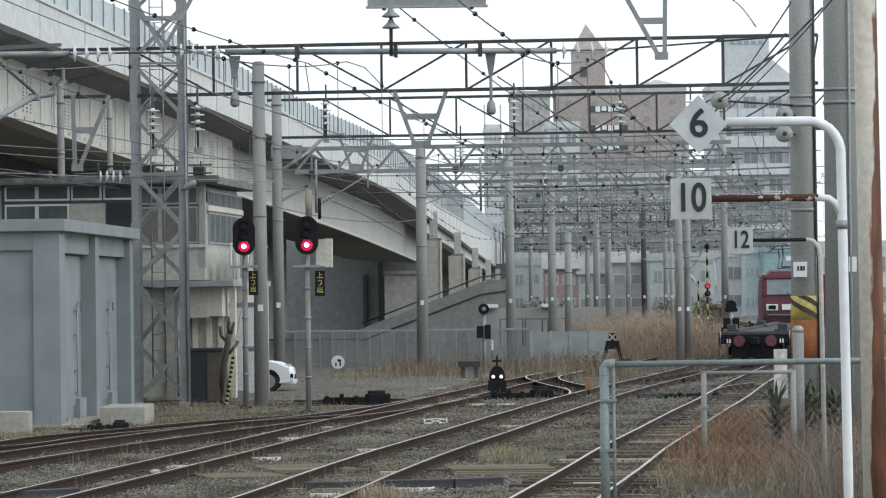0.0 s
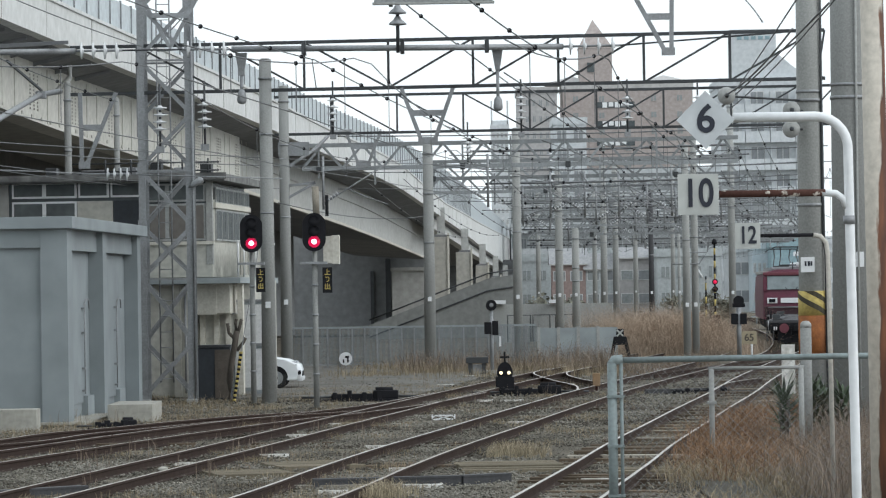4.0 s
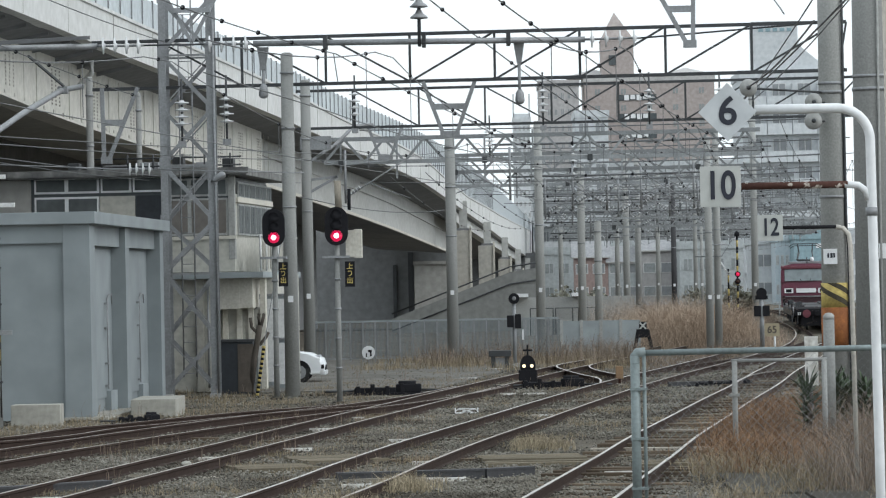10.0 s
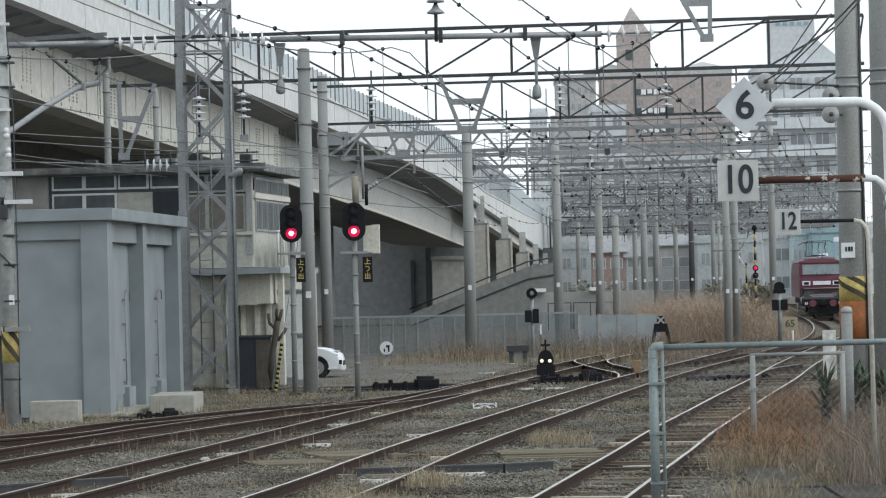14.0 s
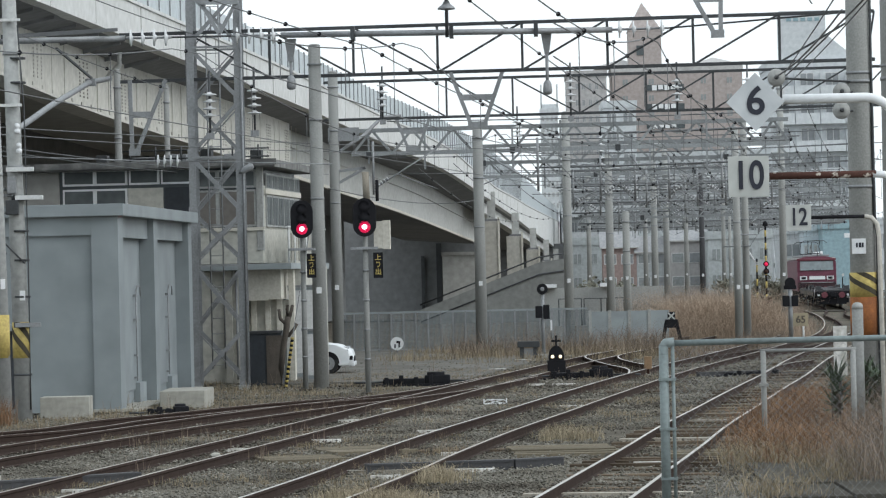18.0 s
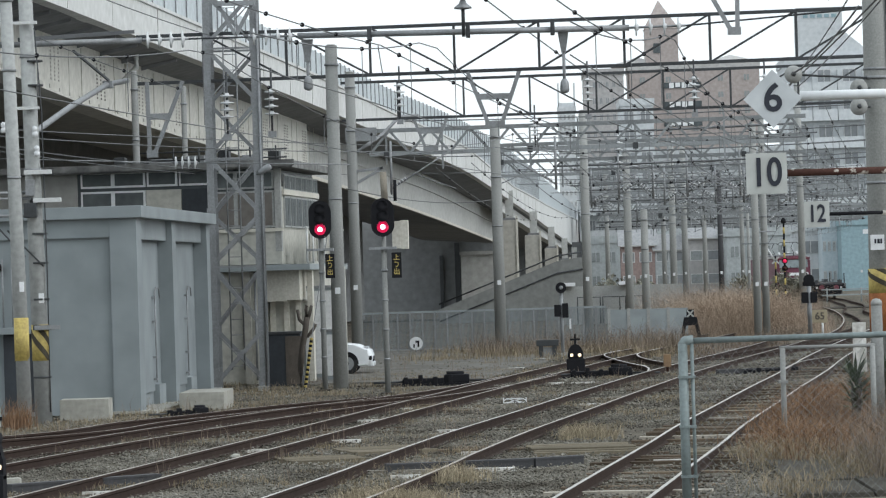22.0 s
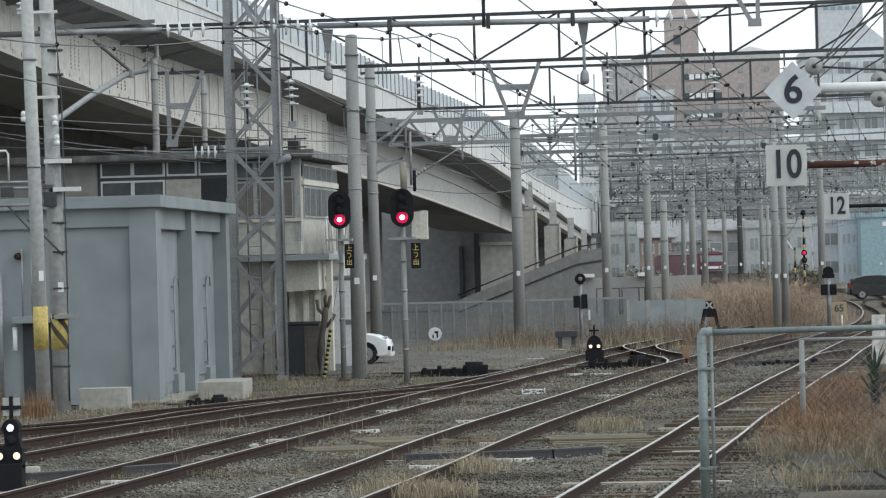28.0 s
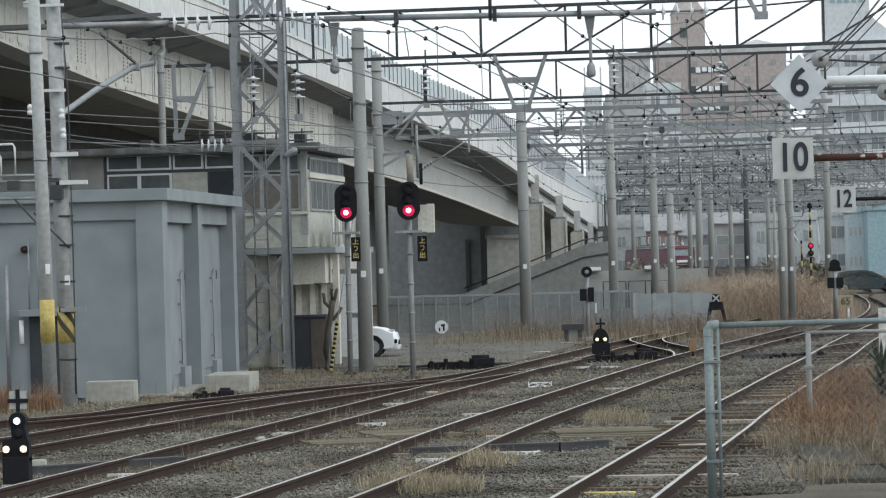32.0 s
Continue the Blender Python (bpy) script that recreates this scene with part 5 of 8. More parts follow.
# ---- signal cabin ----


def window_unit(parent, x0, x1, y, z0, z1, cols=2, rows=1, name="window", fr=0.055, mat=None, edge=None):
    w = part(name, B(x0, x1, y - 0.02, y + 0.06, z0, z1), edge or M_WHITE, parent, "pale painted window" if edge is None else "weathered window")
    for i in range(cols):
        for j in range(rows):
            a, b = x0 + (x1 - x0) * i / cols + fr, x0 + (x1 - x0) * (i + 1) / cols - fr
            c, e = z0 + (z1 - z0) * j / rows + fr, z0 + (z1 - z0) * (j + 1) / rows - fr
            part("pane", B(a, b, y - 0.032, y - 0.012, c, e), mat or M_DARKPANE, w)
    return w




def cabin():
    d = 97.0
    xc = -6.40
    th = thing("signal_cabin", "aged cream two-storey signal cabin with window bands", "building", (xc, d, 0), -5)
    z = {"floor": 3.21, "sill": 4.15, "head": 5.30, "roof": 5.79}
    xw = -11.86 - xc
    # upper storey
    part("upper_wall", B(xw - 6, 0, 0, 7, z["floor"], z["sill"], 0.01), M_CABIN, th)
    # Left of the windows the wall takes the shade-toned concrete.
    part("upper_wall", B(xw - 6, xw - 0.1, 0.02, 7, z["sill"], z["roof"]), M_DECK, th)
    part("wall_core", B(xw - 0.1, -0.12, 0.12, 6.9, z["sill"], z["roof"]), M_GLASS, th)
    part("corner_post", B(-0.16, 0.015, -0.015, 0.2, z["sill"] - 0.6, z["roof"], 0.01), M_CONCRETE, th)
    # long window band
    xa = [-11.86 - xc, -10.09 - xc, -9.21 - xc, -8.31 - xc]
    zu = [4.79, 5.31, 5.40, 5.83]
    window_unit(th, xa[0], xa[1], 0.06, zu[0], zu[1], 2)
    window_unit(th, xa[0], xa[1], 0.06, zu[2], zu[3], 2)
    window_unit(th, xa[1] + 0.05, xa[2], 0.06, zu[2], zu[3], 1)
    window_unit(th, xa[2] + 0.05, xa[3], 0.06, zu[2], zu[3], 1)
    part("infill_panel", B(xa[1] + 0.02, xa[2] + 0.1, 0.05, 0.14, zu[0] - 0.3, zu[1]), M_CABIN, th)
    part("dark_opening", B(xa[2] + 0.15, xa[3], 0.05, 0.12, zu[0] - 0.3, zu[1]), M_DOORDARK, th)
    part("head_trim", B(xw - 0.2, xa[3], -0.05, 0.1, zu[3], zu[3] + 0.12), M_FRAME, th)
    window_unit(th, -8.21 - xc, -7.02 - xc, 0.03, z["sill"] + 0.05, z["head"] - 0.1, 2, mat=M_BROWNPANE, edge=M_OLDFRAME)
    window_unit(th, -6.99 - xc, -0.17, 0.03, z["sill"] + 0.05, z["head"] - 0.1, 1, mat=M_BROWNPANE, edge=M_OLDFRAME)
    window_unit(th, -8.21 - xc, -7.02 - xc, 0.03, z["head"] - 0.05, z["roof"] - 0.05, 2, mat=M_DARKPANE, edge=M_OLDFRAME)
    window_unit(th, -6.99 - xc, -0.17, 0.03, z["head"] - 0.05, z["roof"] - 0.05, 1, mat=M_DARKPANE, edge=M_OLDFRAME)
    part("sill_board", B(-8.25 - xc, 0.05, -0.06, 0.1, z["sill"] - 0.06, z["sill"] + 0.03), M_WHITECONC, th)
    # the receding side, seen at a slant
    L = 6.8
    side = part("side_wall", B(-0.02, 0.0, 0.3, L, z["sill"], z["head"]), M_CABIN, th)
    for j, (a, b) in enumerate(((z["sill"] + 0.05, z["head"] - 0.25), (z["head"] - 0.1, z["roof"] - 0.15))):
        for k in range(6):
            y0 = 0.5 + k * 1.05
            w = part("side_window", B(0.0, 0.05, y0, y0 + 0.98, a, b), M_OLDFRAME, th)
            for u in (0.06, 0.53):
                part("pane", B(0.045, 0.06, y0 + u, y0 + u + 0.39, a + 0.05, b - 0.05), M_DARKPANE, w)
    part("side_band", B(0.0, 0.08, 0.2, L, z["head"] - 0.22, z["head"] - 0.08), M_WHITECONC, th)
    part("roof", B(xw - 6.5, 0.4, -0.3, L + 0.8, z["roof"] + 0.0, z["roof"] + 0.2, 0.02), M_ROOF, th, "dark weathered flat roof")
    part("eave_board", B(xw - 6.5, 0.45, -0.35, -0.302, z["roof"] + 0.05, z["roof"] + 0.22), M_ROOF, th)
    # vents, boxes and a cable rack on the roof
    for u, v, w2, h in ((-2.6, 0.3, 0.5, 0.22), (-1.7, 0.2, 0.3, 0.34), (-1.1, 0.5, 0.42, 0.2), (-0.35, 0.3, 0.3, 0.28), (-3.6, 0.4, 0.6, 0.16), (-4.6, 0.4, 0.3, 0.24)):
        part("roof_box", B(u, u + w2, v, v + 0.4, z["roof"] + 0.2, z["roof"] + 0.2 + h, 0.02), M_DARKSTEEL if h > 0.23 else M_STEEL, th)
    for zz in (0.3, 0.52):
        part("cable_rack", R((-3.8, 0.1, z["roof"] + zz), (0.2, 0.1, z["roof"] + zz), 0.025, seg=6), M_DARKSTEEL, th)
    for u in (-3.6, -2.9, -2.2, -1.4, -0.8, -0.1):
        part("rack_post", R((u, 0.1, z["roof"] + 0.2), (u, 0.1, z["roof"] + 0.62), 0.025, seg=6), M_DARKSTEEL, th)
    # balcony with parapet
    bal = part("balcony", B(-2.2, 0.85, -0.7, L, z["floor"] - 0.18, z["floor"] - 0.02, 0.01), M_HUTLIGHT, th, "pale balcony slab with rail")
    for k in range(7):
        part("baluster", R((0.75, -0.4 + k * 1.1, z["floor"]), (0.75, -0.4 + k * 1.1, z["floor"] + 0.95), 0.03, seg=6), M_FRAME, bal)
    part("rail", R((0.75, -0.6, z["floor"] + 0.95), (0.75, L, z["floor"] + 0.95), 0.03, seg=6), M_FRAME, bal)
    for k in range(4):
        part("laundry_board", B(0.7, 0.73, 0.3 + k * 1.4, 1.3 + k * 1.4, z["floor"] + 0.05, z["floor"] + 0.8), M_PLINTH, bal)
    # lower storey
    part("lower_wall", B(-8.42 - xc, -6.97 - xc, -0.3, 6, 0, z["floor"] - 0.19), M_CABIN, th)
    part("lower_wall", B(-6.97 - xc, -5.51 - xc, 1.2, 6, 0, z["floor"] - 0.1), M_CABIN, th)
    for px in (-6.72, -6.34, -6.02):
        part("cladding_panel", B(px - xc, px - xc + 0.26, 0.5, 0.56, 1.2, 2.2), M_CABIN, th, "aged cream cladding panel")
    part("beam_box", B(-6.84 - xc, -6.27 - xc, -0.2, 1.3, 2.20, z["floor"] - 0.18), M_WHITECONC, th)
    part("beam_box_face", B(-6.27 - xc, -5.92 - xc, -0.18, 1.3, 2.23, z["floor"] - 0.18), M_WHITECONC, th, "pale end of a concrete beam")
    for px in (-6.76, -6.38, -6.06, -5.73):
        part("column", B(px - xc - 0.07, px - xc + 0.07, 0.4, 0.7, 0, z["floor"] - 0.2), M_WHITECONC, th)
    part("corner_column", B(-7.42 - xc, -7.22 - xc, -0.42, -0.3, 0, z["floor"] - 0.2, 0.01), M_PLINTH, th)
    part("downpipe", R((-7.1 - xc, -0.36, 0.1), (-7.1 - xc, -0.36, z["floor"] - 0.2), 0.03, seg=8), M_STEEL, th)
    rb = thing("rubbish_bin", "dark weathered steel storage bin beside the cabin", "bin", (-6.20, 94, 0))
    part("body", B(-0.42, 0.42, 0, 0.9, 0, 1.36, 0.02), M_DOORDARK, rb)
    part("side_panel", B(0.02, 0.43, -0.02, 0.0, 0.05, 1.30), M_BARK, rb)
    part("lid", B(-0.45, 0.45, -0.04, 0.94, 1.36, 1.42), M_DARKSTEEL, rb)
    for px, w, top in ((-5.50, 0.9, 2.53), (-5.02, 0.55, 1.37)):
        cb = thing("grey_cabinet", "grey steel relay cabinet standing by the tracks", "cabinet", (px, 95.5 if w < 0.6 else 98, 0), group="relay cabinets")
        part("body", B(-w / 2, w / 2, 0, 0.5, 0.1, top, 0.01), M_HUTLIGHT, cb)
        part("door", B(-w / 2 + 0.06, w / 2 - 0.06, -0.02, 0.0, 0.2, top - 0.08), M_FRAME, cb)
        part("roof", B(-w / 2 - 0.05, w / 2 + 0.05, -0.06, 0.56, top, top + 0.06), M_STEEL, cb)
        part("plinth", B(-w / 2 + 0.02, w / 2 - 0.02, 0.02, 0.48, -0.05, 0.1), M_CONCRETE, cb)


cabin()


def stump():
    th = thing("pruned_tree", "cut back bare tree trunk with stubby limbs", "tree", (-5.70, 92.33, 0))
    h = 2.2
    tr = part("trunk", tube(bmesh.new(), [(0.02, 0, -0.1), (0.0, 0, 0.5), (0.06, 0, 1.0), (0.16, 0, 1.5), (0.2, 0, 1.8)], 0.08, 10), M_BARK, th)
    for a, b, c in (((0.2, 0, 1.55), (0.0, 0, 1.75), (-0.03, 0, 2.0)), ((0.22, 0, 1.7), (0.3, 0, 2.0), (0.32, 0.05, 2.08)), ((0.2, 0, 1.3), (0.36, 0.1, 1.5), (0.42, 0.1, 1.62)), ((0.2, 0, 1.8), (0.18, 0, 2.0), (0.2, 0, 2.1))):
        part("limb", tube(bmesh.new(), [a, b, c], 0.045, 7), M_BARK, th)
    gs = thing("stay_guard", "yellow and black striped guard on a stay wire", "guard", (-5.48, 90.39, 0))
    p0, p1 = Vector((0, 0, 0)), Vector((0.2, 0, 1.3))
    for k in range(22):
        part("stripe", R(p0.lerp(p1, k / 22), p0.lerp(p1, (k + 1) / 22), 0.042, seg=10), M_YELLOW if k % 2 else M_BLACK, gs)
    part("stay", R(p1, (1.0, 1.0, 6.0), 0.012, seg=5), M_STEEL, gs)


stump()

# ---- colour light signals ----


def colour_signal(x, y, head_top, head_bot, lamp_z, side, label):
    th = thing("railway_signal", label, "signal", (x, y, 0), group="red colour light signals")
    part("mast", R((0, 0.25, -0.1), (0, 0.25, head_bot + 0.2), 0.07, 0.06, 16), M_POLE, th)
    w = 0.275
    bm = bmesh.new()
    n = 14
    outline = [(w * math.cos(a), head_top - w + w * math.sin(a)) for a in np.linspace(0, math.pi, n)] + [(-w * math.cos(a), head_bot + w - w * math.sin(a)) for a in np.linspace(0, math.pi, n)]
    f = [bm.verts.new((px, 0, pz)) for px, pz in outline]
    b = [bm.verts.new((px, 0.04, pz)) for px, pz in outline]
    bm.faces.new(f), bm.faces.new(b[::-1])
    for k in range(len(f)):
        bm.faces.new((f[k], b[k], b[(k + 1) % len(f)], f[(k + 1) % len(f)]))
    head = part("backboard", bm, M_BLACK, th, "black rounded signal backboard")
    part("lamp_case", B(-0.13, 0.13, 0.04, 0.3, head_bot + 0.1, head_top - 0.15, 0.02), M_BLACK, th)
    for zc, lit in ((lamp_z, True), (lamp_z + 0.26, False), (lamp_z + 0.5, False)):
        rot = pose(0, 0, 0, 90, 0, 0)
        part("lens", lathe(bmesh.new(), [(0.14, 0.0), (0.135, 0.02), (0.0, 0.03)], 18, m=Matrix.Translation((0, 0.0, zc)) @ rot), M_RED if lit else M_BLACK, head, "lit red lens" if lit else "")
        if lit:
            part("bulb", lathe(bmesh.new(), [(0.062, 0.0), (0.05, 0.03), (0.0, 0.04)], 16, m=Matrix.Translation((0, -0.03, zc)) @ rot), M_REDCORE, head, "bright lamp core")
        hood = bmesh.new()
        for k in range(9):
            a0, a1 = math.radians(10 + k * 160 / 9), math.radians(10 + (k + 1) * 160 / 9)
            q = [hood.verts.new((0.13 * math.cos(a), yy, zc + 0.13 * math.sin(a))) for a, yy in ((a0, 0), (a1, 0), (a1, -0.06), (a0, -0.06))]
            hood.faces.new(q)
        bmesh.ops.remove_doubles(hood, verts=hood.verts[:], dist=0.001)
        h = part("hood", hood, M_BLACK, head)
        h.modifiers.new("thick", "SOLIDIFY").thickness = 0.008
    part("step_bracket", B(-0.35, 0.3, 0.1, 0.5, head_bot - 0.3, head_bot - 0.24), M_STEEL, th)
    part("sign_plate", B(side * 0.24 - 0.115, side * 0.24 + 0.115, 0.05, 0.08, head_bot - 0.98, head_bot - 0.38, 0.004), M_BLACK, th, "black plate with yellow marks")
    for zz, glyph in ((-0.5, "\u4e0a"), (-0.67, "\u308a"), (-0.84, "\u51fa")):
        cyl_text(glyph, 0.155, th, (side * 0.24, 0.044, head_bot + zz), M_YELLOW)
    for k in range(4):
        band = part("clamp_band", R((0, 0.25, 0.8 + k * 0.7), (0, 0.25, 0.85 + k * 0.7), 0.08, seg=14), M_STEEL, th)
    part("footing", B(-0.17, 0.17, 0.08, 0.42, -0.1, 0.04, 0.02), M_ASPHALT, th)
    return th


colour_signal(-4.91, 89, 4.70, 3.76, 3.99, 0.9, "black two-hooded signal showing red on a grey mast")
sg = colour_signal(-3.21, 85, 4.63, 3.72, 3.95, 1.25, "black signal showing red with a beige relay box")
part("relay_box", B(0.2, 0.4, 0.4, 1.0, 3.44, 4.08, 0.01), M_WHITECONC, sg, "beige relay box")
part("relay_box_end", B(0.4, 0.58, 0.4, 1.0, 3.42, 4.10, 0.01), M_WHITECONC, sg, "pale relay box end")
part("upper_post", R((0.05, 0.4, 4.53), (0.03, 0.4, 5.26), 0.08, seg=12), M_WOODPOST, sg)
part("black_tube", R((0.3, 0.4, 4.56), (0.3, 0.4, 5.06), 0.04, seg=10), M_BLACK, sg)


def dwarf_signal(x, y, zl, w, label, lunar=0.0):
    """A squat shunting signal with a cross on top."""
    th = thing("shunting_signal", label, "signal", (x, y, 0), group="shunting signals")
    n = 16
    top = zl + (lunar + 0.13 if lunar else 0.29)
    if lunar:
        outline = [(0.11 * math.cos(a), zl + lunar + 0.11 * math.sin(a)) for a in np.linspace(-0.6, math.pi + 0.6, n)] + [(-0.075, zl + 0.14), (-0.2, zl + 0.09), (-0.2, zl - 0.16), (0.14, zl - 0.16), (0.14, zl + 0.09), (0.12, zl + 0.14)]
    else:
        outline = [(w * math.cos(a), zl - 0.02 + 0.31 * math.sin(a)) for a in np.linspace(0, math.pi, n)] + [(-w * 0.9, zl - 0.12), (w * 0.9, zl - 0.12)]
    bm = bmesh.new()
    f = [bm.verts.new((px, 0, pz)) for px, pz in outline]
    b = [bm.verts.new((px, 0.25, pz)) for px, pz in outline]
    bm.faces.new(f), bm.faces.new(b[::-1])
    for k in range(len(f)):
        bm.faces.new((f[k], b[k], b[(k + 1) % len(f)], f[(k + 1) % len(f)]))
    bmesh.ops.recalc_face_normals(bm, faces=bm.faces[:])
    head = part("head", bm, M_BLACK, th, "black domed lamp head")
    rot = pose(0, 0, 0, 90, 0, 0)
    xl, xr = (-0.147, 0.075) if lunar else (-w * 0.5, w * 0.5)
    for px, pz, mt in [(xl, zl, M_AMBER), (xr, zl, M_AMBER)] + ([(0.0, zl + lunar, M_LUNAR)] if lunar else []):
        part("lens_ring", lathe(bmesh.new(), [(0.06, 0.0), (0.06, 0.03), (0.046, 0.03)], 14, m=Matrix.Translation((px, -0.002, pz)) @ rot), M_BLACK, head)
        part("lens", lathe(bmesh.new(), [(0.046, 0.0), (0.042, 0.015), (0.0, 0.02)], 14, m=Matrix.Translation((px, -0.034, pz)) @ rot), mt, head, "lit lamp lens")
    if lunar:
        part("dark_lens", lathe(bmesh.new(), [(0.06, 0.0), (0.055, 0.03), (0.0, 0.02)], 14, m=Matrix.Translation((0.01, -0.002, zl + 0.2)) @ rot), M_BLACK, head, "unlit dark lens")
    part("cross_bar", B(-0.13, 0.13, 0.09, 0.11, top + 0.1, top + 0.15), M_BLACK, th, "black cross finial")
    part("cross_bar", B(-0.025, 0.025, 0.088, 0.112, top - 0.02, top + 0.27), M_BLACK, th)
    if lunar:
        part("cross_plate", B(-0.11, 0.11, 0.115, 0.12, top + 0.02, top + 0.25), M_SIGN, th, "pale plate behind the cross")
    part("neck", R((0, 0.12, 0), (0, 0.12, zl), 0.08, seg=12), M_BLACK, th)
    part("case", B(-0.2 if lunar else -w * 1.15, 0.14 if lunar else w * 1.15, -0.05, 0.3, 0.02, zl - 0.1, 0.02), M_BLACK, th)
    part("base", B(-w * 1.1, w * 1.1, -0.1, 0.4, -0.08, 0.03, 0.01), M_CONCRETE, th)
    return th


dwarf_signal(1.40, 96, 0.54, 0.21, "squat black shunting signal with two lit lamps")
dwarf_signal(-6.82, 46, 0.48, 0.19, "black shunting signal with white and amber lamps", 0.36)


def low_signal():
    th = thing("railway_signal", "slender grey signal post with small black heads", "signal", (1.31, 118, 0))
    part("mast", R((0, 0, -0.1), (0, 0, 2.11), 0.06, seg=12), M_STEEL, th)
    rot = pose(0, 0, 0, 90, 0, 0)
    part("head", lathe(bmesh.new(), [(0.17, -0.1), (0.18, 0.0), (0.17, 0.12)], 18, m=Matrix.Translation((0, 0, 2.25)) @ rot), M_BLACK, th)
    part("head_glass", lathe(bmesh.new(), [(0.07, 0.12), (0.05, 0.15)], 12, m=Matrix.Translation((0, 0, 2.25)) @ rot), M_STEEL, th)
    part("lower_case", B(-0.24, -0.02, -0.15, 0.15, 1.31, 1.70, 0.02), M_BLACK, th)
    part("lower_case", B(0.02, 0.22, -0.15, 0.15, 1.27, 1.74, 0.02), M_BLACK, th)
    part("white_tag", B(0.24, 0.3, -0.02, 0.0, 0.90, 1.23), M_WHITE, th)
    part("foot", B(-0.3, 0.3, -0.2, 0.2, -0.05, 0.12), M_CONCRETE, th)
    pm = thing("point_lever_stand", "grey steel ground frame stand", "stand", (0.81, 117, 0))
    part("top", B(-0.36, 0.36, -0.2, 0.2, 0.38, 0.58, 0.02), M_DARKSTEEL, pm)
    for sx in (-0.22, 0.22):
        part("leg", B(sx - 0.07, sx + 0.07, -0.15, 0.15, -0.02, 0.38), M_DARKSTEEL, pm)
    part("panel", B(-0.15, 0.15, -0.1, 0.1, 0.02, 0.34), M_STEEL, pm)
    bs = thing("track_end_stand", "black trestle with a crossed marker", "marker", (6.25, 134, 0))
    for sx in (-1, 1):
        part("leg", bar(bmesh.new(), (sx * 0.36, 0, 0), (sx * 0.18, 0, 0.89), 0.13, 0.13), M_BLACK, bs)
    part("head", B(-0.24, 0.24, -0.12, 0.12, 0.64, 0.95, 0.03), M_BLACK, bs)
    mk = part("marker", B(-0.14, 0.14, -0.03, 0.03, 0.93, 1.23), M_BLACK, bs)
    zc = 1.08
    for a in (45, -45):
        c = part("cross_bar", B(-0.17, 0.17, -0.045, -0.032, -0.03, 0.03), M_SIGN, mk)
        c.matrix_basis = pose(0, 0, zc, 0, a, 0)


low_signal()


def point_machine(x, y, rz, w, label, low=1.0):
    th = thing("point_machine", label, "point machine", (x, y, 0), rz, group="point machines")
    th.scale = (1, 1, low)
    part("case", B(-w * 0.5, w * 0.12, -0.25, 0.25, 0.02, 0.16, 0.03), M_BLACK, th)
    part("motor", B(w * 0.12, w * 0.5, -0.22, 0.22, 0.02, 0.24, 0.04), M_BLACK, th)
    part("cover", R((w * 0.16, 0, 0.25), (w * 0.42, 0, 0.25), 0.07, seg=12), M_BLACK, th)
    part("drive_rod", R((-w * 0.5, 0, 0.08), (-w * 0.95, -0.1, 0.08), 0.03, seg=8), M_DARKSTEEL, th)
    part("drive_rod", R((w * 0.5, 0, 0.08), (w * 0.95, -0.2, 0.08), 0.025, seg=8), M_DARKSTEEL, th)
    for k in range(4):
        u = w * (-0.45 + 0.22 * k)
        part("lug", B(u - 0.05, u + 0.06, -0.3, -0.12, 0.02, 0.2 + 0.05 * (k % 2), 0.015), M_BLACK, th)
    part("sole_plate", B(-w * 0.7, w * 0.7, -0.32, 0.32, -0.04, 0.03), M_BLACK, th)


point_machine(-2.23, 91.91, 0, 1.7, "black point machine with rods by the switch")
point_machine(-6.99, 74.87, 8, 0.85, "black point machine with rods near the hut", 0.7)
point_machine(2.03, 94.11, 0, 1.6, "black point machine beside a shunting signal")
point_machine(6.43, 93.81, 0, 1.5, "low dark point machine between the rails", 0.5)

# ---- white car by the cabin ----


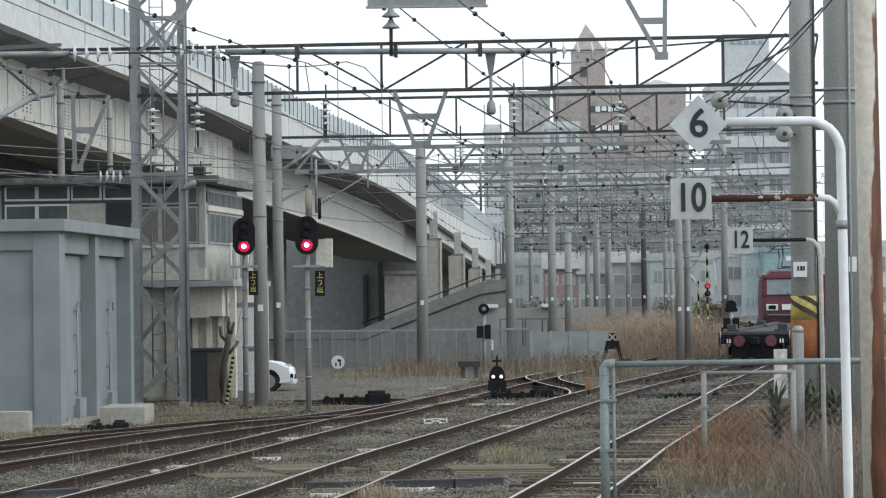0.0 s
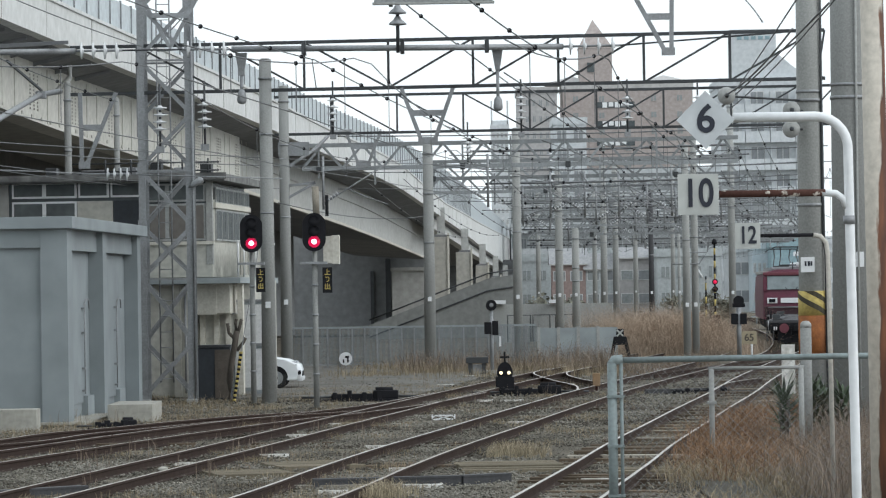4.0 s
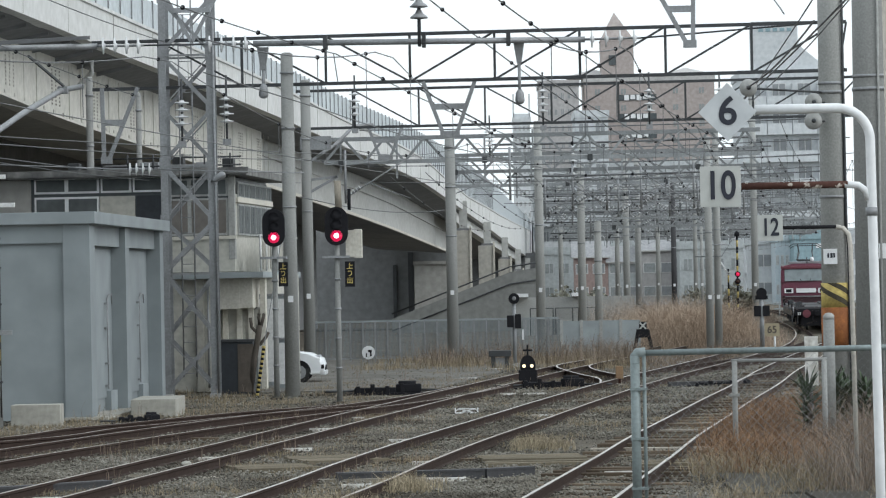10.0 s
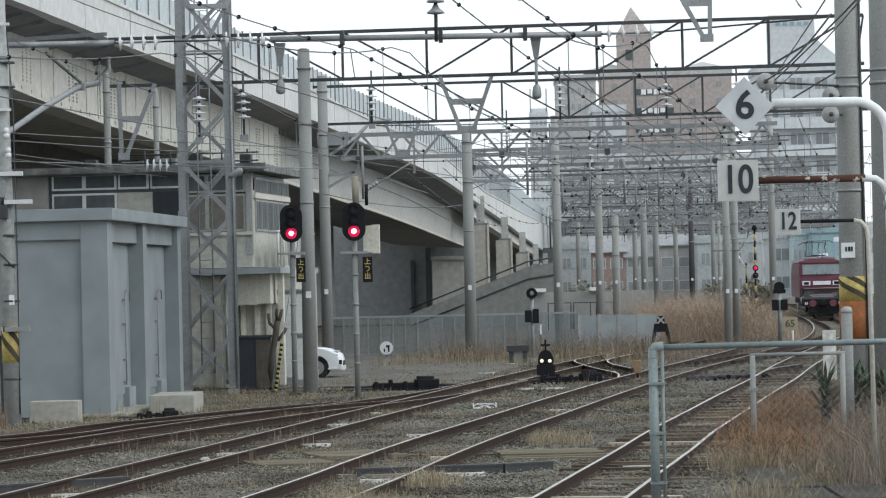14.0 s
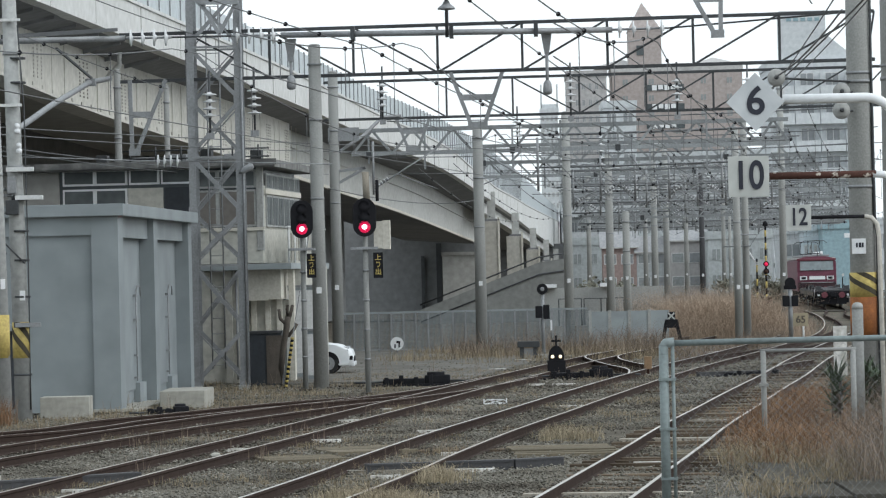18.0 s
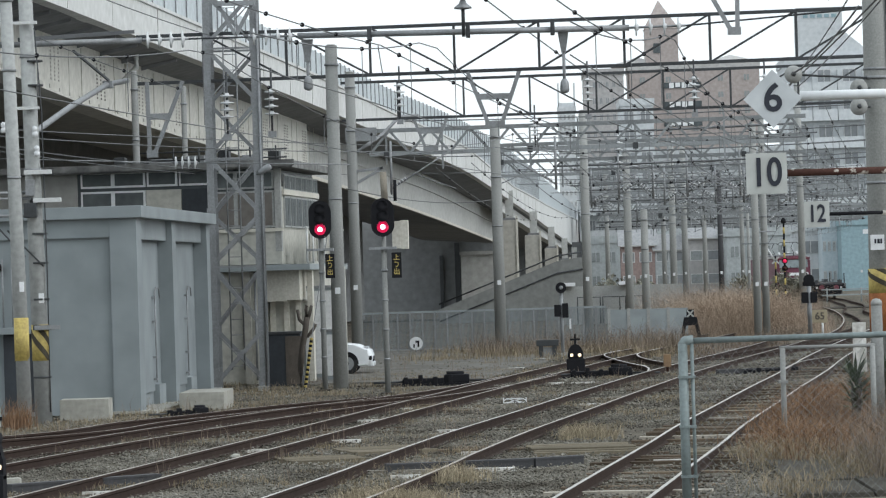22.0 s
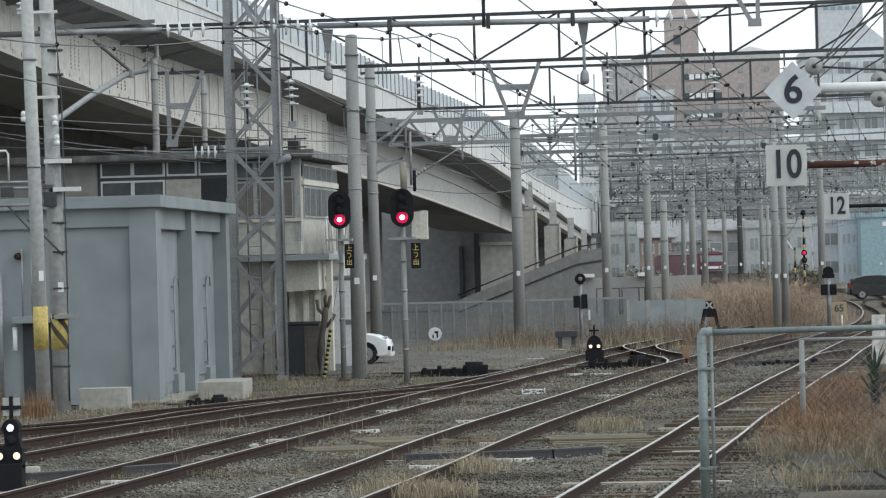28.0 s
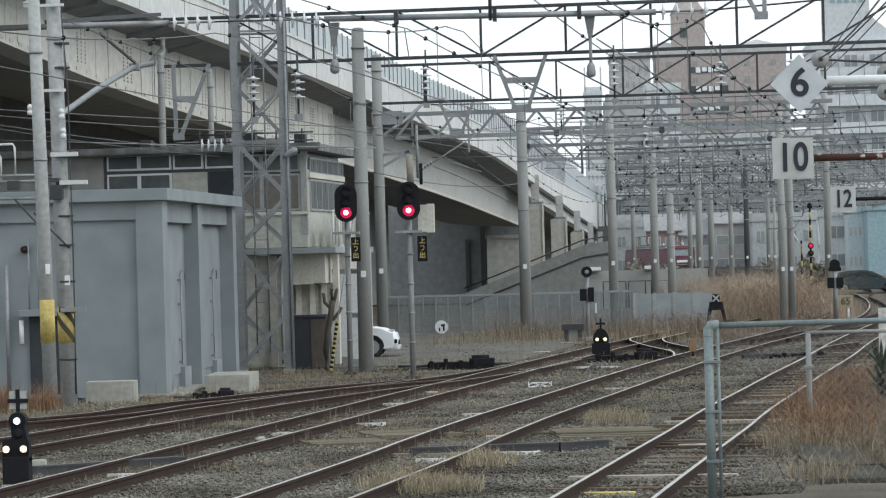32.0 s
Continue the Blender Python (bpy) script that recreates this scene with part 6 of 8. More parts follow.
def car(name, x, y, rz, body_mat, label, length=4.1, width=1.7, height=1.5, wagon=False):
    """A small car whose front points along its own +x."""
    th = thing(name, label, "car", (x, y, 0), rz)
    L, W = length / 2, width / 2
    low = [(-L, 0.32), (-L - 0.02, 0.62), (-L + 0.06, 0.95), (-L * 0.55, 0.98), (0.1 * L, 0.97), (L * 0.42, 0.95), (L * 0.8, 0.84), (L * 0.97, 0.68), (L, 0.5), (L - 0.03, 0.25), (L * 0.2, 0.2), (-L * 0.5, 0.2)]
    top = [(-L + 0.05, 0.94), (-L + (0.15 if wagon else 0.35), height - 0.16), (-L * 0.5, height - 0.02), (-0.05 * L, height), (0.18 * L, height - 0.08), (L * 0.5, 0.94)]

    def solid(nm, outline, half, inset, mat, parent):
        bm = bmesh.new()
        rings = []
        for yy, k in ((-half, 0.94), (-half * 0.9, 1.0), (half * 0.9, 1.0), (half, 0.94)):
            cx, cz = np.mean([p[0] for p in outline]), np.mean([p[1] for p in outline])
            rings.append([bm.verts.new((cx + (px - cx) * k, yy if abs(yy) < half else math.copysign(half - inset, yy), cz + (pz - cz) * k)) for px, pz in outline])
        for a, b in zip(rings, rings[1:]):
            for i in range(len(a)):
                f = bm.faces.new((a[i], a[(i + 1) % len(a)], b[(i + 1) % len(a)], b[i]))
                f.smooth = True
        bm.faces.new(rings[0][::-1]), bm.faces.new(rings[-1])
        bmesh.ops.recalc_face_normals(bm, faces=bm.faces[:])
        return part(nm, bm, mat, parent)
    body = solid("body", low, W, 0.0, body_mat, th)
    solid("roof", top, W * 0.88, 0.04, body_mat, th)
    for s in (-1, 1):
        g = bmesh.new()
        pts = [(-L + 0.5, 1.0), (-L + 0.55, height - 0.22), (-0.05 * L, height - 0.1), (0.14 * L, height - 0.16), (L * 0.4, 1.0)]
        vs = [g.verts.new((px, s * (W * 0.885), pz)) for px, pz in pts]
        g.faces.new(vs if s < 0 else vs[::-1])
        gl = part("side_window", g, M_CARGLASS, th)
        gl.modifiers.new("thick", "SOLIDIFY").thickness = 0.01
        part("mirror", B(L * 0.3, L * 0.36, s * W * 0.95 - 0.08, s * W * 0.95 + 0.08, 0.95, 1.08, 0.02), body_mat, th)
        part("headlight", B(L * 0.82, L * 0.93, s * W * 0.72 - 0.16, s * W * 0.72 + 0.2, 0.66, 0.78, 0.03), M_LAMPGLASS, th, "clear headlamp")
        part("headlight_sweep", B(L * 0.76, L * 0.93, s * (W - 0.05) - 0.045, s * (W - 0.05) + 0.045, 0.62, 0.7, 0.02), M_LAMPGLASS, th, "swept back headlamp")
        part("fog_recess", B(L * 0.8, L * 0.99, s * (W - 0.06) - 0.05, s * (W - 0.06) + 0.05, 0.4, 0.52, 0.02), M_BLACK, th)
        part("wheel_arch", R((L * 0.64, s * (W - 0.12), 0.33), (L * 0.64, s * (W + 0.002), 0.32), 0.335, seg=24), M_BLACK, th)
        part("door_seam", B(0.35 * L, 0.36 * L, s * W - 0.004, s * W + 0.004, 0.35, 0.93), M_BLACK, th)
        part("tail_light", B(-L - 0.03, -L + 0.08, s * W * 0.8 - 0.1, s * W * 0.8 + 0.1, 0.75, 1.05, 0.02), M_TAIL, th)
    w = bmesh.new()
    vs = [w.verts.new(v) for v in ((L * 0.5, -W * 0.78, 0.97), (L * 0.5, W * 0.78, 0.97), (0.2 * L, W * 0.7, height - 0.1), (0.2 * L, -W * 0.7, height - 0.1))]
    w.faces.new(vs)
    ws = part("windscreen", w, M_CARGLASS, th)
    ws.modifiers.new("thick", "SOLIDIFY").thickness = 0.015
    part("grille", B(L * 0.97, L + 0.01, -W * 0.5, W * 0.5, 0.36, 0.5, 0.01), M_BLACK, th)
    part("bumper", B(L * 0.93, L + 0.03, -W * 0.9, W * 0.9, 0.22, 0.34, 0.03), body_mat, th)
    part("rear_window", B(-L + 0.12, -L + 0.3, -W * 0.7, W * 0.7, 1.02, height - 0.22), M_CARGLASS, th)
    for sx in (-0.62, 0.64):
        for s in (-1, 1):
            wh = part("wheel", R((0, -0.1, 0), (0, 0.1, 0), 0.31, seg=22), M_TYRE, th)
            wh.location = (L * sx, s * (W - 0.09), 0.31)
            part("rim", R((0, -0.112 if s < 0 else 0.1, 0), (0, -0.1 if s < 0 else 0.112, 0), 0.2, seg=18), M_STEEL, wh)
            part("hub", R((0, -0.12 if s < 0 else 0.11, 0), (0, -0.11 if s < 0 else 0.12, 0), 0.06, seg=10), M_DARKSTEEL, wh)
    return th


car("parked_car", -4.31 - 2.06, 104.5, 0, M_CARWHITE, "white hatchback parked behind the signal poles", height=1.48)

yard = arrays("yard_paving", [(-6.78, 94.69, 0.02), (-1.00, 95.37, 0.02), (2.97, 132.34, 0.02), (-6.18, 137.69, 0.02), (-6.78, 94.69, -0.06), (-1.00, 95.37, -0.06), (2.97, 132.34, -0.06), (-6.18, 137.69, -0.06)], [(0, 1, 2, 3), (7, 6, 5, 4), (0, 4, 5, 1), (1, 5, 6, 2), (2, 6, 7, 3), (3, 7, 4, 0)], M_YARD)
tagged(yard, "pale worn asphalt yard behind the tracks", "pavement", kind="structure")

# ---- yard fence ----


def yard_fence():
    d = 131.0
    th = thing("yard_fence", "grey vertical-bar steel fence below the viaduct", "fence", (0, d, 0))
    x0, x1, top = -5.86, 3.06, 1.46
    part("top_rail", bar(bmesh.new(), (x0, 0, top), (x1, 0, top), 0.06, 0.07), M_HUTLIGHT, th)
    part("bottom_rail", bar(bmesh.new(), (x0, 0, 0.12), (x1, 0, 0.12), 0.05, 0.05), M_STEEL, th)
    x = x0
    while x < x1:
        part("post", B(x - 0.025, x + 0.025, -0.04, 0.04, -0.05, top), M_STEEL, th)
        mesh = bmesh.new()
        for k in range(1, 10):
            box(mesh, x + k * 0.045 - 0.012, x + k * 0.045 + 0.012, -0.01, 0.01, 0.12, top - 0.04)
        infill = part("bar_infill", mesh, M_MESHBAR, th, "close-set grey fence bars")
        infill["kind"] = "stuff"
        x += 0.45
    w = thing("panel_wall", "grey concrete panel wall behind the weeds", "wall", (0, 138, 0))
    xa, xb = 3.33, 6.35
    n = 4
    for k in range(n):
        part("panel", B(xa + (xb - xa) * k / n + 0.01, xa + (xb - xa) * (k + 1) / n - 0.01, 0, 0.1, -0.05, 1.26), M_HUTLIGHT, w)
        part("post", B(xa + (xb - xa) * k / n - 0.06, xa + (xb - xa) * k / n + 0.06, -0.03, 0.13, -0.05, 1.30), M_CONCRETE, w)
    ds = thing("round_sign", "white round sign with black marks on the fence", "sign", (-3.85, 130.6, 0.34))
    rot = pose(0, 0, 0, 90, 0, 0)
    part("disc", lathe(bmesh.new(), [(0.24, -0.01), (0.24, 0.01)], 24, m=rot), M_WHITE, ds)
    part("mark", B(-0.02, 0.12, -0.02, -0.012, 0.02, 0.1), M_BLACK, ds)
    part("mark", B(0.05, 0.11, -0.02, -0.012, -0.14, 0.02), M_BLACK, ds)
    part("mark", B(-0.1, -0.05, -0.02, -0.012, -0.16, -0.02), M_BLACK, ds)
    part("post", R((0, 0.03, -0.34), (0, 0.03, 0.1), 0.02, seg=8), M_STEEL, ds)


yard_fence()

# ---- platform end: fences and stop markers ----


def chain_link(x0, x1, z0, z1, cell, parent):
    bm = bmesh.new()
    n = int((x1 - x0 + z1 - z0) / cell)
    for s in (1, -1):
        for k in range(n + 1):
            c = x0 - (z1 - z0) + k * cell if s > 0 else x0 + k * cell
            pts = []
            for z in (z0, z1):
                pts.append((c + (z - z0) * s, z))
            (xa, za), (xb, zb) = pts
            lo, hi = max(min(xa, xb), x0), min(max(xa, xb), x1)
            if hi - lo < 0.02:
                continue
            f = lambda x: za + (x - xa) / (xb - xa) * (zb - za)
            rod(bm, (lo, 0, f(lo)), (hi, 0, f(hi)), 0.0013, seg=3, cap=False)
    ob = part("chain_link", bm, M_STEEL, parent, "fine chain link mesh")
    ob["kind"] = "stuff"
    return ob




def pipe_fence():
    th = thing("pipe_fence", "pale green pipe fence with chain link mesh", "fence", (1.77, 40, 0), group="pipe fences")
    zt = 1.95
    part("post", R((0, 0, -0.1), (0, 0, zt - 0.03), 0.052, seg=16), M_FENCEGREEN, th)
    part("elbow", tube(bmesh.new(), [(0, 0, zt - 0.12), (0, 0, zt - 0.03), (0.02, 0, zt + 0.0), (0.12, 0, zt + 0.01)], 0.054, 14), M_FENCEGREEN, th)
    part("top_rail", R((0.05, 0, zt), (4.1, -0.3, zt + 0.02), 0.034, seg=14), M_FENCEGREEN, th)
    part("mesh_rod", R((0.1, -0.02, 0), (0.1, -0.02, zt), 0.02, seg=8), M_FENCEGREEN, th)
    for z in (0.45, 1.0, 1.55):
        part("clamp", B(-0.06, 0.13, -0.06, 0.05, z - 0.014, z + 0.014), M_FENCEGREEN, th)
    part("post", R((4.1, -0.3, -0.1), (4.1, -0.3, zt), 0.045, seg=14), M_FENCEGREEN, th)
    chain_link(0.1, 4.0, 0.1, zt - 0.02, 0.1, th)
    t2 = thing("pipe_fence", "weathered grey pipe fence with chain link mesh", "fence", (4.02, 56, 0), group="pipe fences")
    z2, x2 = 1.48, 5.41 - 4.02
    part("post", R((0, 0, -0.1), (0, 0, z2), 0.042, seg=14), M_POLE, t2)
    part("post", R((x2, 0, -0.1), (x2, 0, z2), 0.042, seg=14), M_POLE, t2)
    part("top_rail", R((-0.05, 0, z2), (x2 + 0.05, 0, z2), 0.028, seg=12), M_POLE, t2)
    part("clamp", B(-0.07, 0.07, -0.07, 0.07, z2 - 0.55, z2 - 0.51), M_POLE, t2)
    chain_link(0.05, x2, 0.1, z2 - 0.02, 0.12, t2)
    for px, d, top, r in ((5.69, 58, 2.15, 0.095),):
        b = thing("concrete_post", "round-topped weathered concrete boundary post", "post", (px, d, 0))
        part("shaft", R((0, 0, -0.1), (0, 0, top - 0.06), r, r * 0.95, 14), M_POLE, b)
        part("cap", lathe(bmesh.new(), [(r * 0.98, 0), (r * 0.95, 0.06), (r * 0.6, 0.1), (0.01, 0.11)], 14, (0, 0, top - 0.08)), M_CONCRETE, b)
    wp = thing("white_board", "weathered white board standing in the weeds", "board", (5.59, 60, 0))
    part("board", B(-0.11, 0.11, 0, 0.04, 0.95, 1.77, 0.004), M_CHIPPED, wp)
    part("stay", B(-0.02, 0.02, 0.04, 0.08, -0.05, 1.56), M_STEEL, wp)


pipe_fence()


def stop_markers():
    d = 34.0
    xp = 3.76
    th = thing("stop_marker_post", "white bent pipe post with car stop markers", "sign post", (xp, d, 0))
    zt = 4.34
    rad = 0.3
    bend = [(0.035, 0, -0.1), (0.03, 0, 1.0), (0.0, 0, zt - rad)] + [(-rad + rad * math.cos(a), 0, zt - rad + rad * math.sin(a)) for a in np.linspace(0.15, math.pi / 2, 7)] + [(2.68 - xp, 0, zt)]
    part("bent_pipe", tube(bmesh.new(), bend, 0.046, 16), M_WHITE, th)
    za = 3.62
    arm = part("rust_arm", R((2.54 - xp, 0, za), (-0.22, 0, za), 0.034, seg=12), M_FLAKED, th, "rusty flaking arm")
    part("arm_elbow", tube(bmesh.new(), [(-0.25, 0, za), (-0.12, 0, za - 0.01), (-0.05, 0, za - 0.06), (-0.02, 0, za - 0.15)], 0.034, 12), M_WHITE, th)
    part("collar", R((0.0, 0, za - 0.3), (0.0, 0, za - 0.22), 0.056, seg=14), M_STEEL, th)
    cx, cz = 2.42 - xp, 4.32
    dia = part("diamond_plate", B(-0.195, 0.195, -0.012, 0.0, -0.195, 0.195, 0.003), M_SIGNWHITE, th, "pale diamond plate with a dark numeral")
    dia.matrix_basis = pose(cx, -0.04, cz, 0, 45, 0)
    cyl_text("6", 0.37, th, (cx, -0.056, cz), M_NAVY, name="numeral")
    sx, sz = 2.34 - xp, 3.62
    part("square_plate", B(sx - 0.192, sx + 0.192, -0.05, -0.038, sz - 0.192, sz + 0.192, 0.003), M_SIGN, th, "pale square plate with dark numerals")
    cyl_text("10", 0.36, th, (sx, -0.055, sz), M_NAVY, name="numeral", wide=0.82, tall=1.04)
    d2 = 46.0
    xq = 4.81
    t2 = thing("stop_marker_post", "rusty bent pipe post with a stop marker", "sign post", (xq, d2, 0))
    z2 = 3.39
    part("bent_pipe", tube(bmesh.new(), [(0.03, 0, -0.1), (0.0, 0, z2 - 0.25), (-0.02, 0, z2 - 0.1), (-0.09, 0, z2 - 0.02), (-0.18, 0, z2)], 0.03, 12), M_PEEL, t2)
    part("arm", R((-0.18, 0, z2), (3.93 - xq, 0, z2), 0.024, seg=10), M_BLACK, t2, "black painted arm")
    px, pz = 3.79 - xq, 3.39
    part("square_plate", B(px - 0.16, px + 0.16, -0.04, -0.03, pz - 0.165, pz + 0.165, 0.003), M_SIGN, t2, "pale square plate with dark numerals")
    cyl_text("12", 0.27, t2, (px, -0.046, pz), M_NAVY, name="numeral", wide=0.86, tall=1.15)


stop_markers()

# ---- level crossing and distant signs ----


def crossing():
    d = 222.0
    x = 16.24
    th = thing("crossing_signal", "yellow and black striped crossing signal with a red lamp", "signal", (x, d, 0))
    top = 5.51
    n = 14
    for k in range(n):
        part("stripe", R((0, 0, top * k / n), (0, 0, top * (k + 1) / n), 0.06, seg=10), M_BLACK if k % 2 else M_YELLOW, th)
    rot = pose(0, 0, 0, 90, 0, 0)
    for zc, lit in ((3.04, True), (2.59, False)):
        part("lamp_board", lathe(bmesh.new(), [(0.18, -0.05), (0.18, 0.12)], 18, m=Matrix.Translation((0, -0.05, zc)) @ rot), M_BLACK, th)
        part("lens", lathe(bmesh.new(), [(0.12, 0.0), (0.0, 0.04)], 14, m=Matrix.Translation((0, -0.18, zc)) @ rot), M_RED if lit else M_RUST, th, "lit red lamp" if lit else "")
    part("bell", lathe(bmesh.new(), [(0.16, -0.15), (0.15, 0.06), (0.06, 0.18)], 14, (0, 0, top)), M_BLACK, th)
    part("gate_box", B(-0.3, 0.3, -0.4, 0.2, 0, 1.0, 0.03), M_RUST, th)
    th2 = thing("crossing_signal", "faded yellow crossing warning post", "signal", (15.96, 226, 0))
    for k in range(8):
        part("stripe", R((0, 0, 3.4 * k / 8), (0, 0, 3.4 * (k + 1) / 8), 0.055, seg=10), M_BLACK if k % 2 else M_YELLOW, th2)
    for a in (45, -45):
        c = part("crossbuck", B(-0.3, 0.3, -0.16, -0.12, -0.05, 0.05), M_SIGN, th2)
        c.matrix_basis = pose(0, 0, 3.1, 0, a, 0)
    part("gate_arm", R((0, 0, 3.0), (-0.9, 0, 4.6), 0.05, seg=8), M_WHITE, th2)
    # speed board and its neighbour
    s = thing("speed_board", "yellowed speed board with black numerals on a post", "sign", (11.45, 139, 0))
    zc = 0.76
    part("post", R((0.1, 0.03, -0.1), (0.1, 0.03, zc), 0.04, seg=8), M_WHITE, s)
    part("plate", B(-0.29, 0.29, -0.02, 0.01, zc - 0.25, zc + 0.25, 0.01), M_BOARD, s)
    cyl_text("65", 0.38, s, (0, -0.03, zc), M_BARK, name="numeral")
    sg2 = thing("railway_signal", "dark repeater signal on a grey post", "signal", (11.19, 140.5, 0))
    part("mast", R((0, 0, -0.1), (0, 0, 2.09), 0.09, seg=12), M_STEEL, sg2)
    part("head", lathe(bmesh.new(), [(0.2, -0.1), (0.21, 0.0), (0.2, 0.12)], 18, m=Matrix.Translation((0, 0, 2.18)) @ rot), M_BLACK, sg2)
    part("head_skirt", B(-0.24, 0.24, -0.1, 0.1, 1.93, 2.09, 0.02), M_BLACK, sg2)
    for sx in (-1, 1):
        part("case", B(sx * 0.17 - 0.13, sx * 0.17 + 0.13, -0.15, 0.15, 1.27, 1.69, 0.02), M_BLACK, sg2)
    gr = thing("guard_rail", "white steel guard rail along the crossing road", "guard rail", (21.93, 264, 0))
    for z in (0.45, 0.85):
        part("rail", B(0, 16, -0.05, 0.02, z, z + 0.09, 0.01), M_HUTLIGHT, gr)
    for k in range(7):
        part("post", R((k * 2.5 + 0.4, 0.05, -0.1), (k * 2.5 + 0.4, 0.05, 1.0), 0.05, seg=8), M_HUTLIGHT, gr)


crossing()
road = arrays("road", [(-60, 225, 0.03), (80, 225, 0.03), (80, 231, 0.03), (-60, 231, 0.03), (-60, 225, -0.05), (80, 225, -0.05), (80, 231, -0.05), (-60, 231, -0.05)], [(0, 1, 2, 3), (7, 6, 5, 4), (0, 4, 5, 1), (1, 5, 6, 2), (2, 6, 7, 3), (3, 7, 4, 0)], M_ASPHALT)
tagged(road, "grey asphalt road over the level crossing", "road", kind="structure")

# ---- far buildings ----


# Far facades and panes use paled colours that stand in for haze.
def building(label, x0, x1, y, z, mat, floors, cols, depth=14, z0=0.0, balcony=False, win=(0.55, 0.5), roof=True, name="apartment_building", glass=None, frame_mat=None):
    th = thing(name, label, "building", ((x0 + x1) / 2, y, 0), group="")
    w = (x1 - x0) / 2
    part("wall", B(-w, w, 0, depth, -0.1, z), mat, th)
    if roof:
        part("parapet", B(-w - 0.15, w + 0.15, -0.15, depth + 0.15, z, z + 0.9), M_ROOFEDGE if mat is M_BROWN else mat, th)
    fh, cw = (z - z0 - 0.4) / floors, 2 * w / cols
    ww, hh = cw * win[0], fh * win[1]
    fr = mesh_of(box(B(-ww / 2 - 0.07, ww / 2 + 0.07, -0.05, 0.02, -0.07, hh + 0.07), -0.04, 0.04, -0.09, 0.0, 0, hh), "window", frame_mat or M_FRAME)
    pn = mesh_of(B(-ww / 2, ww / 2, -0.08, -0.03, 0, hh), "pane", glass or M_FARGLASS)
    bl = mesh_of(box(box(B(-cw * 0.47, cw * 0.47, -1.0, 0.0, -0.15, 0.0), -cw * 0.47, cw * 0.47, -1.05, -0.95, -0.15, fh * 0.36), -cw * 0.47 - 0.08, -cw * 0.47, -1.05, 0, -0.15, fh * 0.8), "balcony", mat)
    for j in range(floors):
        for i in range(cols):
            cx, cz = -w + (i + 0.5) * cw, z0 + 0.3 + j * fh + fh * 0.25
            a = new("window", fr)
            a.parent, a.location = th, (cx, 0, cz)
            b = new("pane", pn)
            b.parent = a
            if balcony:
                c = new("balcony", bl)
                c.parent, c.location = th, (cx, 0, z0 + 0.3 + j * fh)
    return th


bz = 33.20
br = building("brown tiled apartment tower with pale roof edges", 17.46, 37.28, 550, bz, M_BROWN, 13, 5, win=(0.2, 0.34), frame_mat=M_BROWN, glass=M_CURTAIN)
for j in range(9):
    zz = bz - 2.2 - j * 2.9
    part("stair_slot", B(22.6 - 27.37, 28.4 - 27.37, -0.14, 0.1, zz - 0.75, zz + 0.15), M_GLASS, br, "dark open stair landing")
    for k in range(4):
        part("bright_window", B(23.5 - 27.37 + 0.95 * k, 23.5 - 27.37 + 0.95 * k + 0.72, -0.22, -0.15, zz - 0.72 + 0.15 * (k % 2), zz + 0.1), M_WHITE, br)
xt = 22.59 - 27.37
part("stair_tower", B(xt - 2.5, xt + 2.5, 0.5, 6, bz, 39.46), M_BROWN, br)
for sx in (-0.8,):
    part("tower_window", B(xt + sx - 0.5, xt + sx + 0.5, 0.35, 0.5, 35.75, 37.22), M_GLASS, br)
pyr = bmesh.new()
zz, za = 39.46, 43.95
vb = [pyr.verts.new(v) for v in ((xt - 2.65, 0.4, zz), (xt + 2.65, 0.4, zz), (xt + 2.65, 6, zz), (xt - 2.65, 6, zz))]
ap = pyr.verts.new((xt - 0.3, 3, za))
for i in range(4):
    pyr.faces.new((vb[i], vb[(i + 1) % 4], ap))
pyr.faces.new(vb[::-1])
part("pyramid_roof", pyr, M_BROWN, br)
for px in (18.92, 33.14):
    q = bmesh.new()
    cx = px - 27.37
    vb = [q.verts.new(v) for v in ((cx - 4, 0, bz + 0.9), (cx + 4, 0, bz + 0.9), (cx + 4, 10, bz + 0.9), (cx - 4, 10, bz + 0.9))]
    ap = q.verts.new((cx, 5, bz + 2.2))
    for i in range(4):
        q.faces.new((vb[i], vb[(i + 1) % 4], ap))
    part("hip_roof", q, M_ROOFEDGE, br)
building("pale side wing of the apartment tower with balconies", 10.38, 16.30, 540, 32.12, M_TAUPE, 13, 6, win=(0.4, 0.36), frame_mat=M_ROOFEDGE)
wz = 26.08
wb = building("white apartment block with balconies and a lift tower", 31.56, 43.27, 420, wz, M_PALE, 8, 4, balcony=True, win=(0.5, 0.55))
part("lift_tower", B(33.05 - 37.42, 38.31 - 37.42, 0.5, 5, wz, 32.28), M_PALE, wb)
part("tower_cap", B(32.92 - 37.42, 38.45 - 37.42, 0.4, 5.1, 32.28, 32.67), M_GREYBLOCK, wb)
for k in range(5):
    part("sign_mark", B(33.77 - 37.42 + k * 0.82, 33.77 - 37.42 + k * 0.82 + 0.55, 0.42, 0.5, 31.48, 31.88), M_BLUEWALL, wb)
sl = bmesh.new()
xa, xb = 38.31 - 37.42, 41.34 - 37.42
f = [sl.verts.new(v) for v in ((xa, 1, wz), (xb, 1, wz), (xb, 1, 27.47), (xa, 1, 30.00))]
b = [sl.verts.new((v.co.x, 6, v.co.z)) for v in f]
sl.faces.new(f), sl.faces.new(b[::-1])
for i in range(4):
    sl.faces.new((f[i], b[i], b[(i + 1) % 4], f[(i + 1) % 4]))
part("sloped_penthouse", sl, M_PALE, wb)
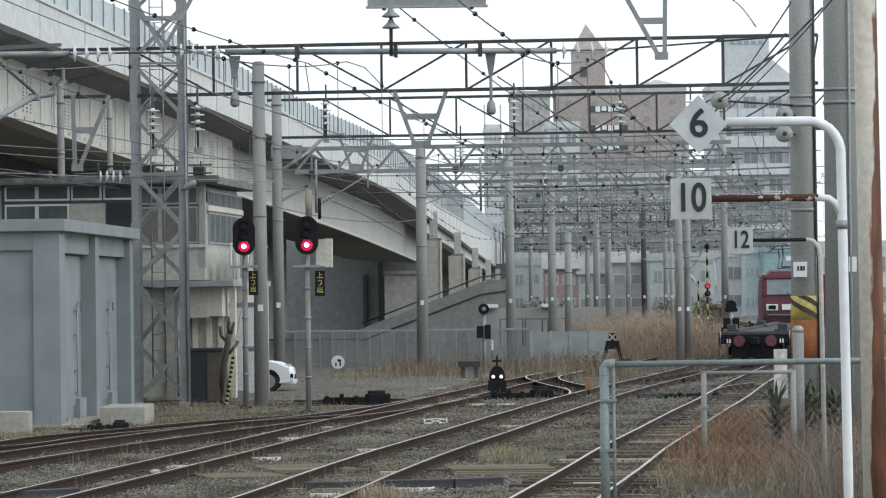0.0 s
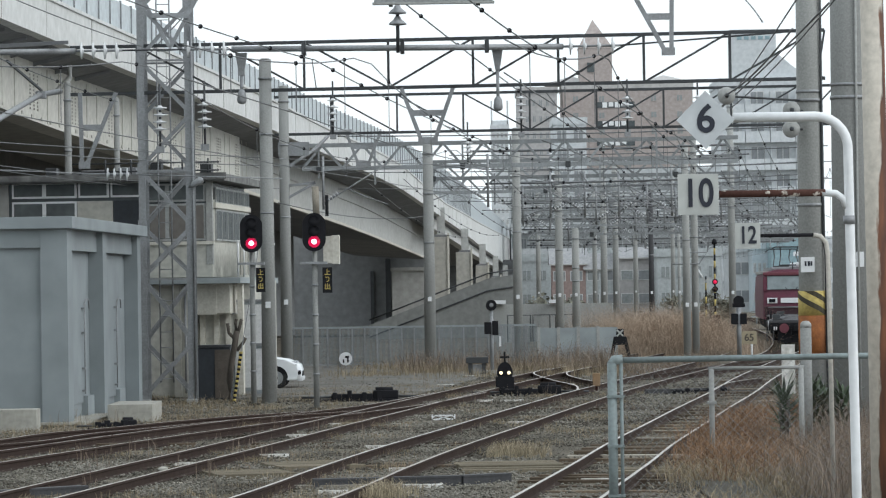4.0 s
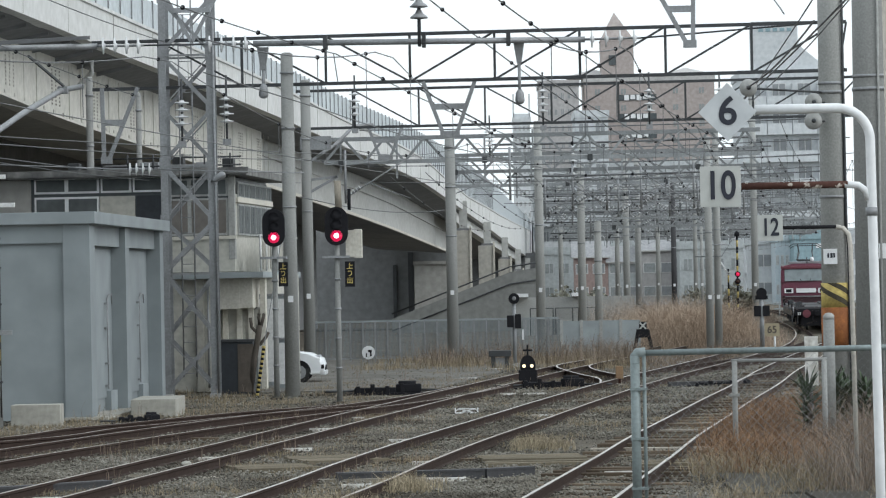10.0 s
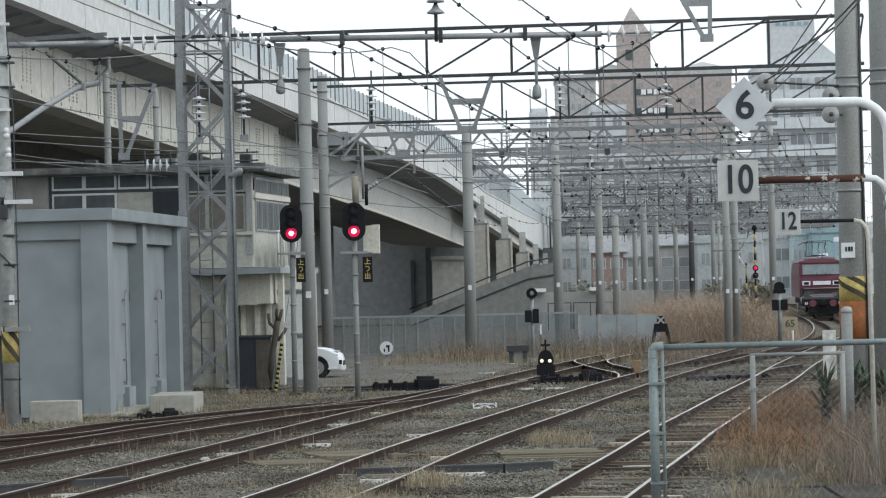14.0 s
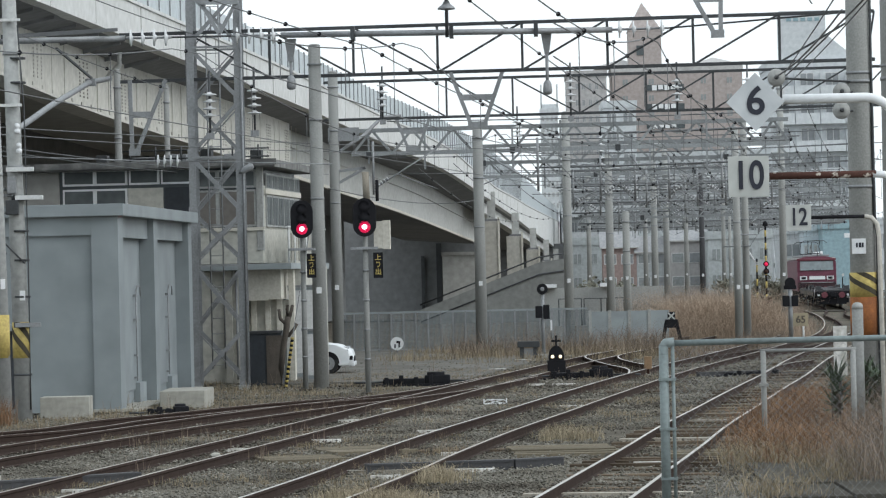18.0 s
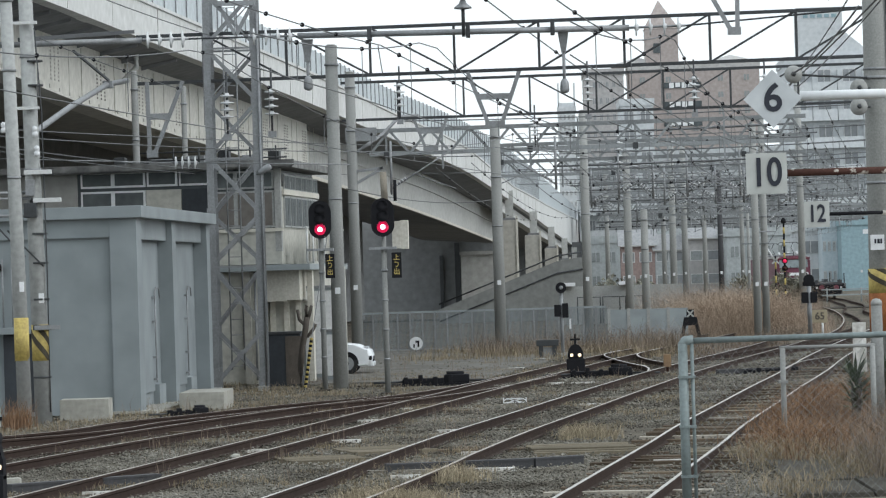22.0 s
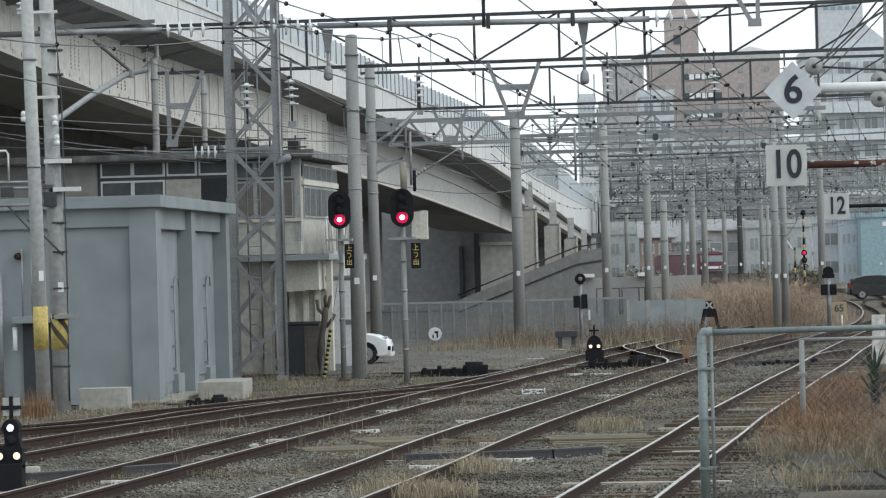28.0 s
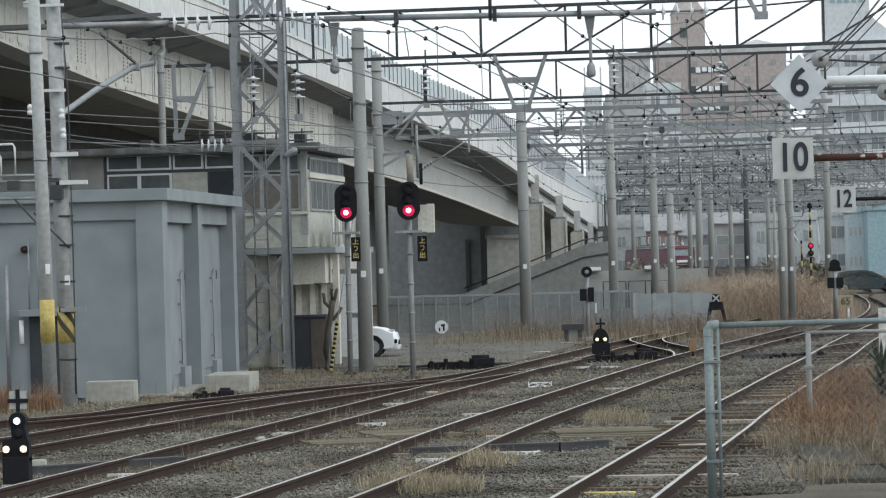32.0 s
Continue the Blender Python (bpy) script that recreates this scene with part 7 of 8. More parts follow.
building("grey slab apartment block behind the catenary", 18.24, 35.32, 470, 17.42, M_GREYBLOCK, 6, 11, balcony=True)
building("pale grey office block behind the catenary", 13.09, 17.18, 450, 23.22, M_PALE, 9, 2)
building("grey apartment block with pale balconies", 8.44, 14.31, 500, 17.57, M_GREYBLOCK, 5, 5, balcony=True)
tw = building("very pale distant tower with a stepped crown", 8.30, 11.59, 700, 34.00, M_PALE, 16, 4, win=(0.4, 0.4))
for sx in (-1, 1):
    part("crown_post", B(sx * 1.55 - 0.15, sx * 1.55 + 0.15, 1, 3, 34.00, 39.49), M_PALE, tw)
part("crown", B(-1.6, 1.6, 1, 8, 34.00 + 0.9, 35.65), M_PALE, tw)
hs = building("white two-storey house with dark windows", 29.69, 32.09, 384, 6.35, M_PALE, 2, 1, name="house", win=(0.7, 0.42), depth=8)
ho = building("pale blue office with small windows", 31.69, 33.71, 379, 6.58, M_LIGHTBLUE, 2, 4, name="office_building", win=(0.35, 0.3), depth=8)
wh = building("plain blue-grey clad warehouse", 33.29, 37.27, 374, 6.73, M_BLUEWALL, 1, 1, name="warehouse", win=(0.02, 0.02), depth=8)
for k in range(2):
    part("wall_mark", B(0.24 + k * 1.08, 0.84 + k * 1.08, -0.06, 0.0, 5.79, 6.25), M_WHITE, wh)
building("low pale workshop with a canopy", 22.68, 29.62, 396, 6.10, M_DULLHOUSE, 2, 4, name="workshop", win=(0.5, 0.4), glass=M_CURTAIN, frame_mat=M_DULLHOUSE, depth=8)
building("grey two-storey office beyond the weeds", 15.06, 23.23, 408, 6.72, M_DULLHOUSE, 2, 4, name="office_building", win=(0.5, 0.4), glass=M_CURTAIN, frame_mat=M_DULLHOUSE, depth=8)
building("grey low houses beyond the weeds", 8.16, 15.60, 432, 6.06, M_DULLHOUSE, 2, 4, name="office_building", win=(0.5, 0.4), glass=M_CURTAIN, frame_mat=M_DULLHOUSE, depth=8)
building("plain white house beyond the crossing", 42.13, 53.65, 420, 7.51, M_PALE, 2, 8, name="house", depth=8)


def gable_house(x, y, w, eave, ridge, mat, label):
    """A small house with a gabled roof, its side to the railway."""
    th = thing("house", label, "house", (x, y, 0), group="small houses beyond the weeds")
    d = 3.2
    part("wall", B(-w, w, 0, d, -0.1, eave), mat, th)
    bm = bmesh.new()
    f = [bm.verts.new(v) for v in ((-w - 0.3, -0.4, eave - 0.1), (w + 0.3, -0.4, eave - 0.1), (w + 0.3, d / 2, ridge), (-w - 0.3, d / 2, ridge), (w + 0.3, d + 0.4, eave - 0.1), (-w - 0.3, d + 0.4, eave - 0.1))]
    for i in ((0, 1, 2, 3), (3, 2, 4, 5), (0, 5, 4, 1), (1, 4, 2), (0, 3, 5)):
        bm.faces.new([f[k] for k in i])
    part("roof", bm, M_SLATE, th, "weathered grey roof")
    for k, u in enumerate((-0.55, 0.45)):
        for z in (1.0, 3.6):
            if z + 1.2 < eave:
                wd = part("window", B(u * w - 0.7, u * w + 0.7, -0.06, 0.0, z, z + 1.15), M_FRAME, th)
                part("pane", B(u * w - 0.62, u * w + 0.62, -0.08, -0.05, z + 0.08, z + 1.07), M_FARGLASS if k else M_CURTAIN, wd)
    part("eave_beam", B(-w - 0.25, w + 0.25, -0.42, -0.36, eave - 0.22, eave - 0.08), M_ROOFEDGE, th)
    part("chimney_vent", B(w * 0.3, w * 0.3 + 0.4, d / 2 - 0.2, d / 2 + 0.2, ridge - 0.3, ridge + 0.6), M_GREYBLOCK, th)


gable_house(13.2, 404, 1.9, 5.6, 7.4, M_BRICKISH, "small house with rust-red siding and a gabled roof")
gable_house(16.95, 404, 1.83, 5.0, 6.7, M_DULLHOUSE, "small grey house with a gabled roof")
gable_house(20.75, 403, 1.95, 6.2, 7.9, M_TAUPE, "small taupe house with a gabled roof")
gable_house(24.75, 402, 2.0, 4.6, 6.1, M_DULLHOUSE, "small grey house with a gabled roof")
gable_house(28.1, 401, 1.33, 5.4, 6.8, M_CABIN, "small cream house with a gabled roof")

# ---- train ----


def bogie(parent, x, wheels=2):
    b = part("bogie", B(x - 1.5, x + 1.5, -0.95, 0.95, 0.35, 0.75, 0.05), M_BLACK, parent, "dark bogie frame")
    for sx in ((-0.9, 0.9) if wheels == 2 else (-1.1, 0, 1.1)):
        for sy in (-0.53, 0.53):
            part("wheel", R((x + sx, sy - 0.06, 0.43), (x + sx, sy + 0.06, 0.43), 0.43, seg=20), M_DARKSTEEL, b)


def locomotive():
    """Its front looks along its own -y; the origin lies on the rails below the front."""
    th = thing("locomotive", "maroon electric locomotive with white front band", "locomotive", (13.2, 139, 0.15))
    W, L = 1.45, 19.0
    bm = bmesh.new()
    prof = [(-W, 0.9), (-W, 2.4), (-W * 0.97, 3.1), (-W * 0.86, 3.3), (-W * 0.5, 3.42), (W * 0.5, 3.42), (W * 0.86, 3.3), (W * 0.97, 3.1), (W, 2.4), (W, 0.9)]
    rings = []
    for y, k, lean in ((0.0, 0.97, 0.0), (0.25, 1.0, 0.0), (L - 0.25, 1.0, 0.0), (L, 0.97, 0.0)):
        rings.append([bm.verts.new((x * k, y + (max(0, z - 2.3) * 0.22 if y < 1 else -max(0, z - 2.3) * 0.22 if y > L - 1 else 0), z)) for x, z in prof])
    for a, b in zip(rings, rings[1:]):
        for i in range(len(a)):
            bm.faces.new((a[i], a[(i + 1) % len(a)], b[(i + 1) % len(a)], b[i]))
    bm.faces.new(rings[0][::-1]), bm.faces.new(rings[-1])
    bmesh.ops.recalc_face_normals(bm, faces=bm.faces[:])
    part("body", bm, M_LOCO, th)
    part("brow", B(-W * 0.98, W * 0.98, 0.05, 0.9, 3.12, 3.28, 0.03), M_LOCORED, th, "bright red brow over the cab")
    ws = part("windscreen", B(-W * 0.84, W * 0.84, 0.0, 0.1, 2.36, 3.06, 0.03), M_LOCOGLASS, th, "wide tinted windscreen")
    ws.matrix_basis = pose(0, 0.1, 0, -9, 0, 0) @ Matrix.Translation((0, -0.45, 0))
    for sx in (-1, 1):
        part("white_pillar", B(sx * W * 0.92 - 0.09, sx * W * 0.92 + 0.09, 0.02, 0.2, 2.32, 3.05, 0.02), M_LOCO, th)
        part("wiper", R((sx * 0.25, -0.02, 2.38), (sx * 0.55, 0.14, 2.86), 0.02, seg=5), M_BLACK, ws)
        lt = part("headlight_case", B(sx * 0.98 - 0.26, sx * 0.98 + 0.26, -0.05, 0.02, 1.7, 1.98, 0.02), M_WHITE, th)
        part("headlight", B(sx * 0.98 - 0.16, sx * 0.98 + 0.16, -0.065, -0.05, 1.75, 1.93, 0.01), M_BLACK, lt)
        part("step", B(sx * 1.1 - 0.2, sx * 1.1 + 0.2, -0.1, 0.1, 0.5, 0.95, 0.02), M_BLACK, th)
        part("marker_disc", R((sx * 0.62, -0.12, 1.0), (sx * 0.62, -0.05, 1.0), 0.2, seg=16), M_LOCORED, th)
    part("name_band", B(-0.55, 0.6, -0.06, 0.02, 1.72, 1.97, 0.01), M_WHITE, th, "white nameplate band")
    part("skirt", B(-W * 0.95, W * 0.95, -0.02, 0.3, 1.0, 1.55, 0.03), M_LOCODARK, th)
    part("hand_rail", R((-1.2, -0.12, 1.5), (1.2, -0.12, 1.5), 0.03, seg=6), M_STEEL, th)
    part("buffer_beam", B(-1.3, 1.3, -0.1, 0.3, 0.75, 1.0, 0.03), M_BLACK, th)
    part("coupler", B(-0.15, 0.15, -0.6, 0.0, 0.75, 0.98, 0.04), M_BLACK, th)
    part("snow_plough", B(-1.1, 1.1, -0.15, 0.3, 0.18, 0.6, 0.05), M_BLACK, th)
    part("underframe", B(-1.2, 1.2, 0.3, L - 0.3, 0.45, 1.0), M_BLACK, th)
    for y in (3.0, L / 2, L - 3.0):
        b = part("bogie", B(-1.0, 1.0, y - 1.6, y + 1.6, 0.3, 0.7, 0.05), M_BLACK, th)
        for sy in (-0.9, 0.9):
            for sx in (-0.53, 0.53):
                part("wheel", R((sx - 0.06, y + sy, 0.5), (sx + 0.06, y + sy, 0.5), 0.5, seg=18), M_DARKSTEEL, b)
    part("roof_fairing", B(-1.0, 1.0, 1.2, L - 1.2, 3.4, 3.55, 0.05), M_STEEL, th, "grey roof equipment cover")
    part("roof_edge", B(-W * 0.99, W * 0.99, 1.4, L - 1.4, 3.2, 3.36, 0.02), M_ROOFEDGE, th, "pale grey roof edge")
    for y in (3.0, L - 3.5):
        pg = part("pantograph", R((-0.5, y, 3.65), (0.5, y, 3.65), 0.04, seg=6), M_DARKSTEEL, th, "folded pantograph")
        for sx in (-0.5, 0.5):
            part("frame_arm", R((sx, y, 3.65), (sx * 0.8, y + 1.3, 4.15), 0.03, seg=6), M_DARKSTEEL, pg)
            part("frame_arm", R((sx * 0.8, y + 1.3, 4.15), (sx * 0.9, y + 0.2, 4.60), 0.03, seg=6), M_DARKSTEEL, pg)
        part("collector", tube(bmesh.new(), [(-0.95, y + 0.2, 4.45), (-0.7, y + 0.2, 4.60), (0.7, y + 0.2, 4.60), (0.95, y + 0.2, 4.45)], 0.03, 6), M_DARKSTEEL, pg)
    for y in (1.0, 6.0, 9.0, 12.0):
        part("roof_insulator", lathe(bmesh.new(), [(0.1, 0), (0.12, 0.1), (0.08, 0.25)], 10, (0.4, y, 3.55)), M_PORCELAIN, th)
    part("horn", R((0.1, 0.7, 3.35), (0.1, 0.7, 3.8), 0.03, seg=6), M_DARKSTEEL, th)
    return th


def flat_wagon():
    th = thing("flat_wagon", "low dark flat wagon with stakes and red end discs", "wagon", (10.3, 119, 0.15))
    L = 15.4
    part("deck", B(-1.32, 1.32, 0, L, 1.0, 1.12, 0.02), M_TARRED, th, "dark worn deck")
    part("headstock", B(-1.28, 1.28, -0.05, 0.25, 0.72, 1.05, 0.02), M_BLACK, th)
    part("side_sill", B(-1.3, -1.15, 0, L, 0.75, 1.0), M_BARK, th)
    part("side_sill", B(1.15, 1.3, 0, L, 0.75, 1.0), M_BARK, th)
    part("centre_sill", B(-0.3, 0.3, 0.2, L - 0.2, 0.5, 1.0), M_BLACK, th)
    for sx in (-1, 1):
        part("end_disc", R((sx * 0.56, -0.12, 0.82), (sx * 0.56, -0.05, 0.82), 0.2, seg=18), M_LOCORED, th, "faded red end disc")
        ld = part("lamp_bracket", B(sx * 0.93 - 0.1, sx * 0.93 + 0.1, -0.1, -0.04, 0.74, 0.9), M_BLACK, th)
        for k in (-0.045, 0.045):
            part("white_mark", B(sx * 0.93 + k - 0.025, sx * 0.93 + k + 0.025, -0.115, -0.1, 0.75, 0.89), M_WHITE, ld)
        part("hand_rail", tube(bmesh.new(), [(sx * 1.22, -0.1, 0.6), (sx * 1.22, -0.2, 1.0), (sx * 1.22, -0.05, 1.15)], 0.025, 6), M_STEEL, th)
        for y, h in ((1.2, 1.9 if sx > 0 else 1.3), (7.0, 1.4), (L - 0.5, 1.4)):
            part("stake", B(sx * 1.25 - 0.035, sx * 1.25 + 0.035, y - 0.05, y + 0.05, 0.9, h), M_BLACK, th)
        part("hose", tube(bmesh.new(), [(sx * 0.25, -0.1, 0.7), (sx * 0.28, -0.2, 0.5), (sx * 0.22, -0.15, 0.35)], 0.03, 6), M_BLACK, th)
    part("coupler", B(-0.15, 0.15, -0.55, 0.0, 0.7, 0.95, 0.04), M_BLACK, th)
    part("end_plate", B(-0.85, 0.85, -0.02, 0.1, 0.22, 0.74, 0.02), M_BLACK, th)
    for sx in (-1, 1):
        part("end_step", tube(bmesh.new(), [(sx * 1.0, -0.08, 0.75), (sx * 1.0, -0.12, 0.3), (sx * 1.28, -0.12, 0.3), (sx * 1.28, -0.08, 0.75)], 0.025, 6), M_DARKSTEEL, th)
        part("chain_box", B(sx * 0.9 - 0.16, sx * 0.9 + 0.16, 0.9, 1.7, 1.12, 1.4, 0.02), M_DARKSTEEL, th)
    for y in (2.4, L - 2.4):
        b = part("bogie", B(-1.05, 1.05, y - 1.2, y + 1.2, 0.3, 0.62, 0.05), M_BLACK, th)
        for sy in (-0.8, 0.8):
            for sx in (-0.53, 0.53):
                part("wheel", R((sx - 0.06, y + sy, 0.4), (sx + 0.06, y + sy, 0.4), 0.4, seg=18), M_DARKSTEEL, b)
    for k in range(19):
        part("deck_plank", B(-1.25, 1.25, 0.3 + k * 0.77, 0.3 + k * 0.77 + 0.74, 1.12, 1.15), M_TARRED, th)
    for sx in (-0.75, 0.75):
        part("load_beam", B(sx - 0.12, sx + 0.12, 0.6, L - 1.0, 1.15, 1.22, 0.01), M_TARRED, th)
    return th


LOCO = locomotive()
WAGON = flat_wagon()
WAGON_END = flat_wagon()
CAR_A = car("passing_car", -20, 228, 0, M_CARBLACK, "black hatchback driving over the level crossing", height=1.5)
CAR_B = car("passing_car", 60, 229.5, 180, M_CARDARK, "dark teal people carrier driving over the crossing", 4.5, 1.75, 1.68, True)
CAR_C = car("passing_car", -30, 228, 0, M_CARDARK, "dark saloon driving over the level crossing", 4.4, 1.7, 1.42)

# ---- lineside details ----


def marker_boards():
    for x, y, w, rz in ((-3.07, 60.98, 0.5, 3), (-2.46, 74.92, 0.24, 0), (-4.29, 58.31, 0.36, 8), (-1.64, 49.58, 0.4, 4), (-0.20, 104.65, 0.42, 0), (1.46, 89.06, 0.5, 2), (0.60, 115.26, 0.45, 0), (3.83, 129.86, 0.5, 0), (1.36, 74.31, 0.38, 0), (-1.33, 63.80, 0.4, 5), (-0.43, 50.74, 0.5, 10), (2.11, 51.66, 0.5, 4), (-3.01, 69.26, 0.34, 4), (7.06, 120.74, 0.6, 0), (0.81, 89.31, 0.35, 0), (-0.77, 55.62, 0.4, 6), (-5.70, 47.75, 0.34, 6)):
        th = thing("marker_board", "chipped white painted board lying on the ballast", "board", (x, y, 0), rz, group="white marker boards")
        part("board", B(-w * 0.58, w * 0.58, -0.04, 0.04, -0.02, 0.035, 0.006), M_CHIPPED, th)
    th = thing("bracket_marker", "white bracket shaped marker on the ballast", "marker", (-0.20, 76.78, 0))
    for z in (0.0, 0.09):
        part("bar", B(-0.17, 0.17, -0.02, 0.02, z, z + 0.018), M_WHITE, th)
    for sx in (-1, 1):
        part("post", B(sx * 0.24 - 0.012, sx * 0.24 + 0.012, -0.03, 0.03, 0.0, 0.12), M_WHITE, th)
        part("foot", B(sx * 0.21 - 0.04, sx * 0.21 + 0.04, -0.03, 0.03, 0.0, 0.025), M_WHITE, th)
        part("brace", bar(bmesh.new(), (-0.17, 0, 0.054 - sx * 0.04), (0.17, 0, 0.054 + sx * 0.04), 0.016, 0.02), M_WHITE, th)
        part("arm", bar(bmesh.new(), (sx * 0.17, 0, 0.1), (sx * 0.24, 0, 0.05), 0.016, 0.02), M_WHITE, th)
    for x, y in ((-4.56, 56.53), (3.41, 102.39), (-1.47, 61.19), (-5.28, 51.22), (5.76, 120.59)):
        st = thing("pale_stone", "pale loose stone on the ballast", "stone", (x, y, 0.02), group="pale stones")
        bm = bmesh.new()
        bmesh.ops.create_icosphere(bm, subdivisions=2, radius=0.075)
        for v in bm.verts:
            v.co *= 1 + 0.35 * noise.noise(v.co * 9 + Vector((x, y, 0)))
            v.co.z *= 0.6
        part("stone", bm, M_PLINTH, st)
    lump = thing("concrete_lump", "broken grey concrete lump on the ballast", "rubble", (-7.1, 49.8, 0))
    part("lump", B(-0.1, 0.11, -0.1, 0.1, -0.03, 0.14, 0.04), M_PLINTH, lump)
    bx = thing("junction_box", "small rusty orange junction box on a stake", "box", (3.85, 96.49, 0))
    part("box", B(-0.1, 0.1, -0.06, 0.06, 0.14, 0.48, 0.02), M_TANBOX, bx)
    part("stake", B(-0.03, 0.03, -0.03, 0.03, -0.05, 0.14), M_RUST, bx)


def plank_walk(x, y, rz, n, length, label, w=0.22):
    th = thing("plank_crossing", label, "boards", (x, y, 0), rz, group="plank crossings")
    for k in range(n):
        p = part("plank", B(-length / 2, length / 2, -w / 2 + 0.005, w / 2 - 0.005, -0.04, 0.045, 0.006), M_PLANK, th)
        p.matrix_basis = pose(rng.normal(0, 0.03), k * w, rng.normal(0, 0.008), 0, rng.normal(0, 0.2), rng.normal(0, 0.6))


marker_boards()
plank_walk(-2.02, 56.45, 16, 8, 1.3, "weathered plank crossing boards between the tracks")
plank_walk(0.95, 54.6, 3, 12, 1.6, "brown weathered plank boards beside the rail")
plank_walk(2.86, 53.56, 3, 5, 0.95, "brown weathered plank boards between the rails")
plank_walk(-2.97, 54.43, 16, 6, 1.2, "grey weathered plank crossing boards")
for pts in (((-7.0, 48.6), (-5.15, 50.3)), ((0.09, 51.51), (0.78, 51.96)), ((-1.99, 51.08), (0.09, 51.51)), ((5.01, 93.38), (6.82, 94.16))):
    (xa, ya), (xb, yb) = pts
    th = thing("cable_trough", "dark cable trough lying across the ballast", "trough", (xa, ya, 0), group="cable troughs")
    part("trough", bar(bmesh.new(), (0, 0, 0.03), (xb - xa, yb - ya, 0.03), 0.18, 0.12), M_TARRED, th)
    part("lid", bar(bmesh.new(), (0, 0, 0.1), (xb - xa, yb - ya, 0.1), 0.2, 0.03), M_TARRED, th)


def patch():
    """Cracked asphalt pad beside the running line."""
    th = thing("asphalt_pad", "cracked grey asphalt pad with dry grass in its joints", "pavement", (3.2, 43, 0), kind="structure")
    for i in range(5):
        for j in range(3):
            x0, y0 = i * 0.95 + 0.08 * j, j * 2.6
            part("slab", B(x0, x0 + 0.92, y0, y0 + 2.52, -0.05, 0.03 + 0.006 * ((i * 7 + j * 3) % 4), 0.01), M_ASPHALT, th)


patch()

# wing rails of the crossing and the siding's rails
for pts in ([(3.20, 92.45), (3.30, 96.77), (2.90, 102.41), (2.57, 108.68), (2.53, 112.03), (2.72, 114.68), (3.24, 118.11)], [(4.08, 100.59), (3.85, 101.95), (3.53, 106.78), (3.51, 110.77), (3.73, 113.74), (4.56, 119.54)], [(6.56, 90.99), (7.03, 94.53), (7.66, 98.28), (8.78, 102.14)]):
    th = thing("wing_rail", "bent worn wing rail of a track crossing", "rail", group="wing rails", kind="structure")
    rail(spline(pts, 0.25), th, 0.004, 1)
TRACK["X"] = spline([(-9.6, 62.0), (-8.0, 64.9), (-7.3, 68.3), (-6.4, 70.6), (-4.6, 75.4), (-2.4, 79.4)], 0.25)
th = thing("railway_track", "single worn turnout rails crossing between tracks", "track", group="yard tracks", kind="structure")
for dx in (-0.5, 0.5):
    rail(offset(TRACK["X"], dx), th, 0.004, 2, M_HEADDULL)

# ---- plants ----


def blades(name, label, n, place, height, width, mat, lean=0.35, base=None, category="grass", segs=2):
    """Tapered bent blades scattered by place(n) -> x, y, scale."""
    x, y, sc = place(n)
    n = len(x)
    h = height * sc * rng.uniform(0.45, 1.15, n)
    w = width * rng.uniform(0.6, 1.4, n)
    a, b = rng.uniform(0, 2 * np.pi, n), rng.uniform(0, 2 * np.pi, n)
    ln = rng.uniform(0.05, 1, n) * lean * h
    sx, sy = np.cos(a) * w / 2, np.sin(a) * w / 2
    lx, ly = np.cos(b) * ln, np.sin(b) * ln
    z0 = np.full(n, -0.06)
    V = np.stack([
        np.stack([x - sx, y - sy, z0], 1), np.stack([x + sx, y + sy, z0], 1),
        np.stack([x - sx * 0.8 + lx * 0.3, y - sy * 0.8 + ly * 0.3, h * 0.55], 1), np.stack([x + sx * 0.8 + lx * 0.3, y + sy * 0.8 + ly * 0.3, h * 0.55], 1),
        np.stack([x + lx, y + ly, h * (1 - 0.25 * lean * rng.uniform(0, 1, n))], 1)], 1).reshape(-1, 3)
    k = np.arange(n)[:, None] * 5
    me = bpy.data.meshes.new(name)
    quads = (k + np.array([0, 1, 3, 2])).tolist()
    tris = (k + np.array([2, 3, 4])).tolist()
    me.from_pydata(V.tolist(), [], quads + tris)
    me.materials.append(mat)
    return tagged(new(name, me), label, category, kind="stuff")


def clumped(x0, x1, y0, y1, spread=0.25, per=14, test=None, power=1.0):
    def place(n):
        m = max(1, n // per)
        cx, cy = rng.uniform(x0, x1, m), rng.uniform(y0, y1, m)
        cs = rng.uniform(0.5, 1.2, m)
        if test:
            keep = test(cx, cy)
            cx, cy, cs = cx[keep], cy[keep], cs[keep]
        i = np.repeat(np.arange(len(cx)), per)
        return cx[i] + rng.normal(0, spread, len(i)), cy[i] + rng.normal(0, spread, len(i)), cs[i]
    return place


def r_x(y):
    return np.interp(y, TRACK["R"][:, 1], TRACK["R"][:, 0])


def field(x, y, f=0.35, t=0.0):
    return np.array([noise.noise((a * f, b * f, 5.0)) for a, b in zip(x, y)]) > t


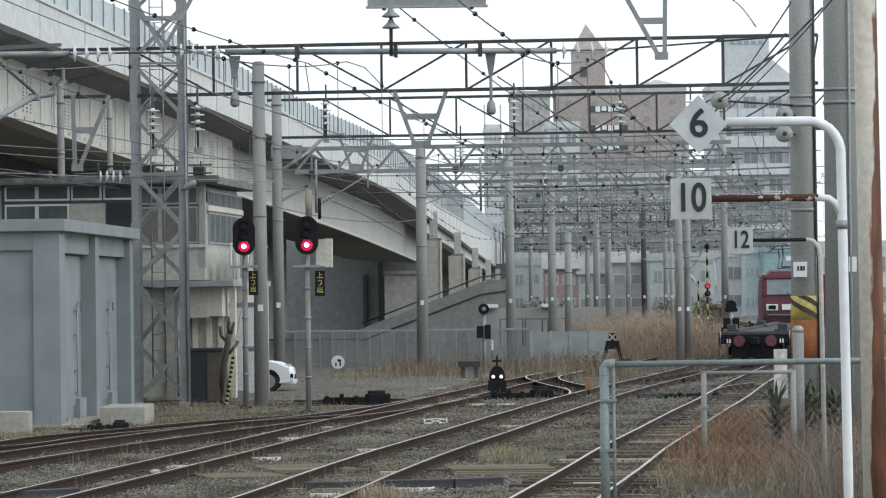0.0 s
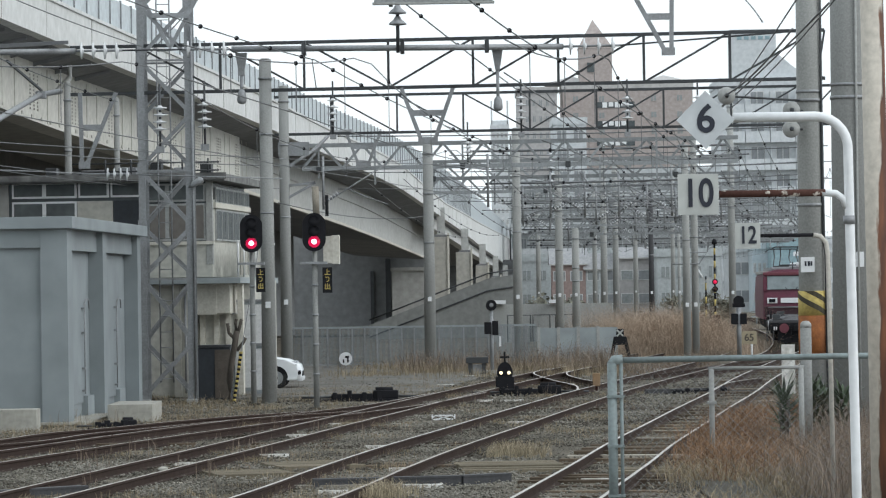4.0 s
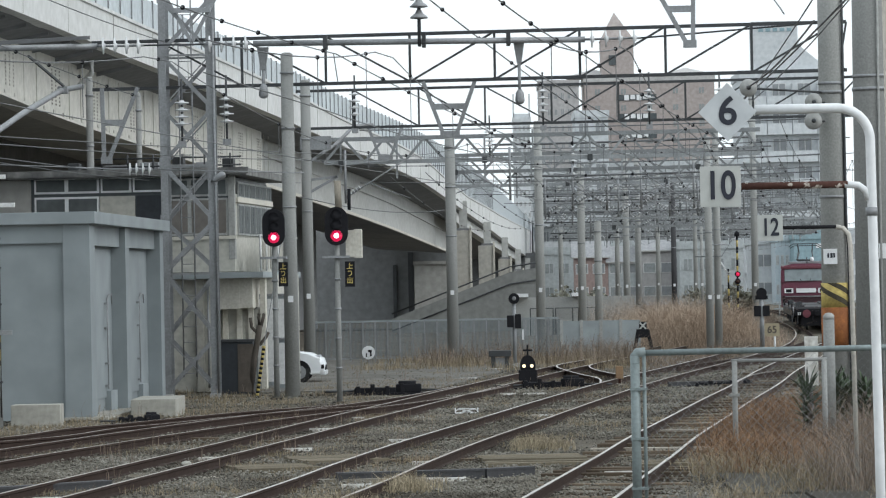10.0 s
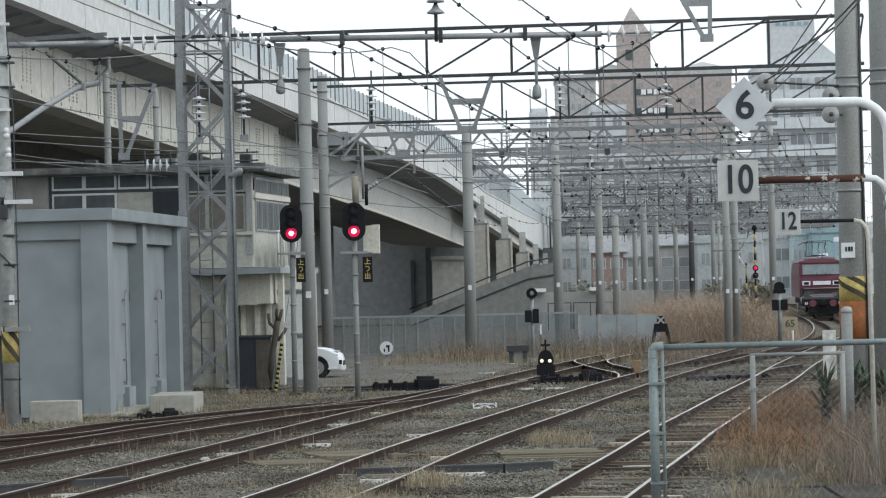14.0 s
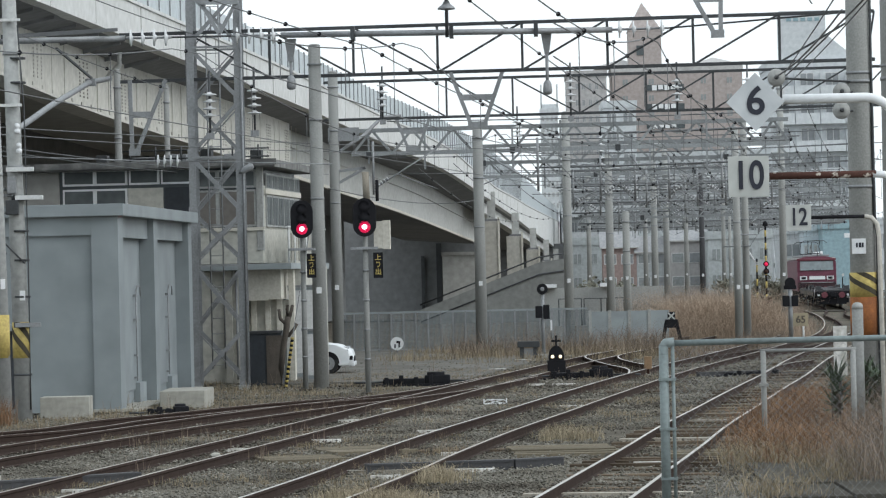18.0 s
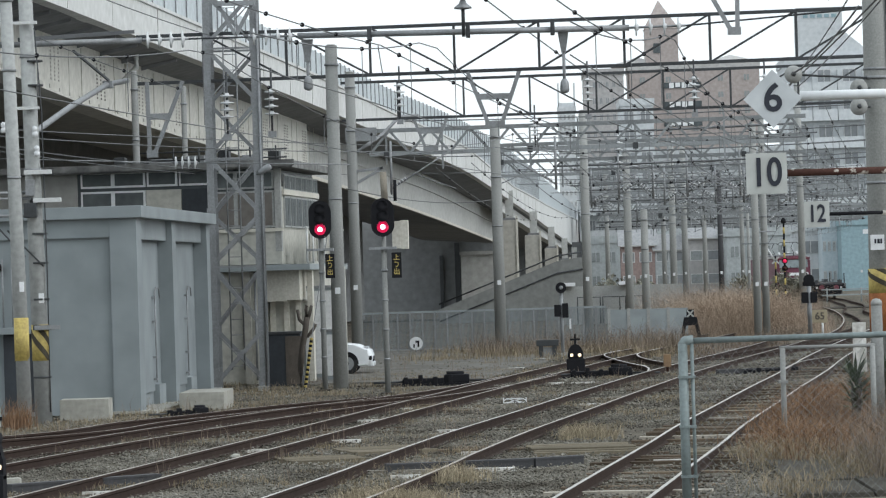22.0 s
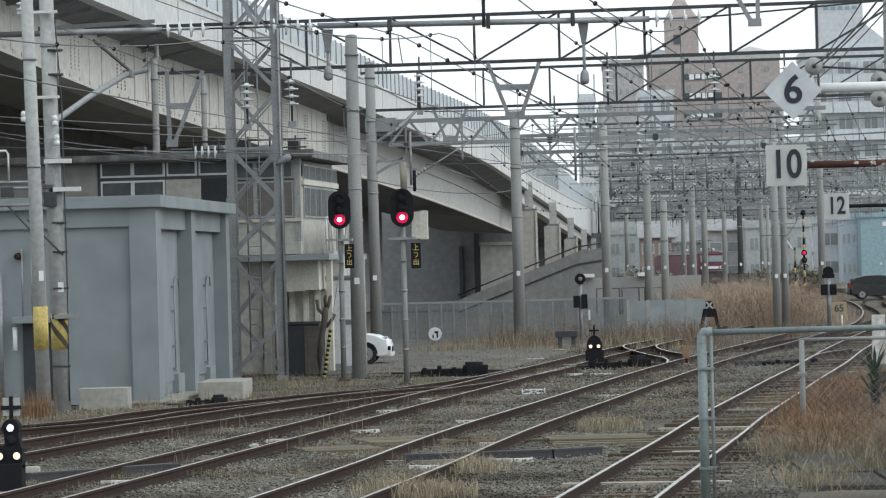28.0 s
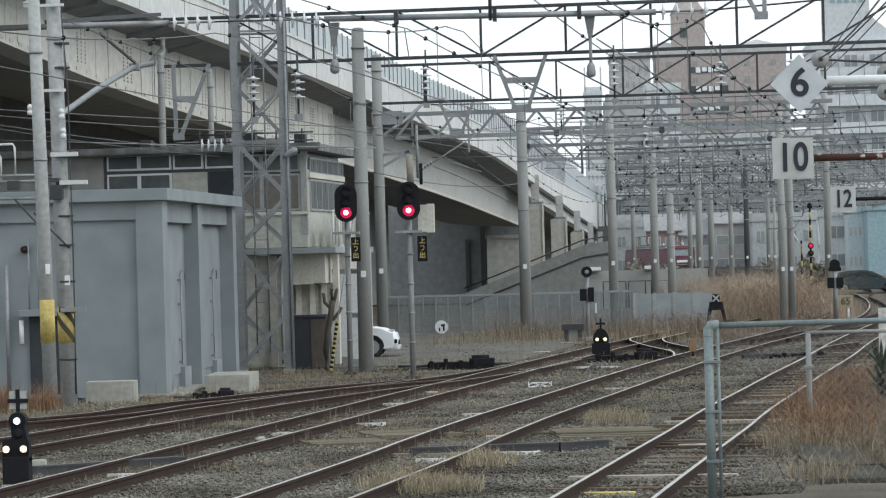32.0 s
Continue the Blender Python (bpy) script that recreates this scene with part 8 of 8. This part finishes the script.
blades("dry_grass", "tan dry grass along the platform end", 26000, clumped(2.9, 10.0, 43, 56, 0.24, 60, lambda x, y: (x > r_x(y) + 1.1) & ~((y < 50.5) & (x > r_x(y) + 1.5) & (x < 7.0) & ~field(x, y, 0.8, 0.25))), 0.36, 0.009, M_GRASS, 1.6)
blades("red_brown_weeds", "dense red-brown dry weeds beside the rail", 42000, clumped(3.6, 11.5, 50.5, 76, 0.3, 60, lambda x, y: (x > r_x(y) + 1.15) & (x < r_x(y) + 4.6)), 0.6, 0.011, M_RUSSET, 1.5)
blades("dry_brush", "grey-brown tangled dry brush at the fence", 42000, clumped(4.2, 13.0, 45.5, 66, 0.3, 30, lambda x, y: x > r_x(y) + 3.0 + 0.25 * np.sin(y)), 1.0, 0.008, M_TWIG, 1.1, category="brush")
blades("reed_bank", "tall red-brown reed bank beyond the tracks", 38000, clumped(7.19, 10.6, 144, 158, 0.5, 40), 2.0, 0.007, M_REED, 1.7, category="reeds")
blades("grey_brush", "tall grey-brown bare brush behind the reed bank", 12000, clumped(6.3, 11.5, 176, 186, 0.5, 30), 1.9, 0.013, M_GREYTWIG, 1.0, category="brush")
blades("pale_reeds", "paler dry reeds among the bank", 16000, clumped(6.44, 11.9, 142, 156, 0.5, 24), 1.2, 0.008, M_REED, 1.8, category="reeds")


def beside_curve(n):
    line = TRACK["T"]
    line = line[(line[:, 1] > 112) & (line[:, 1] < 260)]
    m = n // 20
    i = rng.integers(0, len(line), m)
    dx = rng.uniform(1.9, 3.4, m) * rng.choice([-1, 1], m)
    k = np.repeat(np.arange(m), 20)
    return line[i, 0][k] + dx[k] + rng.normal(0, 0.2, len(k)), line[i, 1][k] + rng.normal(0, 0.4, len(k)), rng.uniform(0.5, 1.2, m)[k]


blades("trackside_weeds", "brown dry weeds along the curved track", 16000, beside_curve, 0.55, 0.012, M_TWIG, 1.3, category="weeds")
blades("fence_weeds", "brown dry weeds along the yard fence", 9000, clumped(-1.72, 6.11, 119, 136, 0.35, 16, lambda x, y: field(x, y, 0.3, 0.05)), 0.95, 0.011, M_TWIG, 1.5, category="weeds")
blades("fence_weeds", "tan dry weeds along the yard fence", 9000, clumped(-3.73, 5.79, 112, 134, 0.35, 14, lambda x, y: field(x, y, 0.3, 0.0)), 0.4, 0.014, M_GRASS, 0.9, category="weeds")
blades("yard_grass", "short dry grass in the yard", 60000, clumped(-12, 6, 44, 112, 0.16, 40, lambda x, y: field(x, y, 0.25, 0.1)), 0.11, 0.007, M_GRASS, 1.0)
blades("weed_stalks", "thin brown weed stalks between the tracks", 3000, clumped(-9, 7, 46, 110, 0.1, 7, lambda x, y: field(x, y, 0.2, 0.0)), 0.42, 0.007, M_TWIG, 0.5, category="weeds")
blades("bleached_tuft", "bleached straw tufts on the ballast", 4400, lambda n: tuple(np.concatenate(v) for v in zip(*[clumped(x - 0.35, x + 0.35, y - 0.7, y + 0.7, 0.12, 20)(n // 4) for x, y in ((-1.00, 48.46), (-1.91, 44.04), (1.09, 60.22), (-1.40, 43.20))])), 0.26, 0.008, M_STRAW, 1.0)
blades("pad_grass", "bleached straw in the joints of the pad", 9000, clumped(3.6, 8.4, 43.2, 51, 0.1, 24, lambda x, y: (np.abs((y - 43) % 2.6) < 0.35) | ((np.abs((x - 3.2) % 1.9) < 0.2))), 0.16, 0.007, M_STRAW, 1.0)
blades("hut_grass", "tan dry grass at the foot of the hut and poles", 15000, clumped(-11.5, -1.0, 66, 98, 0.22, 24, lambda x, y: field(x, y, 0.4, -0.15) & (x > -9.8 + (y - 66) * 0.05) & (x < -8.6 + (y - 66) * 0.25)), 0.17, 0.008, M_GRASS, 1.0)
blades("pole_grass", "tall tan dry grass round the guard poles", 450, clumped(-10.3, -9.78, 70.5, 71.6, 0.1, 20), 0.6, 0.01, M_RUSSET, 0.6)
blades("pole_grass", "tan dry grass beside the hut wall", 400, clumped(-11.12, -10.76, 71, 73, 0.1, 20), 0.6, 0.01, M_RUSSET, 0.6)
for x, y in ((5.36, 58.4), (5.8, 58.3), (6.06, 58.8), (6.28, 58.2)):
    th = thing("yucca", "dark green spiky leaved plant in the weeds", "plant", (x, y, 0), group="spiky plants")
    part("stem", R((0, 0, -0.05), (0, 0, 0.9), 0.08, seg=8), M_BARK, th)
    for k in range(84):
        a, e = rng.uniform(0, 2 * np.pi), rng.uniform(0.15, 1.3)
        ln = rng.uniform(0.35, 0.72)
        d = Vector((math.cos(a) * math.cos(e), math.sin(a) * math.cos(e), math.sin(e)))
        sd = Vector((-math.sin(a), math.cos(a), 0)) * 0.028
        o = Vector((0, 0, rng.uniform(0.35, 0.92)))
        bm = bmesh.new()
        v = [bm.verts.new(p) for p in (o - sd * 0.6, o + sd * 0.6, o + d * ln * 0.5 + sd, o + d * ln * 0.5 - sd, o + d * ln - Vector((0, 0, 0.1)))]
        bm.faces.new((v[0], v[1], v[2], v[3])), bm.faces.new((v[3], v[2], v[4]))
        part("leaf", bm, M_LEAF, th)


def shrubs():
    for px, d, h, w in ((16.92, 235, 2.6, 1.6), (14.84, 240, 2.4, 2.2), (5.17, 200, 2.6, 2.5), (7.07, 210, 2.4, 2.0), (18.02, 235, 2.2, 1.2)):
        th = thing("shrub", "dull green winter shrub near the crossing", "shrub", (px, d, 0), group="shrubs")
        for k in range(5):
            part("stem", R((rng.normal(0, 0.15), rng.normal(0, 0.15), -0.05), (rng.normal(0, w * 0.4), rng.normal(0, w * 0.3), h * 0.8), 0.04, 0.01, 6), M_TWIG, th)
        n = 500
        u = rng.normal(0, 1, (n, 3))
        u /= np.linalg.norm(u, axis=1)[:, None]
        c = u * rng.uniform(0.4, 1.0, (n, 1)) * np.array([w / 2, w / 2, h * 0.42]) + np.array([0, 0, h * 0.55])
        s1, s2 = rng.normal(0, 0.07, (n, 3)), rng.normal(0, 0.07, (n, 3))
        V = np.stack([c - s1, c + s2, c + s1, c - s2], 1).reshape(-1, 3)
        me = bpy.data.meshes.new("foliage")
        me.from_pydata(V.tolist(), [], (np.arange(n)[:, None] * 4 + np.arange(4)).tolist())
        me.materials.append(M_SHRUB)
        fo = new("foliage", me)
        fo.parent = th


shrubs()

# ---- sleepers and ballast, last ----


def sleepers(name, th, y0, y1, length, step=0.72):
    line = TRACK[name]
    t = np.gradient(line, axis=0)
    s = np.concatenate([[0], np.cumsum(np.linalg.norm(np.diff(line, axis=0), axis=1))])
    metas = [mesh_of(B(-length / 2, length / 2, -0.1 - 0.01 * k, 0.1 + 0.01 * k, -0.13, 0.0, 0.008), "sleeper", M_SLEEPER) for k in range(3)]
    pale = mesh_of(B(-length / 2, length / 2, -0.1, 0.1, -0.13, 0.005, 0.008), "sleeper", M_PALEWOOD)
    u, n = 0.0, 0
    while u < s[-1]:
        i = int(np.searchsorted(s, u))
        x, y = line[min(i, len(line) - 1)]
        sunk = noise.noise((u * 0.35, len(name) + length, 2.0)) > (0.32 if name == "R" else -0.02)
        if y0 < y < y1 and n < 300 and not sunk:
            me = pale if rng.uniform() < 0.09 else metas[int(rng.integers(3))]
            ob = new("sleeper", me)
            ob.parent = th
            ob.matrix_basis = pose(x + rng.normal(0, 0.05), y, rng.normal(0.008 if name == "R" else -0.014, 0.022), 0, 0, -math.degrees(math.atan2(t[min(i, len(t) - 1)][0], t[min(i, len(t) - 1)][1])) + rng.normal(0, 1.2))
            n += 1
        u += step * rng.uniform(0.94, 1.06)


sleepers("R", TRACK_R, 36, 125, 2.1)
sleepers("C", TRACK_C, 40, 118, 2.2)
sleepers("B", TRACK_B, 44, 118, 2.1)
sleepers("A", TRACK_A, 50, 84, 2.2)
ys = thing("yellow_sleeper", "sleeper painted dull yellow in the running line", "sleeper", (0.66, 41.80, 0), -9)
part("board", B(-0.34, 0.3, -0.1, 0.1, -0.05, 0.02, 0.008), M_YELLOW, ys)


def ballast():
    n = 190000
    y = 41 + rng.uniform(0, 1, n) ** 1.6 * 78
    x = rng.uniform(-0.168, 0.126, n) * y
    keep = np.ones(n, bool)
    keep &= ~((x > np.interp(y, TRACK["R"][:, 1], TRACK["R"][:, 0]) + 2.0))
    keep &= ~((y > 66) & (x < -6.6 + (y - 66) * 0.28) & (rng.uniform(0, 1, n) < 0.6))
    keep &= ~((np.abs(x - np.interp(y, TRACK["R"][:, 1], TRACK["R"][:, 0])) < 1.1) & (rng.uniform(0, 1, n) < 0.5))
    dens = np.array([noise.noise((a * 0.3, b * 0.3, 9.0)) for a, b in zip(x, y)])
    keep &= rng.uniform(-0.7, 0.5, n) < dens + 0.22
    x, y = x[keep], y[keep]
    n = len(x)
    r = rng.uniform(0.012, 0.03, n) * (1 + 0.4 * (y > 70))
    base = np.array([[1, 0, 0], [-1, 0, 0], [0, 1, 0], [0, -1, 0], [0, 0, 0.75], [0, 0, -0.75]], float)
    jit = base[None] * rng.uniform(0.6, 1.3, (n, 6, 1)) + rng.normal(0, 0.18, (n, 6, 3))
    a = rng.uniform(0, 2 * np.pi, n)
    c, s = np.cos(a)[:, None], np.sin(a)[:, None]
    px, py = jit[:, :, 0] * c - jit[:, :, 1] * s, jit[:, :, 0] * s + jit[:, :, 1] * c
    V = np.stack([px * r[:, None] + x[:, None], py * r[:, None] + y[:, None], jit[:, :, 2] * r[:, None] + rng.uniform(-0.03, 0.025, n)[:, None]], 2).reshape(-1, 3)
    F = np.array([[0, 2, 4], [2, 1, 4], [1, 3, 4], [3, 0, 4], [2, 0, 5], [1, 2, 5], [3, 1, 5], [0, 3, 5]])
    faces = (np.arange(n)[:, None, None] * 6 + F).reshape(-1, 3)
    me = bpy.data.meshes.new("ballast_stones")
    me.from_pydata(V.tolist(), [], faces.tolist())
    me.materials.append(M_STONE)
    tagged(new("ballast_stones", me), "loose grey-brown ballast stones", "stones", kind="stuff")


ballast()


def motions():
    line = TRACK["T"]
    s = np.concatenate([[0], np.cumsum(np.linalg.norm(np.diff(line, axis=0), axis=1))])

    def at(u, length):
        a = [np.interp(u, s, line[:, k]) for k in (0, 1)]
        b = [np.interp(u + length, s, line[:, k]) for k in (0, 1)]
        return pose(a[0], a[1], 0.153, 0, 0, -math.degrees(math.atan2(b[0] - a[0], b[1] - a[1])))
    reach = [(0, 160), (1, 166.5), (2, 172.7), (3, 178.2), (4.5, 185.7), (6, 192.7), (7, 197), (8, 201.6), (10, 211), (12, 222.1), (14, 234.9), (16, 249), (17, 256.5), (18, 266), (19, 277), (20, 288.5), (22, 310), (24, 330), (25, 339.5), (26, 347.5), (27.5, 359), (28.5, 365.5), (30, 373), (31, 376.5), (32, 377.5)]
    run = [(t, float(np.interp(y, line[:, 1], s))) for t, y in reach]
    walk(LOCO, [(t, at(u, 16)) for t, u in run])
    walk(WAGON, [(t, at(u - 17, 15)) for t, u in run])
    walk(WAGON_END, [(t, at(u - 33, 14)) for t, u in run])
    walk(CAR_A, [(0, pose(9.0, 228, 0.03)), (26.2, pose(9.0, 228, 0.03)), (26.8, pose(12.2, 228, 0.03)), (27.5, pose(19.56, 228, 0.03)), (28.0, pose(21.47, 228, 0.03)), (28.5, pose(23.78, 228, 0.03)), (30, pose(42, 228, 0.03)), (32, pose(56, 228, 0.03))])
    walk(CAR_B, [(0, pose(60, 229.6, 0.03, 0, 0, 180)), (28, pose(44, 229.6, 0.03, 0, 0, 180)), (30, pose(23.47, 229.6, 0.03, 0, 0, 180)), (30.5, pose(20.74, 229.6, 0.03, 0, 0, 180)), (31, pose(17.58, 229.6, 0.03, 0, 0, 180)), (32, pose(13, 229.6, 0.03, 0, 0, 180))])
    walk(CAR_C, [(0, pose(2.0, 228, 0.03)), (27, pose(2.0, 228, 0.03)), (29, pose(6, 228, 0.03)), (30.4, pose(12, 228, 0.03)), (31, pose(15.79, 228, 0.03)), (31.5, pose(17.83, 228, 0.03)), (32, pose(20.05, 228, 0.03))])


motions()
